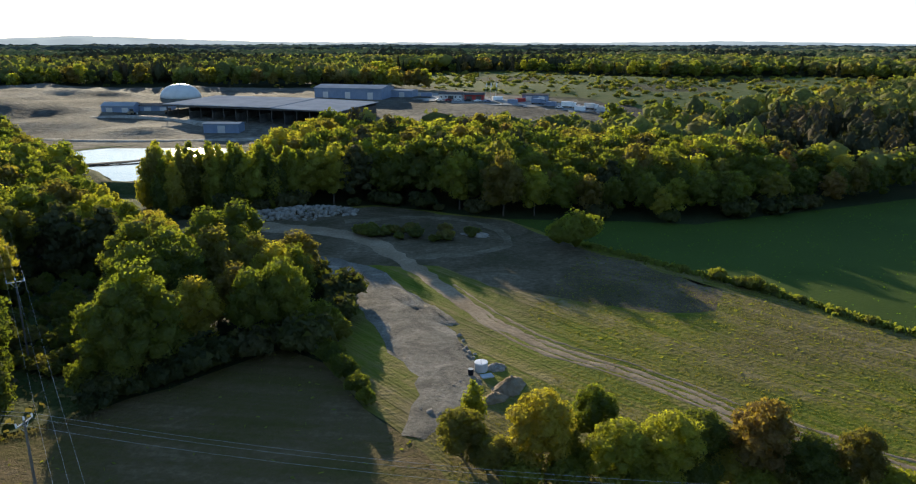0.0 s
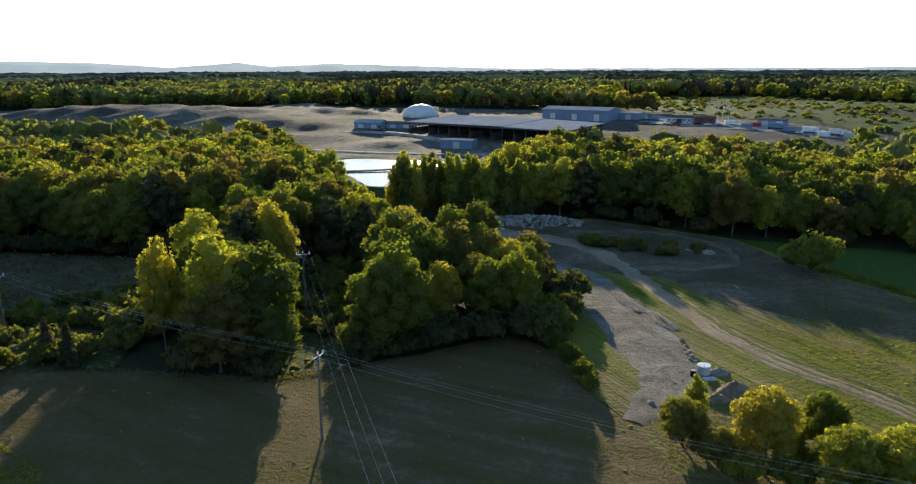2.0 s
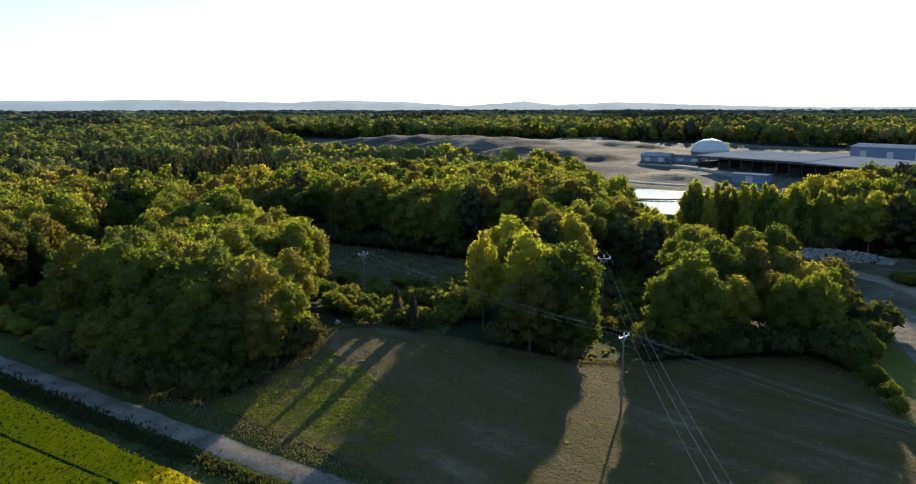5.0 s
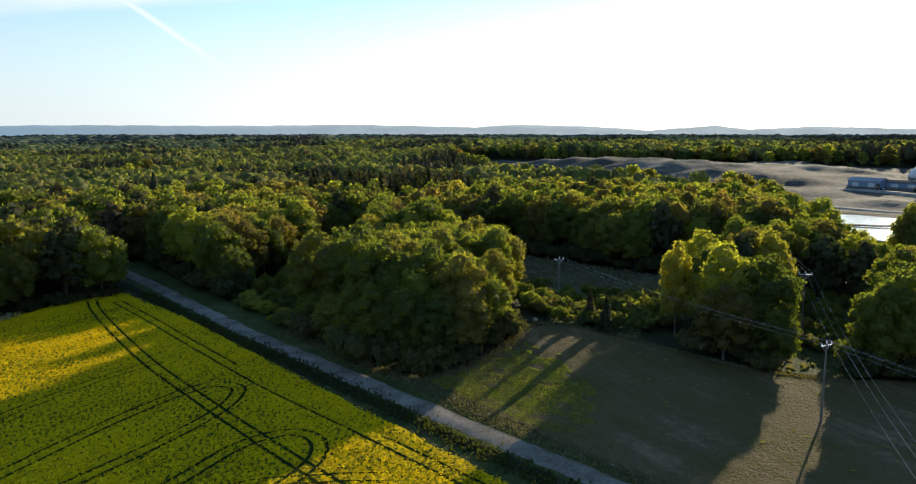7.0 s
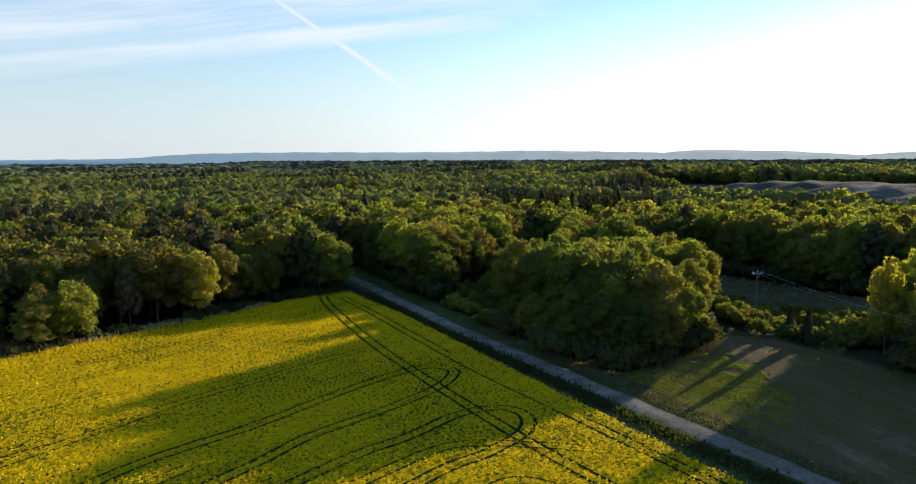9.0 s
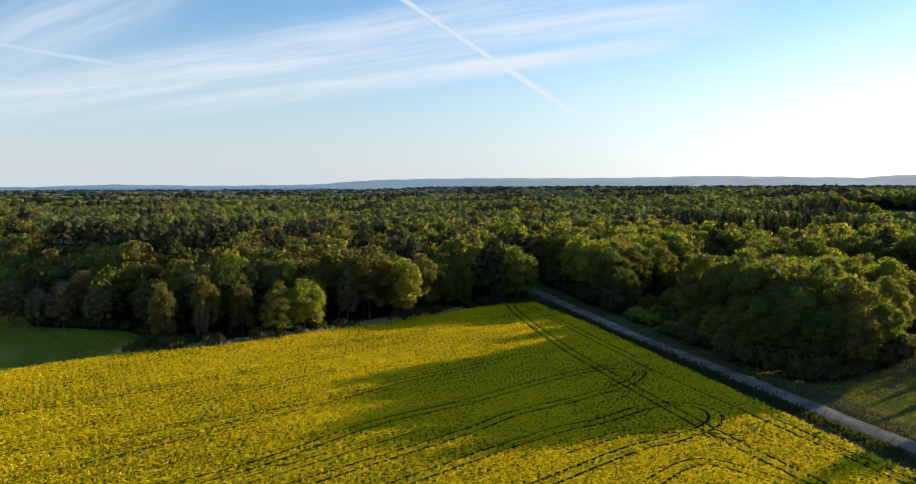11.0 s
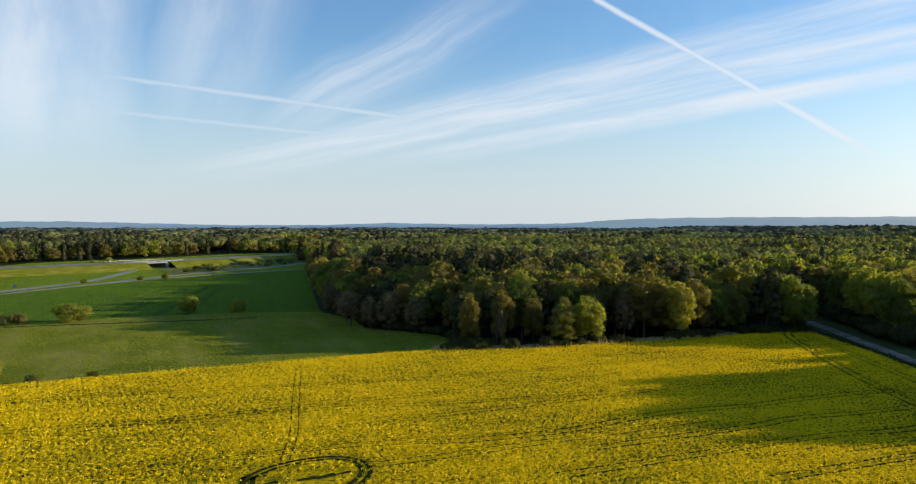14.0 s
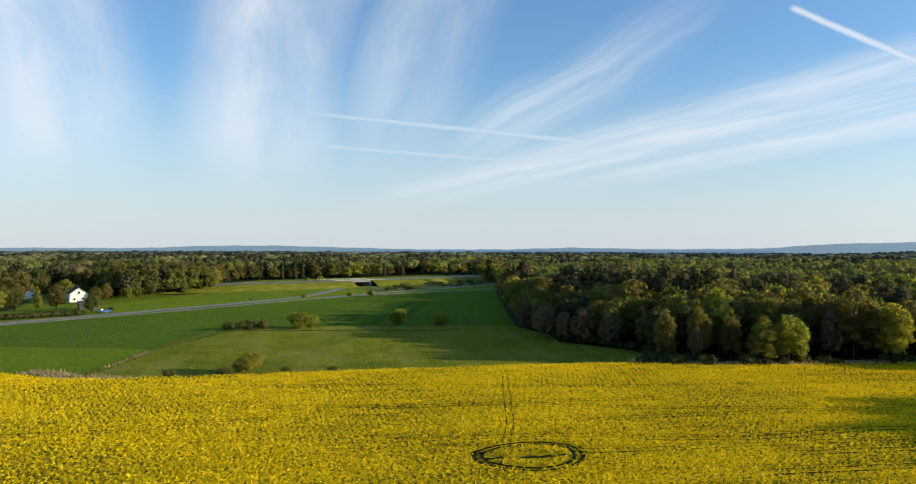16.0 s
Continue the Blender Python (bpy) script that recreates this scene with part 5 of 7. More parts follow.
def far_forest(name, X, Y, H, R, mat, seed, label, lobes=1, flat=0.42, body=1.0, sprays=0, size=1.0):
    """Many distant crowns as one joined canopy: uneven rounded masses, several to a tree, with a few leaf sprays over them."""
    g = np.random.default_rng(seed)
    tint = np.repeat(g.uniform(0, 1, len(X)), lobes)
    big = H * (1 + 0.14 * stands(X, Y, 0.017)) * g.uniform(0.74, 1.14, len(X))
    wide = R * g.uniform(0.72, 1.3, len(X))
    X, Y, h, r = (np.repeat(q, lobes) for q in (X, Y, big, wide))
    n = len(X)
    if lobes > 1:
        X, Y = X + g.uniform(-0.55, 0.55, n) * r, Y + g.uniform(-0.55, 0.55, n) * r
        h, r = h * g.uniform(0.82, 1.04, n), r * g.uniform(0.52, 0.78, n)
    Z = land(X, Y)
    up = h * flat
    iv, jf = ICO1
    w = body * iv[None] * (1 + 0.17 * g.normal(size=(n, len(iv), 1)))
    low = np.where(w[..., 2] < 0, 1.5, 1.0)
    cv = np.stack([X[:, None] + w[..., 0] * r[:, None], Y[:, None] + w[..., 1] * r[:, None], (Z + h - up)[:, None] + w[..., 2] * low * up[:, None]], -1).reshape(-1, 3)
    cf = (jf[None] + (np.arange(n) * len(iv))[:, None, None]).reshape(-1, 3)
    shade = np.repeat(tint, len(iv))
    if sprays:
        d = g.normal(size=(n, sprays, 3))
        d /= np.linalg.norm(d, axis=2)[..., None]
        d[..., 2] = np.abs(d[..., 2]) * 1.1 - 0.25
        p = np.stack([X[:, None] + d[..., 0] * r[:, None], Y[:, None] + d[..., 1] * r[:, None], (Z + h - up)[:, None] + d[..., 2] * up[:, None]], -1).reshape(-1, 3)
        v, f = cards(p, d.reshape(-1, 3) * 1.3 + g.normal(size=(n * sprays, 3)) * 0.5, size, g, 1.0, 3)
        cf = np.concatenate([cf, f + len(cv)])
        cv = np.concatenate([cv, v])
        shade = np.concatenate([shade, np.repeat(tint, 3 * sprays)])
    me = mesh_of(name, cv, cf, mat, True)
    me.attributes.new("tint", "FLOAT", "POINT").data.foreach_set("value", shade.astype(np.float32))
    tagged(new(name, me), label, "trees", "", "stuff")


def stands(X, Y, scale):
    """Slow variation that picks out conifer stands."""
    return np.sin(X * scale + 1.7 * np.sin(Y * scale * 0.8)) * np.sin(Y * scale * 1.2 + 1.1 * np.sin(X * scale * 0.6))


FX, FY = wood_points(-860, 560, -800, 960, 10.5, 3.5)
k = sector(FX, FY, 265, 760)
FX, FY = FX[k], FY[k]
rim = np.zeros(len(FX), bool)
for q in range(8):
    rim |= in_open(FX + 13 * math.cos(q * 0.785), FY + 13 * math.sin(q * 0.785))
    rim |= in_open(FX + 24 * math.cos(q * 0.785), FY + 24 * math.sin(q * 0.785)) & (FX < -100) & (FY < 0)
RIM = {}
for x, y in zip(FX[rim], FY[rim]):
    key = rng.choice(("beech_c", "beech_c", "oak_c", "fresh_c", "oak_c", "pine0", "oak_c", "spruce0"))
    if y > 0 and key[:4] in ("pine", "spru"):
        key = "beech_c"
    h = rng.uniform(10, 18) + (4 if key[:4] in ("pine", "spru") else 0)
    RIM.setdefault(key, []).append((x, y, float(land(x, y)), h / PROTO[key][2], h / PROTO[key][2] * rng.uniform(0.85, 1.2), rng.uniform(0, math.tau)))
for _ in range(110):
    f, o = rng.random(), rng.uniform(0, 45)
    x, y = -236 - 108 * f - 0.62 * o, -414 - 16 * f - 12 * f ** 4 - 0.78 * o
    key = rng.choice(("oak_c", "oak_c", "beech_c", "pine0", "pine0", "spruce0")) if f < 0.75 else rng.choice(("oak_c", "fresh_c", "oak_c"))
    h = (19.5 if f < 0.75 else 15.5) * rng.uniform(0.85, 1.1)
    RIM.setdefault(key, []).append((x, y, float(land(x, y)), h / PROTO[key][2], h / PROTO[key][2] * rng.uniform(0.85, 1.1), rng.uniform(0, math.tau)))
for key, places in RIM.items():
    joined("woodland", key, places, "woodland edge of " + PROTO[key][3].replace(" tree", " trees", 1))
FX, FY = FX[~rim], FY[~rim]
con = (stands(FX, FY, 0.02) > 0.5) | ((FY < -430) & (stands(FX, FY, 0.02) > -0.25)) | inside(CONIFER[0], FX, FY) | inside(CONIFER[1], FX, FY)
far_forest("forest", FX[~con], FY[~con], 17.0, 8.4, M["far_leaf"], 1, "green broadleaf forest canopy in spring leaf", 2, 0.3, 0.8, 20, 0.95)
far_forest("conifer_forest", FX[con], FY[con], 18.5, 4.6, M["far_spruce"], 2, "dark conifer stand in the forest", 2, 0.4, 0.7, 22, 0.75)
FX, FY = wood_points(-1900, 1150, -1800, 1900, 14.0, 6)
k = sector(FX, FY, 760, 1800)
FX, FY = FX[k], FY[k]
rim = np.zeros(len(FX), bool)
for q in range(8):
    rim |= in_open(FX + 22 * math.cos(q * 0.785), FY + 22 * math.sin(q * 0.785))
RIM = {}
for x, y in zip(FX[rim], FY[rim]):
    key = rng.choice(("beech_c", "oak_c", "fresh_c", "oak_c", "spruce0", "beech_c"))
    h = rng.uniform(10, 17) + (4 if key[:4] == "spru" else 0)
    RIM.setdefault(key, []).append((x, y, float(land(x, y)), h / PROTO[key][2], h / PROTO[key][2] * rng.uniform(0.9, 1.25), rng.uniform(0, math.tau)))
for key, places in RIM.items():
    joined("woodland", key, places, "far woodland edge of " + PROTO[key][3].replace(" tree", " trees", 1))
FX, FY = FX[~rim], FY[~rim]
con = stands(FX, FY, 0.013) > 0.35
near = np.hypot(FX - NEAR[0], FY - NEAR[1]) < 1150
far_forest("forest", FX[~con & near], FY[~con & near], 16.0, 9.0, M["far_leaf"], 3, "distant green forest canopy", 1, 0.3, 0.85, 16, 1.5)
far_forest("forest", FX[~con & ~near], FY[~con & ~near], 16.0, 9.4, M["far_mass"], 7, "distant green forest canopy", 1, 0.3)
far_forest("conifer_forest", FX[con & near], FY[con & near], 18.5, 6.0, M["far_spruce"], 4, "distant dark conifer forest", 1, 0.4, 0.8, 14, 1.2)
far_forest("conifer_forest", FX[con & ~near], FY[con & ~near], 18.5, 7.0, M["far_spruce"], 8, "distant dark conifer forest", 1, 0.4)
FX, FY = wood_points(-4700, 2900, -4300, 4600, 40.0, 8)
k = sector(FX, FY, 1800, 4500)
FX, FY = FX[k], FY[k]
con = stands(FX, FY, 0.006) > 0.25
far_forest("forest", FX[~con], FY[~con], 15, 26, M["hazed_canopy"], 5, "far green forest canopy", 1, 0.3)
far_forest("conifer_forest", FX[con], FY[con], 18, 24, M["hazed_conifers"], 6, "far dark conifer forest", 1, 0.4)

# far hills, in two ranges, and the sea
HILLS = [(-42, 0.05), (-31, -0.05), (-20, 0.12), (-9.6, 0.0), (3.8, 0.02), (14, 0.03), (20.7, 0.22), (27, 0.42), (31.5, 0.22), (34, 0.5), (38.6, 0.15), (43, 0.45), (49, 0.6), (52, 0.4), (57, 0.5), (62, 0.6), (67.7, 0.5), (73, 0.48), (79, 0.5), (84, 0.46), (88.3, 0.36), (91, 0.16), (93, 0.02), (100, -0.05), (107, 0.06), (112, -0.1), (119, -0.12), (124, 0.0), (130.4, 0.14), (135, 0.1), (140, -0.1), (150, -0.1), (160, 0.0)]
hv, hf = [], []
hd = np.arange(-42, 160.1, 0.5)
top = np.interp(hd, [a for a, _ in HILLS], [b for _, b in HILLS])
for i, (a, e) in enumerate(zip(hd, top)):
    e = e + 0.014 * math.sin(a * 1.9) + 0.012 * math.sin(a * 4.3 + 1)
    for r, z in ((4350, 0.0), (4560, 38 + 4700 * math.tan(radians(e)) * 0.6), (4720, 42 + 4720 * math.tan(radians(e))), (4900, 0.0)):
        d = way(a, 0)
        hv.append((20 + d.x * r, -20 + d.y * r, z))
    if i:
        for j in range(3):
            hf.append((4 * i - 4 + j, 4 * i + j, 4 * i + j + 1, 4 * i - 3 + j))
sv, sf = [], []
for i, a in enumerate(np.arange(92, 127.1, 1.0)):
    d = way(float(a), 0)
    sv += [(20 + d.x * r, -20 + d.y * r, z) for r, z in ((4200, 12.0), (4340, 27.0))]
    if i:
        sf.append((2 * i - 2, 2 * i, 2 * i + 1, 2 * i - 1))
tagged(new("sea", mesh_of("sea", sv, sf, M["sea"], True)), "pale blue strip of sea before the hills", "water", "", "structure")
# their blue is the haze painted in as glow
tagged(new("hills", mesh_of("hills", hv, hf, M["hill"], True)), "low wooded hills glowing in painted blue haze", "hills", "", "structure")
# ---- rapeseed: flower heads, leaves and wheel tracks ----
LINES = [
    [(-176, -4), (-165, -5), (-142, -5.4), (-119, -5), (-95, -3.2), (-82, -2), (-69, -0.6), (-58, 1), (-30, 6)],
    [(-172, 0.5), (-154, 2.2), (-126, 4.2), (-101, 6.2), (-87, 8), (-76, 9.6), (-50, 13), (0, 20)],
    [(-129, -58), (-136, -45), (-148, -27), (-158, -9)],
    [(-70, -84), (-91, -54), (-101, -41), (-107, -30), (-116, -15), (-121, -3)],
    [(-58, -76), (-66, -62), (-79, -47), (-87, -32), (-98, -15), (-104, -2), (-101, 2.4), (-97, 1), (-92, -4), (-86, -14), (-80, -26), (-73, -35), (-58, -58)],
    [(-46, -62), (-69, -27), (-75, -14), (-80, -5), (-80.5, 1), (-78, 3.6), (-74, 3.2), (-70, 0), (-66, -7), (-63, -15), (-50, -36)],
    [(-44, -152), (-54, -136), (-61, -118), (-71, -103), (-80, -81), (-92, -56)],
    [(-60, -168), (-70, -150), (-82, -125), (-102, -85), (-124, -50), (-143, -30)],
    [(-38, -114), (-52, -93), (-58, -76)],
    [(-14, -169), (-30, -150), (-53, -131), (-67, -114), (-87, -86), (-110, -52)],
    [(-103, -121), (-76, -110), (-57, -102), (-45, -98)],
    [(-37, -100), (-42, -98.5), (-46, -95), (-47.5, -91), (-46, -87.5), (-42, -85.5), (-37.5, -86), (-34, -89), (-33, -94), (-34.5, -98), (-38, -100)],
    [(-47, -88), (-46, -85), (-58, -67), (-76, -41)],
    [(-62, 6), (-66, 0), (-70, -10), (-64, -24)],
    [(-44, 2), (-52, -2), (-58, -8), (-50, -20)],
]
gauge = []
for i, line in enumerate(LINES):
    c = curve_points(line, 1.2)
    d = np.gradient(c, axis=0)
    d /= np.linalg.norm(d, axis=1)[:, None] + 1e-9
    n = np.stack([-d[:, 1], d[:, 0]], 1)
    pair = {10: (0.6, -0.6), 11: (0.2, -0.9)}.get(i, (0.95, -0.95))
    weight = 0.22 if i in (0, 1, 4, 5) else 0.17 if i < 6 else 0.3 if i == 11 else 0.08 if i == 10 else 0.15
    for s in pair:
        gauge.append((c + n * s, weight))
cell = {}
for c, w in gauge:
    for q in c:
        cell.setdefault((int(q[0] // 2), int(q[1] // 2)), []).append((q[0], q[1], w))


def on_track(x, y):
    for i in (-1, 0, 1):
        for j in (-1, 0, 1):
            for a, b, w in cell.get((int(x // 2) + i, int(y // 2) + j), ()):
                if (a - x) ** 2 + (b - y) ** 2 < (w + (0.34 if w > 0.12 else 0.14)) ** 2:
                    return True
    return False


for i, (c, w) in enumerate(gauge):
    verts, faces = [], []
    d = np.gradient(c, axis=0)
    d /= np.linalg.norm(d, axis=1)[:, None] + 1e-9
    n = np.stack([-d[:, 1], d[:, 0]], 1)
    for j, q in enumerate(c):
        ww = w * (0.8 + 0.5 * abs(math.sin(j * 1.7 + i)))
        for s in (1, -1):
            verts.append((*(q + n[j] * ww * s), 0.79 + 0.004 * (i % 9)))
        if j:
            faces.append((2 * j - 2, 2 * j - 1, 2 * j + 1, 2 * j))
    tagged(new("wheel_track", mesh_of("wheel_track", verts, faces, M["tram"])), "dark trodden wheel track in the rapeseed", "wheel track", "wheel tracks in the rapeseed", "structure")

for x, y, L, w in ((-36.4, -96.4, 1.8, 1.3), (-39.6, -91.4, 3.2, 1.6), (-41.8, -88.6, 1.3, 0.9)):
    ribbon("trodden_patch", [(x - L * 0.45, y + L * 0.6), (x, y), (x + L * 0.45, y - L * 0.6)], w, 0.84, M["tram"], 0.4, 0.3, "dark trodden hollow in the rapeseed", across=6)
    cell.setdefault((int(x // 2), int(y // 2)), []).append((x, y, L * 0.75))
grng = np.random.default_rng(17)


def sow(count, x0, x1, y0, y1):
    x, y = grng.uniform(x0, x1, count), grng.uniform(y0, y1, count)
    k = inside(CROP, x, y)
    hd = np.degrees(np.arctan2(-(x - 20), y + 30))
    k &= (hd > 30) & (hd < 172)
    x, y = x[k], y[k]
    k = np.array([not on_track(a, b) for a, b in zip(x, y)])
    return x[k], y[k]


def clumps(x, y):
    """How thick the crop stands: small uneven gaps between the plants, more of them along the drill's rows."""
    ru, rv = -0.54 * x + 0.84 * y, 0.84 * x + 0.54 * y
    f = 0.7 * np.sin(ru * 0.11 + 1.2 * np.sin(rv * 0.17)) - 1.1 * np.maximum(0, np.sin(rv * 0.9 + 0.5 * np.sin(ru * 0.08))) ** 10
    for i, k in enumerate((4.1, 5.3, 6.4, 7.2, 8.3)):
        c, d = math.cos(1.9 * i), math.sin(1.9 * i)
        f = f + np.sin(k * (c * x + d * y) + 1.3 * np.sin(2.1 * (d * x - c * y) + i))
    return f


x, y = sow(1600000, -185, 60, -262, 18)
k = (clumps(x, y) > -1.2) | (grng.uniform(0, 1, len(x)) < 0.05)
x, y = x[k], y[k]
z = 1.0 + 0.05 * np.sin(x * 0.7 + 1.3 * np.sin(y * 0.5)) + grng.uniform(-0.17, 0.17, len(x))
a = grng.uniform(0, math.tau, len(x))
s = 0.116 * grng.uniform(0.6, 1.35, len(x))
P = np.stack([x, y, z], 1)
u = np.stack([np.cos(a), np.sin(a), grng.normal(0, 0.25, len(x))], 1) * s[:, None]
w = np.stack([-np.sin(a) * 0.3, np.cos(a) * 0.3, grng.uniform(0.5, 1.3, len(x))], 1) * s[:, None]
v = np.stack([P - u, P + u, P + w], 1).reshape(-1, 3)
tagged(new("rapeseed_flowers", mesh_of("rapeseed_flowers", v, np.arange(len(v)).reshape(-1, 3), M["flower"])), "bright yellow rapeseed flower heads", "crop", "", "stuff")
x, y = sow(900000, -165, 40, -215, 18)
k = clumps(x, y) < -1.75
x, y = x[k], y[k]
z = grng.uniform(0.82, 1.06, len(x))
v, f = cards(np.stack([x, y, z], 1), grng.normal(size=(len(x), 3)) + np.array([0, 0, 1.0]), 0.14, grng, 1.0, 3)
tagged(new("rapeseed_leaves", mesh_of("rapeseed_leaves", v, f, M["rape_leaf"])), "green rapeseed leaves between the flowers", "crop", "", "stuff")


def tufts(name, pts, size, height, mat, label, seed, corners=4):
    """Upright grass or reed tufts as one mass."""
    g = np.random.default_rng(seed)
    p = np.array(pts, float)
    n = len(p)
    a = g.uniform(0, math.tau, n)
    h = height * g.uniform(0.6, 1.2, n)
    w = size * g.uniform(0.6, 1.3, n)
    dx, dy = np.cos(a) * w, np.sin(a) * w
    lean = g.normal(0, 0.15, (n, 2))
    z0 = land(p[:, 0], p[:, 1])
    v = np.stack([np.stack([p[:, 0] - dx, p[:, 1] - dy, z0], 1), np.stack([p[:, 0] + dx, p[:, 1] + dy, z0], 1),
                  np.stack([p[:, 0] + dx * 0.8 + lean[:, 0], p[:, 1] + dy * 0.8 + lean[:, 1], z0 + h], 1), np.stack([p[:, 0] - dx * 0.7 + lean[:, 0], p[:, 1] - dy * 0.7 + lean[:, 1], z0 + h * 0.85], 1)], 1).reshape(-1, 3)
    if corners == 3:
        v = v.reshape(n, 4, 3)[:, :3].reshape(-1, 3)
        tagged(new(name, mesh_of(name, v, np.arange(3 * n).reshape(n, 3), M[mat])), label, "grass", "", "stuff")
        return
    tagged(new(name, mesh_of(name, v, np.arange(4 * n).reshape(n, 4), M[mat])), label, "grass", "", "stuff")


def along(line, count, spread, seed):
    g = np.random.default_rng(seed)
    c = curve_points(line, 1.0)
    i = g.integers(0, len(c), count)
    return c[i] + g.normal(0, spread, (count, 2))


def scattered(poly, count, seed):
    g = np.random.default_rng(seed)
    p = np.array(poly, float)
    q = g.uniform(p.min(0), p.max(0), (count, 2))
    return q[inside(poly, q[:, 0], q[:, 1])]


tufts("reeds", np.concatenate([along([(-137.5, -76), (-147, -62), (-162, -40), (-172, -24)], 1500, 0.7, 1), along([(-55, -222), (-54.5, -207), (-58, -195)], 1500, 1.5, 2), along([(-66, -212), (-80, -219), (-92, -225.5)], 110, 0.35, 3)]), 0.15, 0.95, "reed", "dry tan reeds at the field's edge", 4)
tufts("reeds", along([(-131.5, -97), (-138.5, -73.5), (-153.5, -46.5), (-170, -20)], 2600, 0.6, 61), 0.14, 1.6, "reed", "dry tan reeds between the rapeseed and the wood", 62)
tufts("ditch_grass", along([(-60, -209), (-80, -219), (-99, -229), (-140, -248)], 900, 0.45, 31), 0.3, 0.55, "shrub", "dark green weeds along the field ditch", 32)
tufts("ditch_grass", along([(-180, 8), (-106, 14.6), (-54, 20), (0, 27)], 5200, 1.0, 5), 0.16, 0.5, "mid_under", "dark rank weeds in the ditch beside the road", 65)
tufts("verge_grass", np.concatenate([along([(-88, 25.5), (-60, 28.5), (-36, 31)], 1500, 0.8, 66), along([(-126, 21.5), (-86, 24.5), (-48, 28), (0, 35.5)], 7200, 0.9, 6)]), 0.07, 0.3, "dry_grass", "rank grass and weeds beside the gravel road", 7)
tufts("ditch_grass", along([(29, 163), (40, 151), (50, 139.5), (58, 131.5), (66, 120), (74, 110), (90, 92)], 1500, 0.8, 8), 0.4, 0.8, "shrub", "dark weeds along the ditch between the fields", 9)
tufts("field_weeds", np.concatenate([scattered([(12, 118), (30, 158), (50, 137), (74, 108), (110, 64), (66, 66), (36, 92), (20, 106)], 3000, 10), scattered(GREY, 1200, 11)]), 0.3, 0.22, "shrub", "scattered low weeds in the stubble", 12)
# the first, narrow area adds blades to brighten the meadow's sunlit strip
tufts("meadow_grass", np.concatenate([scattered([(-46, 32), (-46, 62), (-38, 62), (-36, 32)], 2200, 19), scattered(GREY, 24000, 21), scattered(VERGE, 16000, 22)]), 0.06, 0.10, "meadow_blade", "short yellow-green grass blades of the meadow", 23)
# brighter green blades over the sunlit corner, sunlight put into their colour
corner = scattered([(-86, 27), (-85, 41), (-87, 47), (-79, 48), (-66, 44), (-54, 30)], 64000, 20)
fade = np.sin(corner[:, 0] * 0.9 + 1.4 * np.sin(corner[:, 1] * 0.7)) + np.sin(corner[:, 1] * 1.3 - corner[:, 0] * 0.4) - 0.09 * (corner[:, 0] + 74) ** 2 / 8 - 0.05 * np.maximum(0, corner[:, 1] - 38) ** 1.5
tufts("meadow_grass", corner[fade > -1.9], 0.075, 0.15, "pasture_blade", "green grass with painted sunlight in the meadow's corner", 26, 3)
tufts("bank_grass", along([(-86, 27), (-85.5, 41), (-90, 52), (-88, 58.5), (-78, 67), (-57, 74.5), (-47, 82)], 5200, 0.6, 27), 0.08, 0.4, "dry_grass", "dry brown grass along the meadow's edge", 28, 3)
tufts("pasture_grass", scattered(PASTURE, 100000, 51), 0.15, 0.26, "pasture_blade", "light green grass blades of the pasture", 52, 3)
tufts("cereal_blades", np.concatenate([scattered(CEREAL, 170000, 53), scattered(GREEN_NE, 9000, 54)]), 0.2, 0.3, "cereal_blade", "upright green blades of young cereal", 55, 3)
tufts("grassland_blades", np.concatenate([scattered(BEYOND, 110000, 56), scattered([(-61, -210), (-96, -231), (-94, -241), (-81, -276), (-62, -340), (40, -340), (40, -245), (-28, -264), (-44, -242), (-50, -226)], 16000, 57)]), 0.22, 0.3, "grass_blade", "bright green grass blades beside the roads", 58, 3)
tufts("stubble_weeds", scattered([(12, 118), (30, 158), (50, 137), (74, 108), (110, 64), (40, 62), (0, 67), (-4, 78), (20, 100)], 60000, 24), 0.09, 0.16, "weed_blade", "pale green weeds among the stubble", 25)
tufts("clearing_grass", np.concatenate([scattered(CLEARING, 2600, 13), scattered(SCRUB, 900, 14), scattered(CORRIDOR, 1500, 15)]), 0.4, 0.6, "dry_grass", "dry rank grass of the clearing", 16)

# ---- stones ----
STONES = []
for i in range(6):
    g = np.random.default_rng(200 + i)
    v, f = ICO1
    w = v * np.array([1, g.uniform(0.65, 0.95), g.uniform(0.5, 0.75)]) * (1 + 0.17 * g.normal(size=(len(v), 1)))
    STONES.append(mesh_of("stone", w, f, M["stone"]))


def stone(x, y, r, parent=None, z=0.0, group=""):
    ob = new("stone", STONES[rng.randint(0, 5)])
    ob.matrix_basis = Matrix.LocRotScale((x, y, z + r * 0.3 + (0 if parent else float(land(x, y)))), Euler((rng.uniform(-0.3, 0.3), rng.uniform(-0.3, 0.3), rng.uniform(0, 6.28))), (r, r, r))
    if parent:
        ob.parent = parent
    else:
        tagged(ob, "pale grey rough boulder lying on the ground", "stone", group)
    return ob


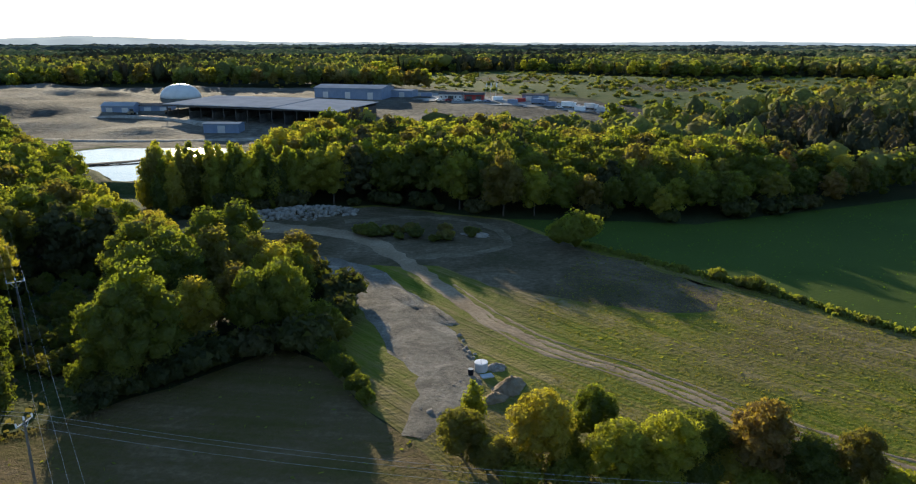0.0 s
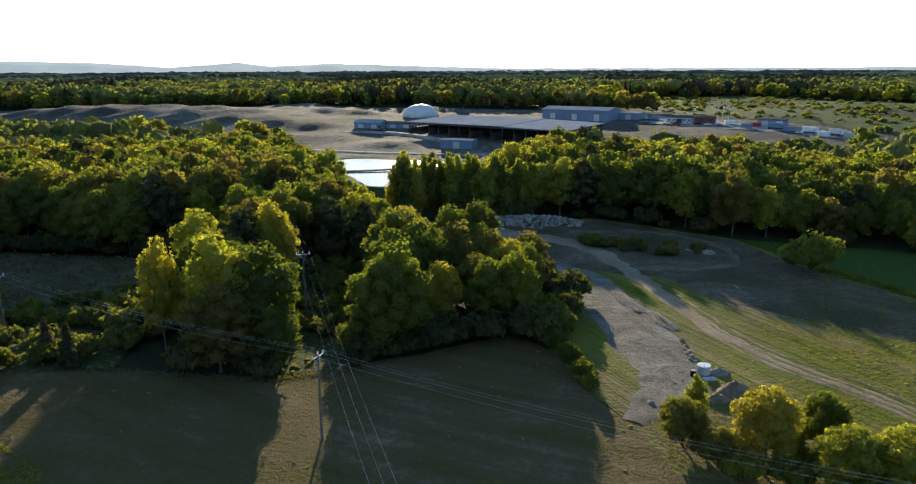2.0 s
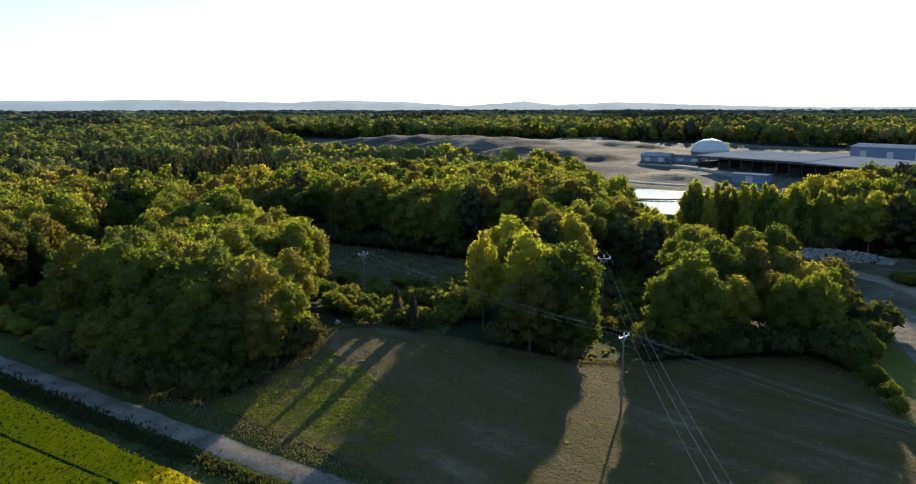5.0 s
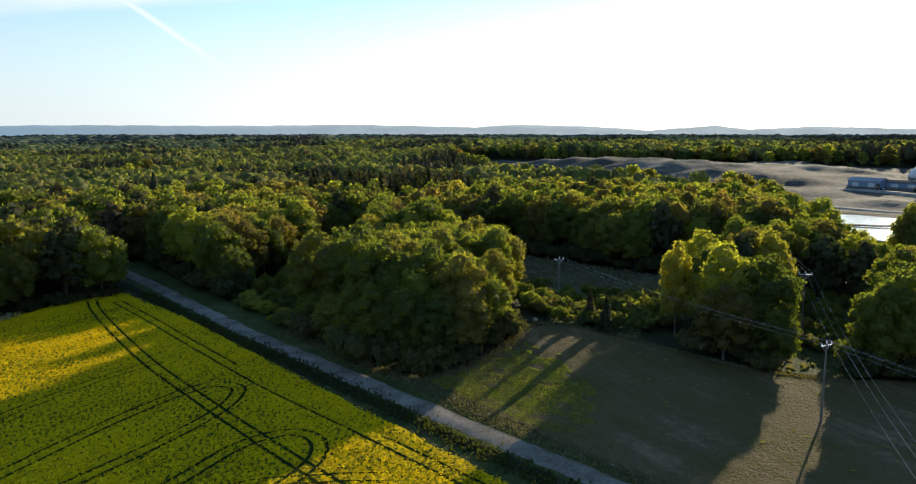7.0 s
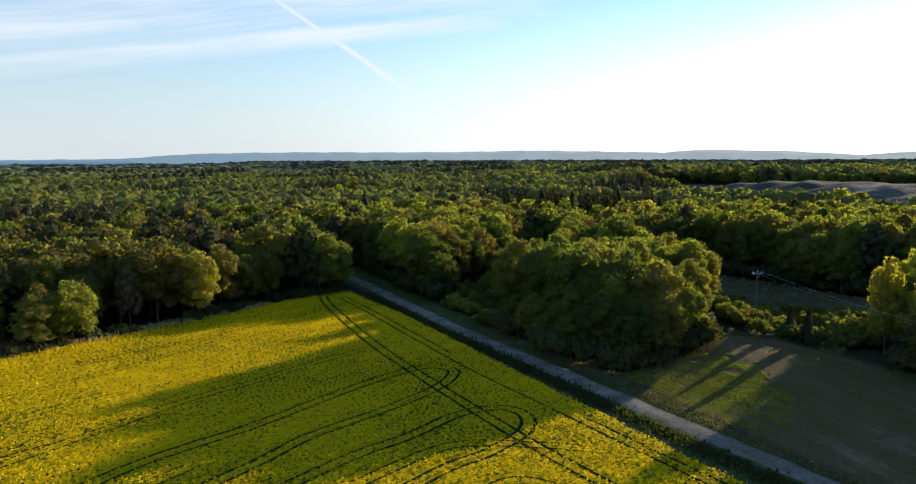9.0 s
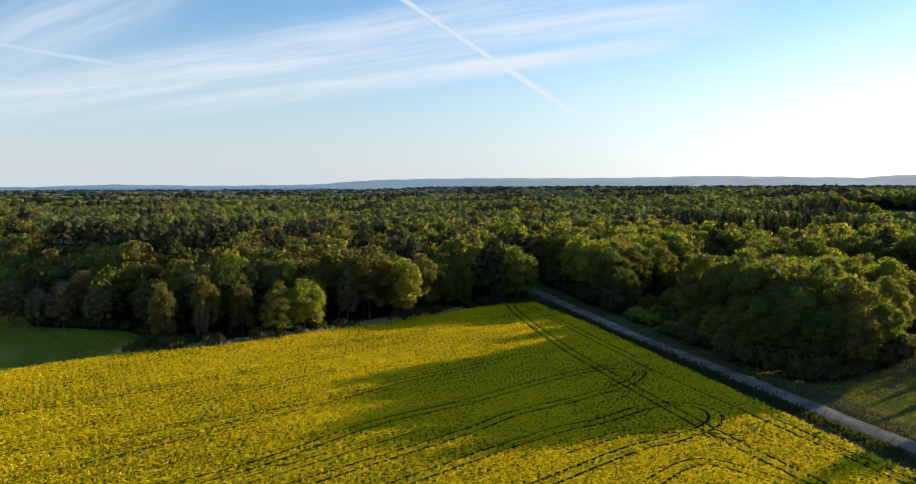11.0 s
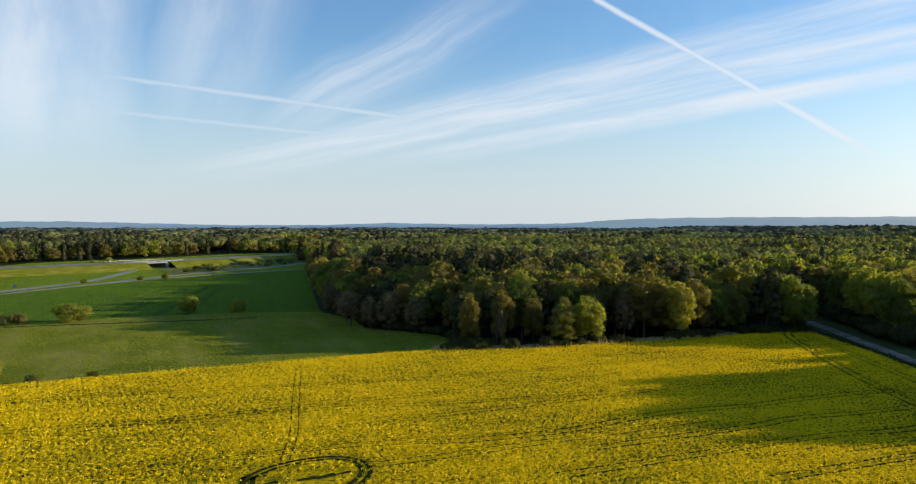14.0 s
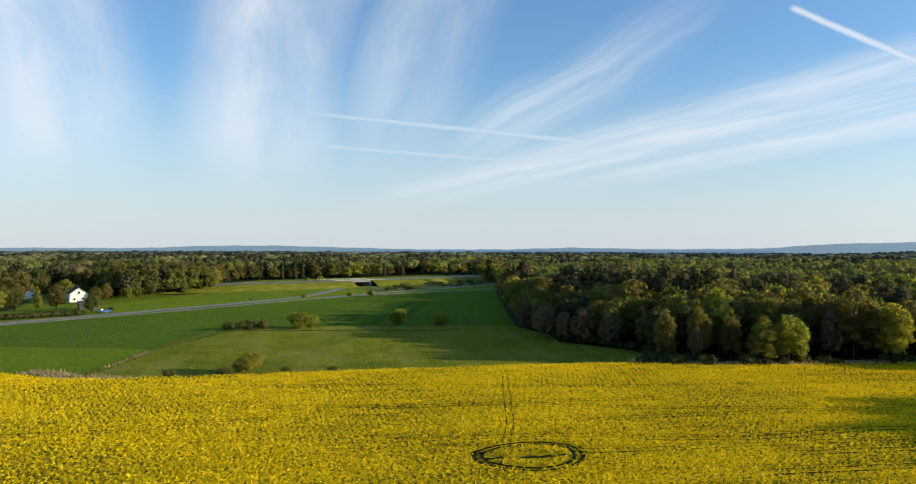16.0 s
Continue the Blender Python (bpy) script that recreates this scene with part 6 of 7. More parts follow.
for x, y, r in ((0.2, 108.2, 0.75), (0.9, 106.2, 0.6), (1.4, 103.5, 0.55), (1.0, 102.6, 0.6), (1.8, 101.6, 0.65), (2.6, 101.0, 0.5), (1.6, 100.4, 0.55), (2.4, 99.8, 0.4), (0.6, 104.6, 0.4), (-3.6, 83.2, 0.75), (-2.2, 82.6, 0.8), (-1.2, 82.0, 0.55), (-4.8, 84.0, 0.4), (7.2, 88.6, 0.5), (7.9, 89.2, 0.4), (6.9, 89.6, 0.35), (0.3, 92.0, 0.5), (-0.5, 90.6, 0.45), (0.4, 86.5, 0.4), (5.2, 95.0, 0.3), (3.2, 92.3, 0.35), (4.6, 93.4, 0.3)):
    stone(x, y, r * 0.75, group="boulders along the gravel road")
for i in range(16):
    f = i / 15
    x, y = -86 + 60 * f + rng.uniform(-1, 1), 25.2 + 5.4 * f + rng.uniform(-0.7, 0.7)
    stone(x, y, rng.uniform(0.14, 0.3), group="field stones along the verge")
stone(-91.6, 55.5, 0.7, group="")

pile = thing("rubble_pile", (-44, 193.5, 0), 0, "long heap of pale broken rubble stones", "rubble pile")


def heap_height(x, y):
    u = (x + 44) / 15.5
    w = (y - 193.5 - 2.5 * math.sin(u * 2.2)) / (6.4 - 1.6 * abs(u))
    return max(0.0, 1.9 * (1 - u * u * 0.8) * (1 - w * w))


for i in range(290):
    for _ in range(30):
        x, y = rng.uniform(-59, -28), rng.uniform(184, 203)
        h = heap_height(x, y)
        if h > 0.15 or rng.random() < 0.02:
            break
    o = stone(x + 44, y - 193.5, rng.uniform(0.35, 0.95), pile, max(0, h - 0.35))
g = np.random.default_rng(77)
rv, rf = [], []
for i in range(700):
    x, y = g.uniform(-59, -28), g.uniform(184, 203)
    h = heap_height(x, y)
    if h <= 0.1:
        continue
    r = g.uniform(0.3, 0.7)
    v = ICO1[0] * np.array([1, 0.8, 0.65]) * (1 + 0.18 * g.normal(size=(len(ICO1[0]), 1))) * r
    rf.append(ICO1[1] + len(ICO1[0]) * len(rv))
    rv.append(v + np.array([x + 44, y - 193.5, h * 0.72]))
o = new("rubble", mesh_of("rubble", np.concatenate(rv), np.concatenate(rf), M["rubble"]))
o.parent = pile
tagged(o, kind="stuff")


def heap(x, y, rx, ry, h, turn, mat, label):
    n, m = 28, 10
    g = np.random.default_rng(int(abs(x * 7 + y)))
    v = [(0, 0, h)]
    for j in range(1, m + 1):
        for i in range(n):
            a, q = i * math.tau / n, j / m
            k = 1 + 0.12 * math.sin(3 * a + x) + 0.08 * g.normal()
            z = h * (1 - q ** 1.3) * (1 + 0.12 * g.normal()) if j < m else -0.1
            v.append((rx * q * k * math.cos(a), ry * q * k * math.sin(a), max(z, -0.1)))
    f = [(0, 1 + i, 1 + (i + 1) % n) for i in range(n)]
    f += [(1 + (j - 1) * n + i, 1 + j * n + i, 1 + j * n + (i + 1) % n, 1 + (j - 1) * n + (i + 1) % n) for j in range(1, m) for i in range(n)]
    ob = new("mound", mesh_of("mound", v, f, M[mat], True))
    ob.matrix_basis = pose(x, y, float(land(x, y)), 0, 0, turn)
    return tagged(ob, label, "mound")


heap(7.2, 90.2, 3.4, 2.0, 1.5, 60, "dirt", "heap of brown excavated earth with stones")
heap(4.8, 86.8, 2.6, 1.4, 0.9, 40, "dirt", "heap of brown excavated earth")
heap(5.6, 96.4, 1.8, 1.3, 0.8, 10, "gravel", "small heap of grey gravel")
heap(-10.5, 127, 12, 2.2, 0.55, 118, "haul_gravel", "long low bank of grey gravel on the haul road")
heap(-3.6, 117.5, 7, 2.2, 0.5, 118, "haul_gravel", "long low bank of grey gravel on the haul road")
heap(4.5, 171.5, 4.0, 2.2, 0.9, -20, "gravel", "pale heap of gravel beside the track")
heap(-62, 176, 6, 3, 1.0, 20, "gravel", "pale heap of gravel beside the track")


def lathe(profile, sides=20):
    bm = bmesh.new()
    rings = [[bm.verts.new((r * math.cos(k * math.tau / sides), r * math.sin(k * math.tau / sides), z)) for k in range(sides)] for r, z in profile]
    for a, b in zip(rings, rings[1:]):
        for k in range(sides):
            bm.faces.new((a[k], a[(k + 1) % sides], b[(k + 1) % sides], b[k]))
    bm.faces.new(rings[0][::-1])
    bm.faces.new(rings[-1])
    return bm


ring = thing("well_ring", (3.4, 95.6, 0), 0, "pale concrete well ring with a lid on gravel", "well ring")
part("ring", lathe([(0.95, 0), (0.95, 1.2), (0.9, 1.24)], 24), M["concrete"], ring)
part("lid", lathe([(1.0, 1.25), (1.0, 1.36), (0.94, 1.4)], 24), M["white"], ring, "white concrete lid")
part("joint", box(-0.02, 0.02, -0.85, 0.85, 1.405, 1.42), M["dark"], ring, "dark joint across the lid")
barrel = thing("barrel", (1.9, 94.0, 0), 0, "black plastic barrel with a pale lid on gravel", "barrel")
part("body", lathe([(0.36, 0), (0.4, 0.3), (0.4, 0.75), (0.36, 1.0)], 16), M["black"], barrel)
part("lid", lathe([(0.38, 1.0), (0.38, 1.06)], 16), M["concrete"], barrel, "pale lid")
slab = thing("concrete_slab", (4.2, 93.6, 0), 20, "grey concrete slab lying beside the well ring", "slab")
part("slab", box(-0.9, 0.9, -0.6, 0.6, 0.02, 0.22, 0.03), M["concrete"], slab)

# ---- power lines ----
def utility_pole(x, y, h, turn, arm):
    foot = float(land(x, y))
    h -= foot
    p = thing("utility_pole", (x, y, foot), turn, "weathered wooden power pole with steel crossarm", "utility pole", "power poles")
    part("pole", tube([(0, 0, -0.2), (0, 0, h * 0.5), (0, 0, h + 0.15)], [0.17, 0.14, 0.11], 10), M["wood_pole"], p)
    part("crossarm", box(-arm / 2, arm / 2, -0.05, 0.05, h - 0.17, h - 0.06, 0.012), M["steel"], p, "galvanised steel crossarm")
    for s in (-1, 1):
        part("brace", tube([(0, 0.09, h - 1.1), (s * arm * 0.3, 0.09, h - 0.2)], [0.03, 0.03], 5), M["steel"], p)
    for s in (-0.46, 0.0, 0.46):
        bm = lathe([(0.05, 0), (0.1, 0.06), (0.06, 0.12), (0.11, 0.18), (0.06, 0.24), (0.1, 0.30), (0.04, 0.38)], 10)
        bmesh.ops.translate(bm, verts=bm.verts, vec=(s * arm, 0, h - 0.06 if s else h + 0.15))
        part("insulator", bm, M["porcelain"], p, "pale ribbed insulator")
    return p


def span(a, b, turn_a, turn_b, arm, sag, name):
    line = thing("power_line", (0, 0, 0), 0, name, "power line", "overhead wires")
    for s in (-0.46, 0.0, 0.46):
        ends = []
        for (x, y, h), turn in ((a, turn_a), (b, turn_b)):
            c, si = math.cos(radians(turn)), math.sin(radians(turn))
            ends.append(Vector((x + s * arm * c, y + s * arm * si, h + 0.32 + (0.2 if s == 0 else 0))))
        pts = [ends[0].lerp(ends[1], t / 24) - Vector((0, 0, sag * 4 * (t / 24) * (1 - t / 24))) for t in range(25)]
        part("wire", tube(pts, [0.0095] * 25, 3), M["wire"], line)


P1, P2, P3 = (-41.3, 61.4, 11.1), (-63.1, 97.3, 13.0), (-100.2, 70.1, 13.4)
P4, P5, P6, P7 = (32, 50, 10.5), (-12, 22.5, 11), (-124, 188, 11), (-165, 80, 13)
utility_pole(*P1, 82, 2.3)
utility_pole(*P2, 34, 2.4)
utility_pole(*P3, 82, 2.3)
utility_pole(*P4, 82, 2.3)
utility_pole(*P5, 34, 2.4)
utility_pole(*P6, 34, 2.4)
span(P3, P1, 82, 82, 2.3, 1.0, "three bare wires between the wooden poles")
span(P1, P4, 82, 82, 2.3, 1.4, "three bare wires between the wooden poles")
span(P2, P5, 34, 34, 2.4, 2.0, "three bare wires crossing the meadow")
span(P6, P2, 34, 34, 2.4, 1.6, "three bare wires along the cleared strip")

# ---- quarry works ----
def at_land(x, y, off=0.0):
    return (x, y, float(land(x, y)) + 0.6 + off)


hall = thing("storage_hall", (-156, 390, float(land(-120, 385)) - 0.4), -20.9, "vast open-fronted storage hall with a low grey metal roof", "hall")
HL, HD, HH = 104.0, 42.0, 8.0
def roof_panel(x0, x1, zl, zr):
    bm = bmesh.new()
    n = 1
    for i in range(n):
        a, b = x0 + (x1 - x0) * i / n, x0 + (x1 - x0) * (i + 1) / n
        za, zb = zl + (zr - zl) * i / n, zl + (zr - zl) * (i + 1) / n
        v = [bm.verts.new(q) for q in ((a, -1.2, za), (b - 0.12, -1.2, zb), (b - 0.12, HD + 1, zb + 1.6), (a, HD + 1, za + 1.6))]
        w = [bm.verts.new(q.co + Vector((0, 0, -0.3))) for q in v]
        bm.faces.new(v)
        bm.faces.new(w[::-1])
        for j in range(4):
            bm.faces.new((v[j], w[j], w[(j + 1) % 4], v[(j + 1) % 4]))
    return bm
for i in range(10):
    part("roof_panel", roof_panel(-1.5 + 6.85 * i, 5.35 + 6.85 * i, HH + 0.03 * i, HH + 0.03 * i + 0.03), M["roof"], hall)
for i in range(6):
    part("roof_panel", roof_panel(67.4 + 6.27 * i, 73.67 + 6.27 * i, HH + 0.1 - 0.12 * i, HH - 0.02 - 0.12 * i), M["roof"], hall)
# walls and posts carry the shade under the roof as dark colour
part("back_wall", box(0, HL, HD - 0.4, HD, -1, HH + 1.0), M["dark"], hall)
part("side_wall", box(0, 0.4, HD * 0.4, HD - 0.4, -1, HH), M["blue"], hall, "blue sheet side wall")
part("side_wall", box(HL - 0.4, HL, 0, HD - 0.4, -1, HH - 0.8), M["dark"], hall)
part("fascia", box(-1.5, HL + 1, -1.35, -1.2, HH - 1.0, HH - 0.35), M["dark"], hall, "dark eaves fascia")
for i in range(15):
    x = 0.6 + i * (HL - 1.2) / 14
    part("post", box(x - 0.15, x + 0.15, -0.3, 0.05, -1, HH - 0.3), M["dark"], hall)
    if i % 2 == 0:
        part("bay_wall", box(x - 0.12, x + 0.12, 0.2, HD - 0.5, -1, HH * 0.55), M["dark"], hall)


def gable_building(name, x, y, turn, L, D, H, rise, wall, roof, label, category, doors=2, windows=0, z=None, group=""):
    b = thing(name, (x, y, float(land(x, y)) + 0.5 if z is None else z), turn, label, category, group)
    part("wall", box(0, L, 0, D, -0.8, H), M[wall], b)
    bm = bmesh.new()
    o, t = 0.5, 0.22
    prof = [(-o, H - 0.05), (D / 2, H + rise), (D + o, H - 0.05), (D + o, H + t - 0.05), (D / 2, H + rise + t), (-o, H + t - 0.05)]
    v0, v1 = [bm.verts.new((-o, a, c)) for a, c in prof], [bm.verts.new((L + o, a, c)) for a, c in prof]
    for i in range(6):
        j = (i + 1) % 6
        bm.faces.new((v0[i], v1[i], v1[j], v0[j]))
    bm.faces.new(v0[::-1]), bm.faces.new(v1)
    part("roof", bm, M[roof], b)
    for x0 in (0, L - 0.2):
        bm = bmesh.new()
        v = [bm.verts.new(q) for q in ((x0, 0, H), (x0 + 0.2, 0, H), (x0 + 0.2, D, H), (x0, D, H), (x0, D / 2, H + rise), (x0 + 0.2, D / 2, H + rise))]
        for q in ((0, 1, 5, 4), (3, 4, 5, 2), (0, 4, 3), (1, 2, 5), (0, 3, 2, 1)):
            bm.faces.new([v[k] for k in q])
        part("gable", bm, M[wall], b)
    for i in range(doors):
        c = L * (i + 0.5) / doors
        part("gate", box(c - 1.8, c + 1.8, -0.06, 0.0, -0.4, min(H - 0.8, 4.0)), M["steel" if wall == "blue" else "dark"], b, "pale roller gate")
    for i in range(windows):
        c = L * (i + 0.5) / windows
        w = part("window", box(c - 0.65, c + 0.65, -0.05, 0.0, 1.0, 2.3), M["white"], b, "white-framed window")
        o2 = part("pane", box(c - 0.55, c + 0.55, -0.07, -0.052, 1.1, 2.2), M["glass"], w)
    return b


gable_building("blue_hall", -92, 470, -16, 46, 22, 6.4, 1.6, "blue", "roof", "large blue sheet-clad hall with pale ribbed roof", "hall", 3)
gable_building("blue_annex", -43, 474, -16, 14, 12, 4.2, 0.5, "blue", "roof", "small blue annex building beside the hall", "building", 1)
gable_building("blue_shed", -196, 400, -4, 18, 10, 4.0, 1.8, "blue", "roof", "blue sheet shed with grey pitched roof", "shed", 2)
gable_building("blue_shed", -177, 405, 4, 17, 9, 3.4, 1.0, "blue", "tiles", "long low blue sheet shed", "shed", 2)
gable_building("blue_store", -120, 341, -3, 17, 8, 4.4, 0.4, "blue", "roof", "blue open store building with a pale grey roof", "building", 1)
gable_building("office", -12, 462, -8, 15, 8, 3.2, 1.0, "concrete", "tiles", "low grey office building with dark roof", "building", 1, 5)
gable_building("red_shed", 4, 459, -8, 12, 7, 3.2, 0.9, "red", "tiles", "small red shed with dark roof", "shed", 2)
gable_building("blue_workshop", 40, 455, -10, 16, 8, 3.6, 0.6, "blue", "tiles", "blue workshop at the yard", "building", 2)

dome = thing("dome_tent", (-178, 470, float(land(-178, 470)) - 1.2), 0, "white membrane storage dome with a ring wall", "dome")
part("ring_wall", lathe([(13.0, -0.8), (13.0, 1.4), (12.7, 1.5)], 40), M["concrete"], dome)
part("membrane", lathe([(12.7, 1.5), (12.3, 3.6), (11.2, 5.8), (9.4, 7.7), (6.9, 9.2), (3.8, 10.1), (0.1, 10.4)], 40), M["membrane"], dome, "taut white membrane", True)
part("cap", lathe([(0.8, 10.35), (0.8, 10.7), (0.3, 10.8)], 12), M["steel"], dome)


def lorry(x, y, turn, cab, body, L, label):
    b = thing("lorry", at_land(x, y, -0.1), turn, label, "lorry", "vehicles in the yard")
    part("chassis", box(0, L + 2.2, 0.2, 2.3, 0.5, 1.0), M["dark"], b)
    part("cargo_box", box(0, L, 0, 2.5, 1.0, 3.6, 0.05), M[body], b)
    c = part("cab", box(L + 0.2, L + 2.2, 0.05, 2.45, 0.6, 3.1, 0.12), M[cab], b)
    part("windscreen", box(L + 2.2, L + 2.24, 0.3, 2.2, 1.9, 2.8), M["glass"], c)
    for wx in (0.9, L - 1.0, L + 1.2):
        for wy in (0.02, 2.2):
            bm = lathe([(0.3, 0), (0.48, 0.03), (0.48, 0.25), (0.3, 0.28)], 14)
            bmesh.ops.rotate(bm, verts=bm.verts, cent=(0, 0, 0), matrix=Matrix.Rotation(radians(-90), 3, "X"))
            bmesh.ops.translate(bm, verts=bm.verts, vec=(wx, wy, 0.48))
            part("wheel", bm, M["tyre"], b)
    return b


def crate(x, y, turn, L, mat, label):
    b = thing("skip_container", at_land(x, y, -0.1), turn, label, "container", "containers in the yard")
    part("body", box(0, L, 0, 2.4, 0.1, 2.5, 0.04), M[mat], b)
    for i in range(int(L / 1.2)):
        part("rib", box(0.5 + i * 1.2, 0.62 + i * 1.2, -0.06, 0.0, 0.15, 2.4), M[mat], b)
    return b


def car(x, y, z, turn, paint, label, group=""):
    b = thing("car", (x, y, z), turn, label, "car", group)
    bm = bmesh.new()
    prof = [(0, 0.35), (0, 0.8), (0.9, 0.95), (1.5, 1.42), (3.0, 1.45), (3.8, 0.98), (4.3, 0.85), (4.35, 0.35)]
    l, r = [bm.verts.new((a, 0, c)) for a, c in prof], [bm.verts.new((a, 1.75, c)) for a, c in prof]
    for i in range(8):
        bm.faces.new((l[i], l[(i + 1) % 8], r[(i + 1) % 8], r[i]))
    bm.faces.new(l[::-1]), bm.faces.new(r)
    part("body", bm, M[paint], b)
    part("window", box(1.5, 3.1, -0.02, 0.0, 1.0, 1.36), M["glass"], b)
    part("window", box(1.5, 3.1, 1.75, 1.77, 1.0, 1.36), M["glass"], b)
    for wx in (0.8, 3.5):
        for wy in (-0.02, 1.57):
            bm = lathe([(0.2, 0), (0.32, 0.02), (0.32, 0.18), (0.2, 0.2)], 14)
            bmesh.ops.rotate(bm, verts=bm.verts, cent=(0, 0, 0), matrix=Matrix.Rotation(radians(-90), 3, "X"))
            bmesh.ops.translate(bm, verts=bm.verts, vec=(wx, wy, 0.32))
            part("wheel", bm, M["tyre"], b)
    return b


slope_patch("works_yard", [(-40, 490), (-20, 450), (30, 432), (70, 402), (92, 408), (90, 428), (40, 455), (10, 480), (-20, 505)], 0.75, M["asphalt"], 6, None, "grey asphalt works yard")
lorry(60, 424, -25, "white", "white", 6.5, "white box lorry parked in the yard")
lorry(72, 417, -30, "white", "steel", 6.0, "white lorry with a grey box in the yard")
lorry(44, 438, -20, "blue", "blue", 6.0, "blue lorry parked in the yard")
for x, y, a, L, c, t in ((30, 442, -15, 6, "blue", "blue steel skip container in the yard"), (52, 432, -30, 6, "blue", "blue steel skip container in the yard"), (36, 447, 20, 6, "red", "red steel container in the yard"), (66, 414, -35, 6, "white", "white site container in the yard"), (-24, 476, 0, 7, "blue", "blue steel skip container in the yard"), (78, 410, -35, 6, "concrete", "grey steel container in the yard"), (22, 456, 10, 6, "white", "white site container in the yard")):
    crate(x, y, a, L, c, t)
for i, (x, y, a, c) in enumerate(((-14, 452, 10, "white"), (-8, 451, 10, "red"), (-2, 450, 10, "steel"), (4, 449, 10, "black"), (10, 447, 8, "white"), (16, 445, 8, "blue"), (56, 420, -30, "white"), (82, 415, -30, "steel"), (86, 421, -30, "white"))):
    car(x, y, at_land(x, y, 0.15)[2], a, c, {"white": "white", "red": "red", "steel": "silver-grey", "black": "black", "blue": "blue"}[c] + " car parked in the works yard", "vehicles in the yard")
for x, y in ((18, 472), (21, 472), (24.5, 472)):
    f = thing("flagpole", at_land(x, y), 0, "tall white flagpole with a limp flag", "flagpole", "flagpoles")
    part("pole", tube([(0, 0, 0), (0, 0, 9.5)], [0.09, 0.05], 8), M["white"], f)
    part("flag", box(0.05, 0.75, -0.03, 0.03, 6.6, 9.2), M["white"], f, "white hanging flag")
for x, y, a in ((-157, 396, 30), (-176, 392, 80)):
    b = thing("wheel_loader", at_land(x, y, 0.2), a, "pale wheel loader standing at the hall", "wheel loader", "machines")
    part("body", box(-2.4, 1.2, -0.9, 0.9, 1.0, 2.2, 0.1), M["dirt"], b)
    c = part("cab", box(-0.5, 0.9, -0.7, 0.7, 2.2, 3.4, 0.08), M["dark"], b)
    part("window", box(0.9, 0.93, -0.55, 0.55, 2.4, 3.3), M["glass"], c)
    part("arm", tube([(0.9, 0, 1.8), (2.6, 0, 1.5), (3.4, 0, 0.7)], [0.2, 0.18, 0.15], 6), M["dirt"], b)
    part("bucket", box(3.2, 4.3, -1.3, 1.3, 0.1, 1.1, 0.12), M["steel"], b)
    for wx in (-1.5, 1.4):
        for wy in (-1.25, 0.75):
            bm = lathe([(0.4, 0), (0.75, 0.06), (0.75, 0.44), (0.4, 0.5)], 16)
            bmesh.ops.rotate(bm, verts=bm.verts, cent=(0, 0, 0), matrix=Matrix.Rotation(radians(-90), 3, "X"))
            bmesh.ops.translate(bm, verts=bm.verts, vec=(wx, wy, 0.75))
            part("wheel", bm, M["tyre"], b)
ribbon("haul_track", [(-230, 330), (-170, 322), (-125, 322), (-80, 330), (-50, 350)], 7, 0.9, M["gravel"], 5, 0.6, "pale haul track along the pond bank")
ribbon("haul_track", [(-330, 400), (-260, 385), (-210, 380), (-165, 385), (-120, 360)], 8, 1.6, M["gravel"], 5, 0.8, "pale haul track to the hall", seed=2)
patch("grass_bank", [(-172, 310), (-128, 319), (-80, 312), (-62, 300), (-66, 292), (-96, 308), (-126, 314), (-152, 307)], water_z + 0.25, M["grass"], 0.8, label="green grass bank along the pond", category="grass")

# ---- houses and roads to the south-west ----
def house(x, y, turn, L, D, label):
    h = gable_building("house", x, y, turn, L, D, 4.6, 3.4, "white", "tiles", label, "house", 0, 4, 0.0, "white houses")
    part("chimney", box(L * 0.6, L * 0.6 + 0.7, D / 2 - 0.4, D / 2 + 0.3, 7, 9.2, 0.03), M["tiles"], h)
    part("door", box(L * 0.46, L * 0.46 + 1.0, -0.08, 0, 0, 2.1), M["tiles"], h)
    for c in (L * 0.2, L * 0.8):
        w = part("window", box(c - 0.6, c + 0.6, -0.05, 0.0, 3.0, 4.1), M["white"], h, "white-framed window")
        part("pane", box(c - 0.5, c + 0.5, -0.07, -0.052, 3.1, 4.0), M["glass"], w)
    for s in (0, 1):
        w = part("window", box(L * s - 0.05 + (0.05 if s else 0), L * s + (0.05 if s else 0), D / 2 - 0.6, D / 2 + 0.6, 4.6, 5.9), M["glass"], h, "gable window")
    for c in (D * 0.25, D * 0.75):
        w = part("window", box(L, L + 0.05, c - 0.65, c + 0.65, 1.0, 2.4), M["white"], h, "white-framed window")
        part("pane", box(L + 0.052, L + 0.07, c - 0.55, c + 0.55, 1.1, 2.3), M["glass"], w)
    return h


house(-217, -432, 62, 12, 9, "white rendered house with a dark pitched roof")
house(-222, -484, 66, 12, 9, "white rendered house with a dark pitched roof")
gable_building("garage", -180, -372, 150, 8, 6, 2.6, 1.6, "dark", "tiles", "dark timber garage with a pitched roof", "garage", 1, 0, 0.0)
for i in range(26):
    f = i / 25
    plant("bush%d" % (i % 2), -112 - 50 * f, -360 + 13 * f, rng.uniform(2.4, 3.0), "garden hedge by the road", "shrub", 1.2)
plant("thicket_green", -176, -358, 9, "garden trees", wide=0.8)
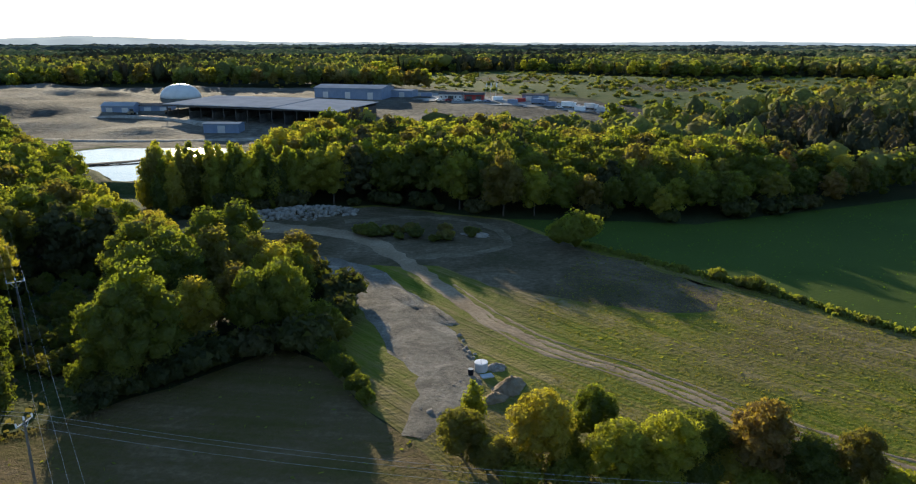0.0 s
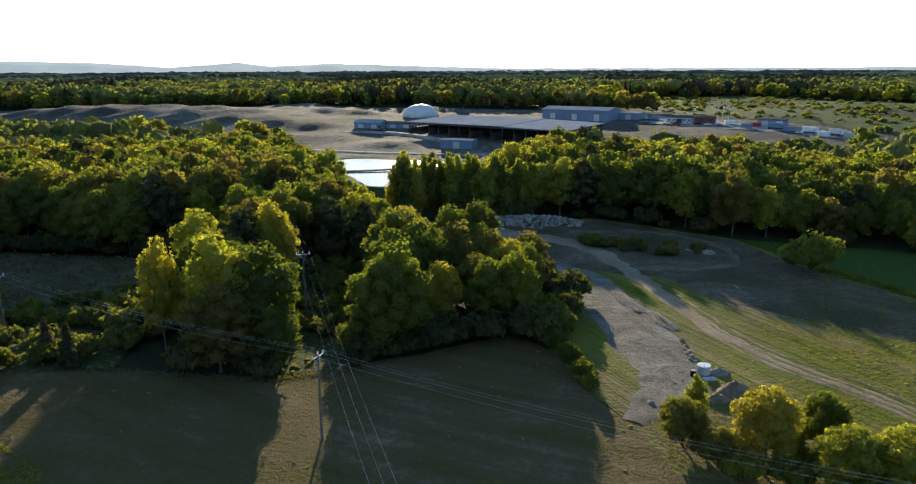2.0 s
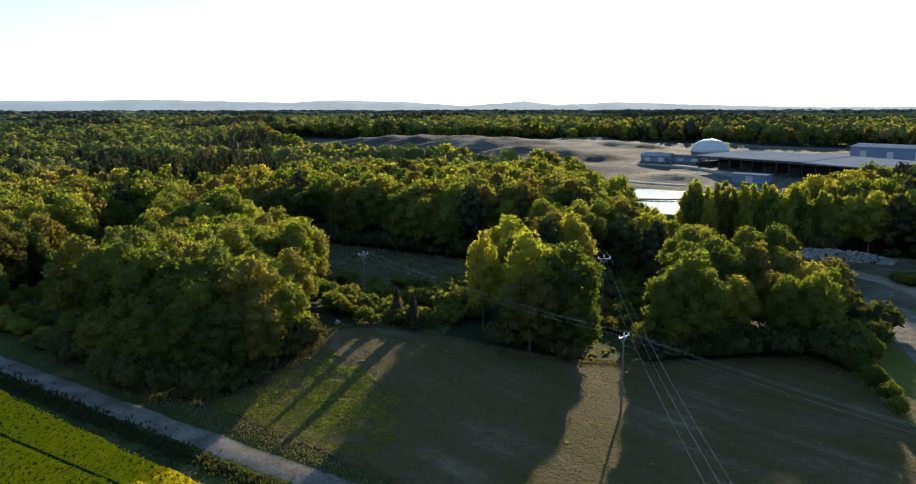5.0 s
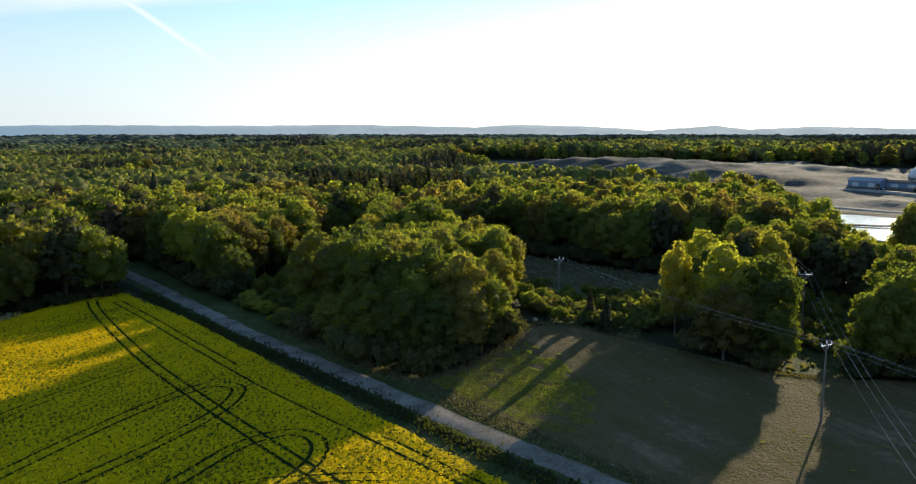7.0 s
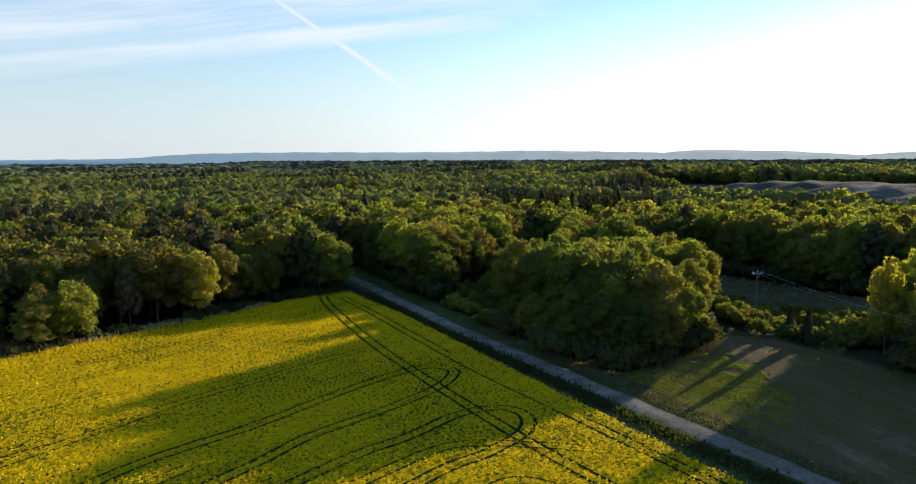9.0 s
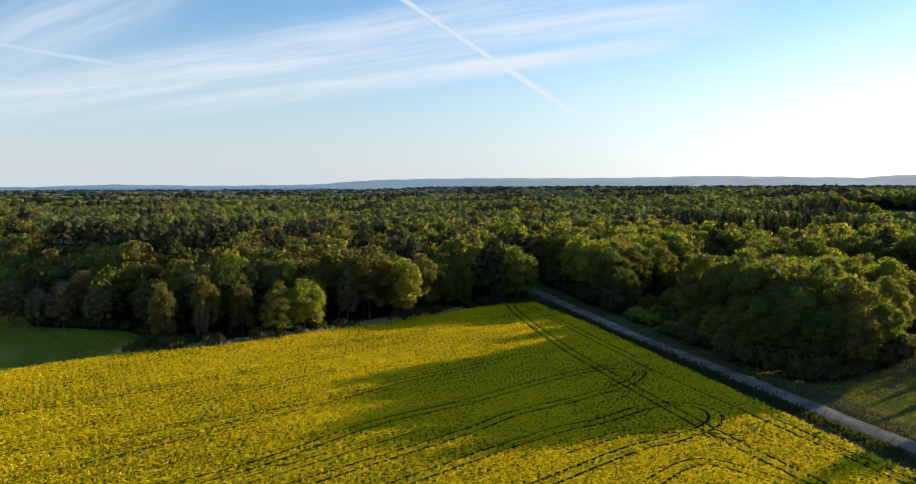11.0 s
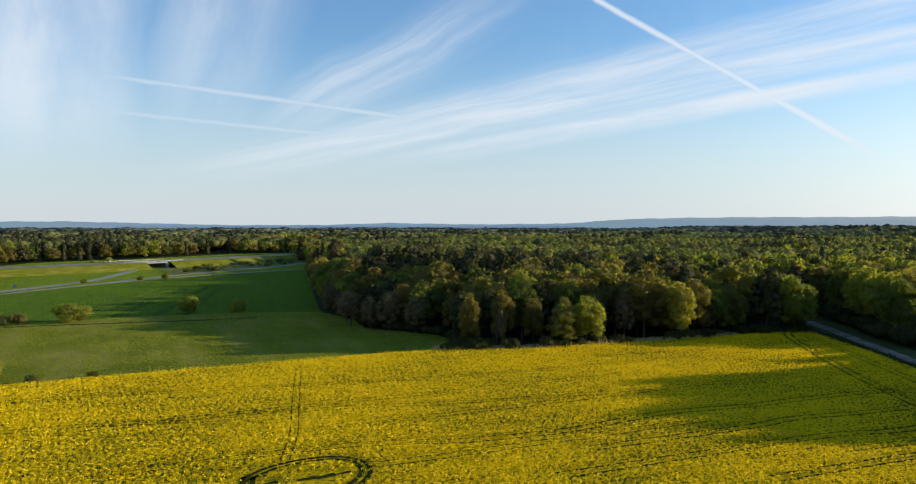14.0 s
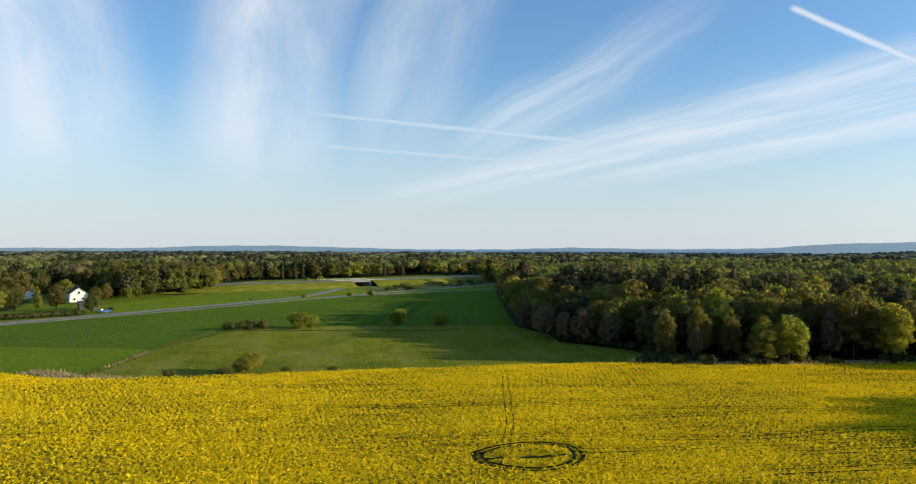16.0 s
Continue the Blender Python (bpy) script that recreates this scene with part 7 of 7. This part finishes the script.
for x, y, k, h in ((-171, -376, "oak_b0", 13), (-178, -400, "aspen0", 11), (-177, -420, "oak_b1", 14), (-166, -399, "beech_b1", 9), (-183, -424, "oak_b0", 12), (-172, -418, "oak_b1", 11), (-196, -448, "fresh_b0", 12), (-232, -418, "oak_b1", 10), (-240, -410, "fresh_b1", 8), (-165, -405, "beech_b0", 10), (-150, -398, "fresh_b1", 9), (-136, -392, "oak_b0", 11), (-205, -470, "beech_b1", 13), (-120, -388, "beech_b0", 11), (-250, -415, "beech_b1", 9)):
    plant(k, x, y, h, "garden trees", wide=0.9)
for _ in range(160):
    x, y = rng.uniform(-285, -104), rng.uniform(-505, -354)
    if not inside(GARDEN, x, y) or y > -352 - 0.32 * (-108 - x) - 6:
        continue
    clear = all(math.hypot(x - a, y - b) > 4.5 for a, b in TAKEN[-60:])
    for hx, hy in ((-218, -425), (-223, -477), (-182, -369)):
        dx, dy = 57 - hx, -58 - hy
        f = max(0.0, ((x - hx) * dx + (y - hy) * dy) / (dx * dx + dy * dy))
        clear &= math.hypot(x - hx - f * dx, y - hy - f * dy) > (7.0 if f < 0.15 else 5.0)
    if clear:
        plant(rng.choice(("oak_b0", "oak_b1", "fresh_b0", "beech_b0", "beech_b1")), x, y, rng.uniform(7, 12), "garden trees", wide=1.0)
car(-172, -346, 0.25, 165, "car_blue", "blue car standing at the roadside")
car(-176, -356, 0.05, 100, "white", "white car parked in the drive")
car(-187, -361, 0.05, 60, "black", "black car parked in the drive")
sign = thing("road_sign", (-257, -334, 0), 115, "blue road sign on a steel post", "road sign")
part("post", tube([(0, 0, 0), (0, 0, 2.6)], [0.05, 0.05], 8), M["steel"], sign)
part("plate", box(-0.7, 0.7, -0.04, 0.04, 1.5, 2.6, 0.01), M["car_blue"], sign, "plain blue plate")

# motorway on its bank, and the underpass
MOTOR = [(-270, -470), (-340, -433), (-387, -408), (-436, -387), (-503, -366), (-560, -346), (-680, -316), (-820, -290)]
c = curve_points(MOTOR, 6.0)
d = np.gradient(c, axis=0)
d /= np.linalg.norm(d, axis=1)[:, None]
n = np.stack([-d[:, 1], d[:, 0]], 1)
gap = np.hypot(c[:, 0] + 438, c[:, 1] + 388) < 8.5
bv, bf = [], []
for i in range(len(c)):
    rise = float(np.interp(i / len(c), [0, 0.15, 0.7, 0.85, 1], [1.0, 4.6, 4.6, 2.0, 0.3]))
    for w, z in ((-22, -0.3), (-13, rise), (13, rise), (22, -0.3)):
        bv.append((*(c[i] + n[i] * w), z))
    if i and not (gap[i] or gap[i - 1]):
        bf += [(4 * i - 4 + j, 4 * i + j, 4 * i + j + 1, 4 * i - 3 + j) for j in range(3)]
tagged(new("motorway_bank", mesh_of("motorway_bank", bv, bf, M["pasture"], True)), "grassy motorway embankment", "", "", "structure")
for s in (-6.4, 6.4):
    rv = []
    for i in range(len(c)):
        rise = float(np.interp(i / len(c), [0, 0.15, 0.7, 0.85, 1], [1.0, 4.6, 4.6, 2.0, 0.3]))
        for w in (-5, 5):
            rv.append((*(c[i] + n[i] * (s + w)), rise + 0.12))
    rf = [(2 * i - 2, 2 * i, 2 * i + 1, 2 * i - 1) for i in range(1, len(c))]
    tagged(new("motorway", mesh_of("motorway", rv, rf, M["asphalt"])), "grey asphalt motorway carriageway", "", "", "structure")
bridge = thing("motorway_bridge", (-438, -388, 0), math.degrees(math.atan2(21, -49)) , "low concrete motorway bridge over the road", "bridge")
part("deck", box(-10.5, 10.5, -13.2, 13.2, 3.7, 4.66, 0.05), M["asphalt"], bridge)
for s in (-1, 1):
    part("abutment", box(s * 10.5 - 1.2, s * 10.5 + 1.2, -13, 13, -0.2, 3.7, 0.05), M["asphalt"], bridge)
    rail = part("railing", box(-24, 24, s * 13.0 - 0.05, s * 13.0 + 0.05, 5.35, 5.45), M["steel"], bridge)
    for i in range(13):
        part("post", box(-24 + i * 4 - 0.05, -24 + i * 4 + 0.05, s * 13 - 0.06, s * 13 + 0.06, 4.66, 5.35), M["steel"], rail)
for x, y, h in ((-325, -313, 3.5), (-334, -303, 4.2), (-300, -330, 3), (-445, -424, 7), (-455, -430, 7), (-436, -430, 6), (-489, -388, 5), (-412, -404, 6)):
    plant("willow", x, y, h, "bushes beside the roads", "shrub", 0.8)
# shrubs on the heath, the waste land by the motorway and the pond banks
g = np.random.default_rng(41)
pts = np.concatenate([scattered(HEATH, 1500, 42), scattered([(-380, -318), (-470, -300), (-640, -310), (-700, -350), (-600, -345), (-470, -372)], 160, 43), scattered([(-660, 455), (-500, 480), (-340, 530), (-260, 570), (-60, 560), (0, 530), (-100, 545), (-260, 555), (-420, 478)], 60, 44)])
BUSHES = [(x, y, float(land(x, y)) + 0.3, s, s * 1.1, a) for (x, y), s, a in zip(pts, g.uniform(0.28, 0.95, len(pts)) ** 1.6, g.uniform(0, 6.28, len(pts)))]
joined("heath_shrubs", "scrub", BUSHES, "scattered green shrubs on the heath and waste land")

# wheel lines in the young cereal
for i in range(7):
    x0, y0 = -168 - 14 * i + 8, -238 + 16 * i - 4
    for s in (-0.9, 0.9):
        ribbon("wheel_track", [(x0 + s * 0.5, y0 + s * 0.85), (x0 - 60 + s * 0.5, y0 - 29 + s * 0.85), (x0 - 118 + s * 0.5, y0 - 56 + s * 0.85)], 0.6, 0.12, M["tram"], 10, 0.05, "dark wheel track in the young cereal", across=1)
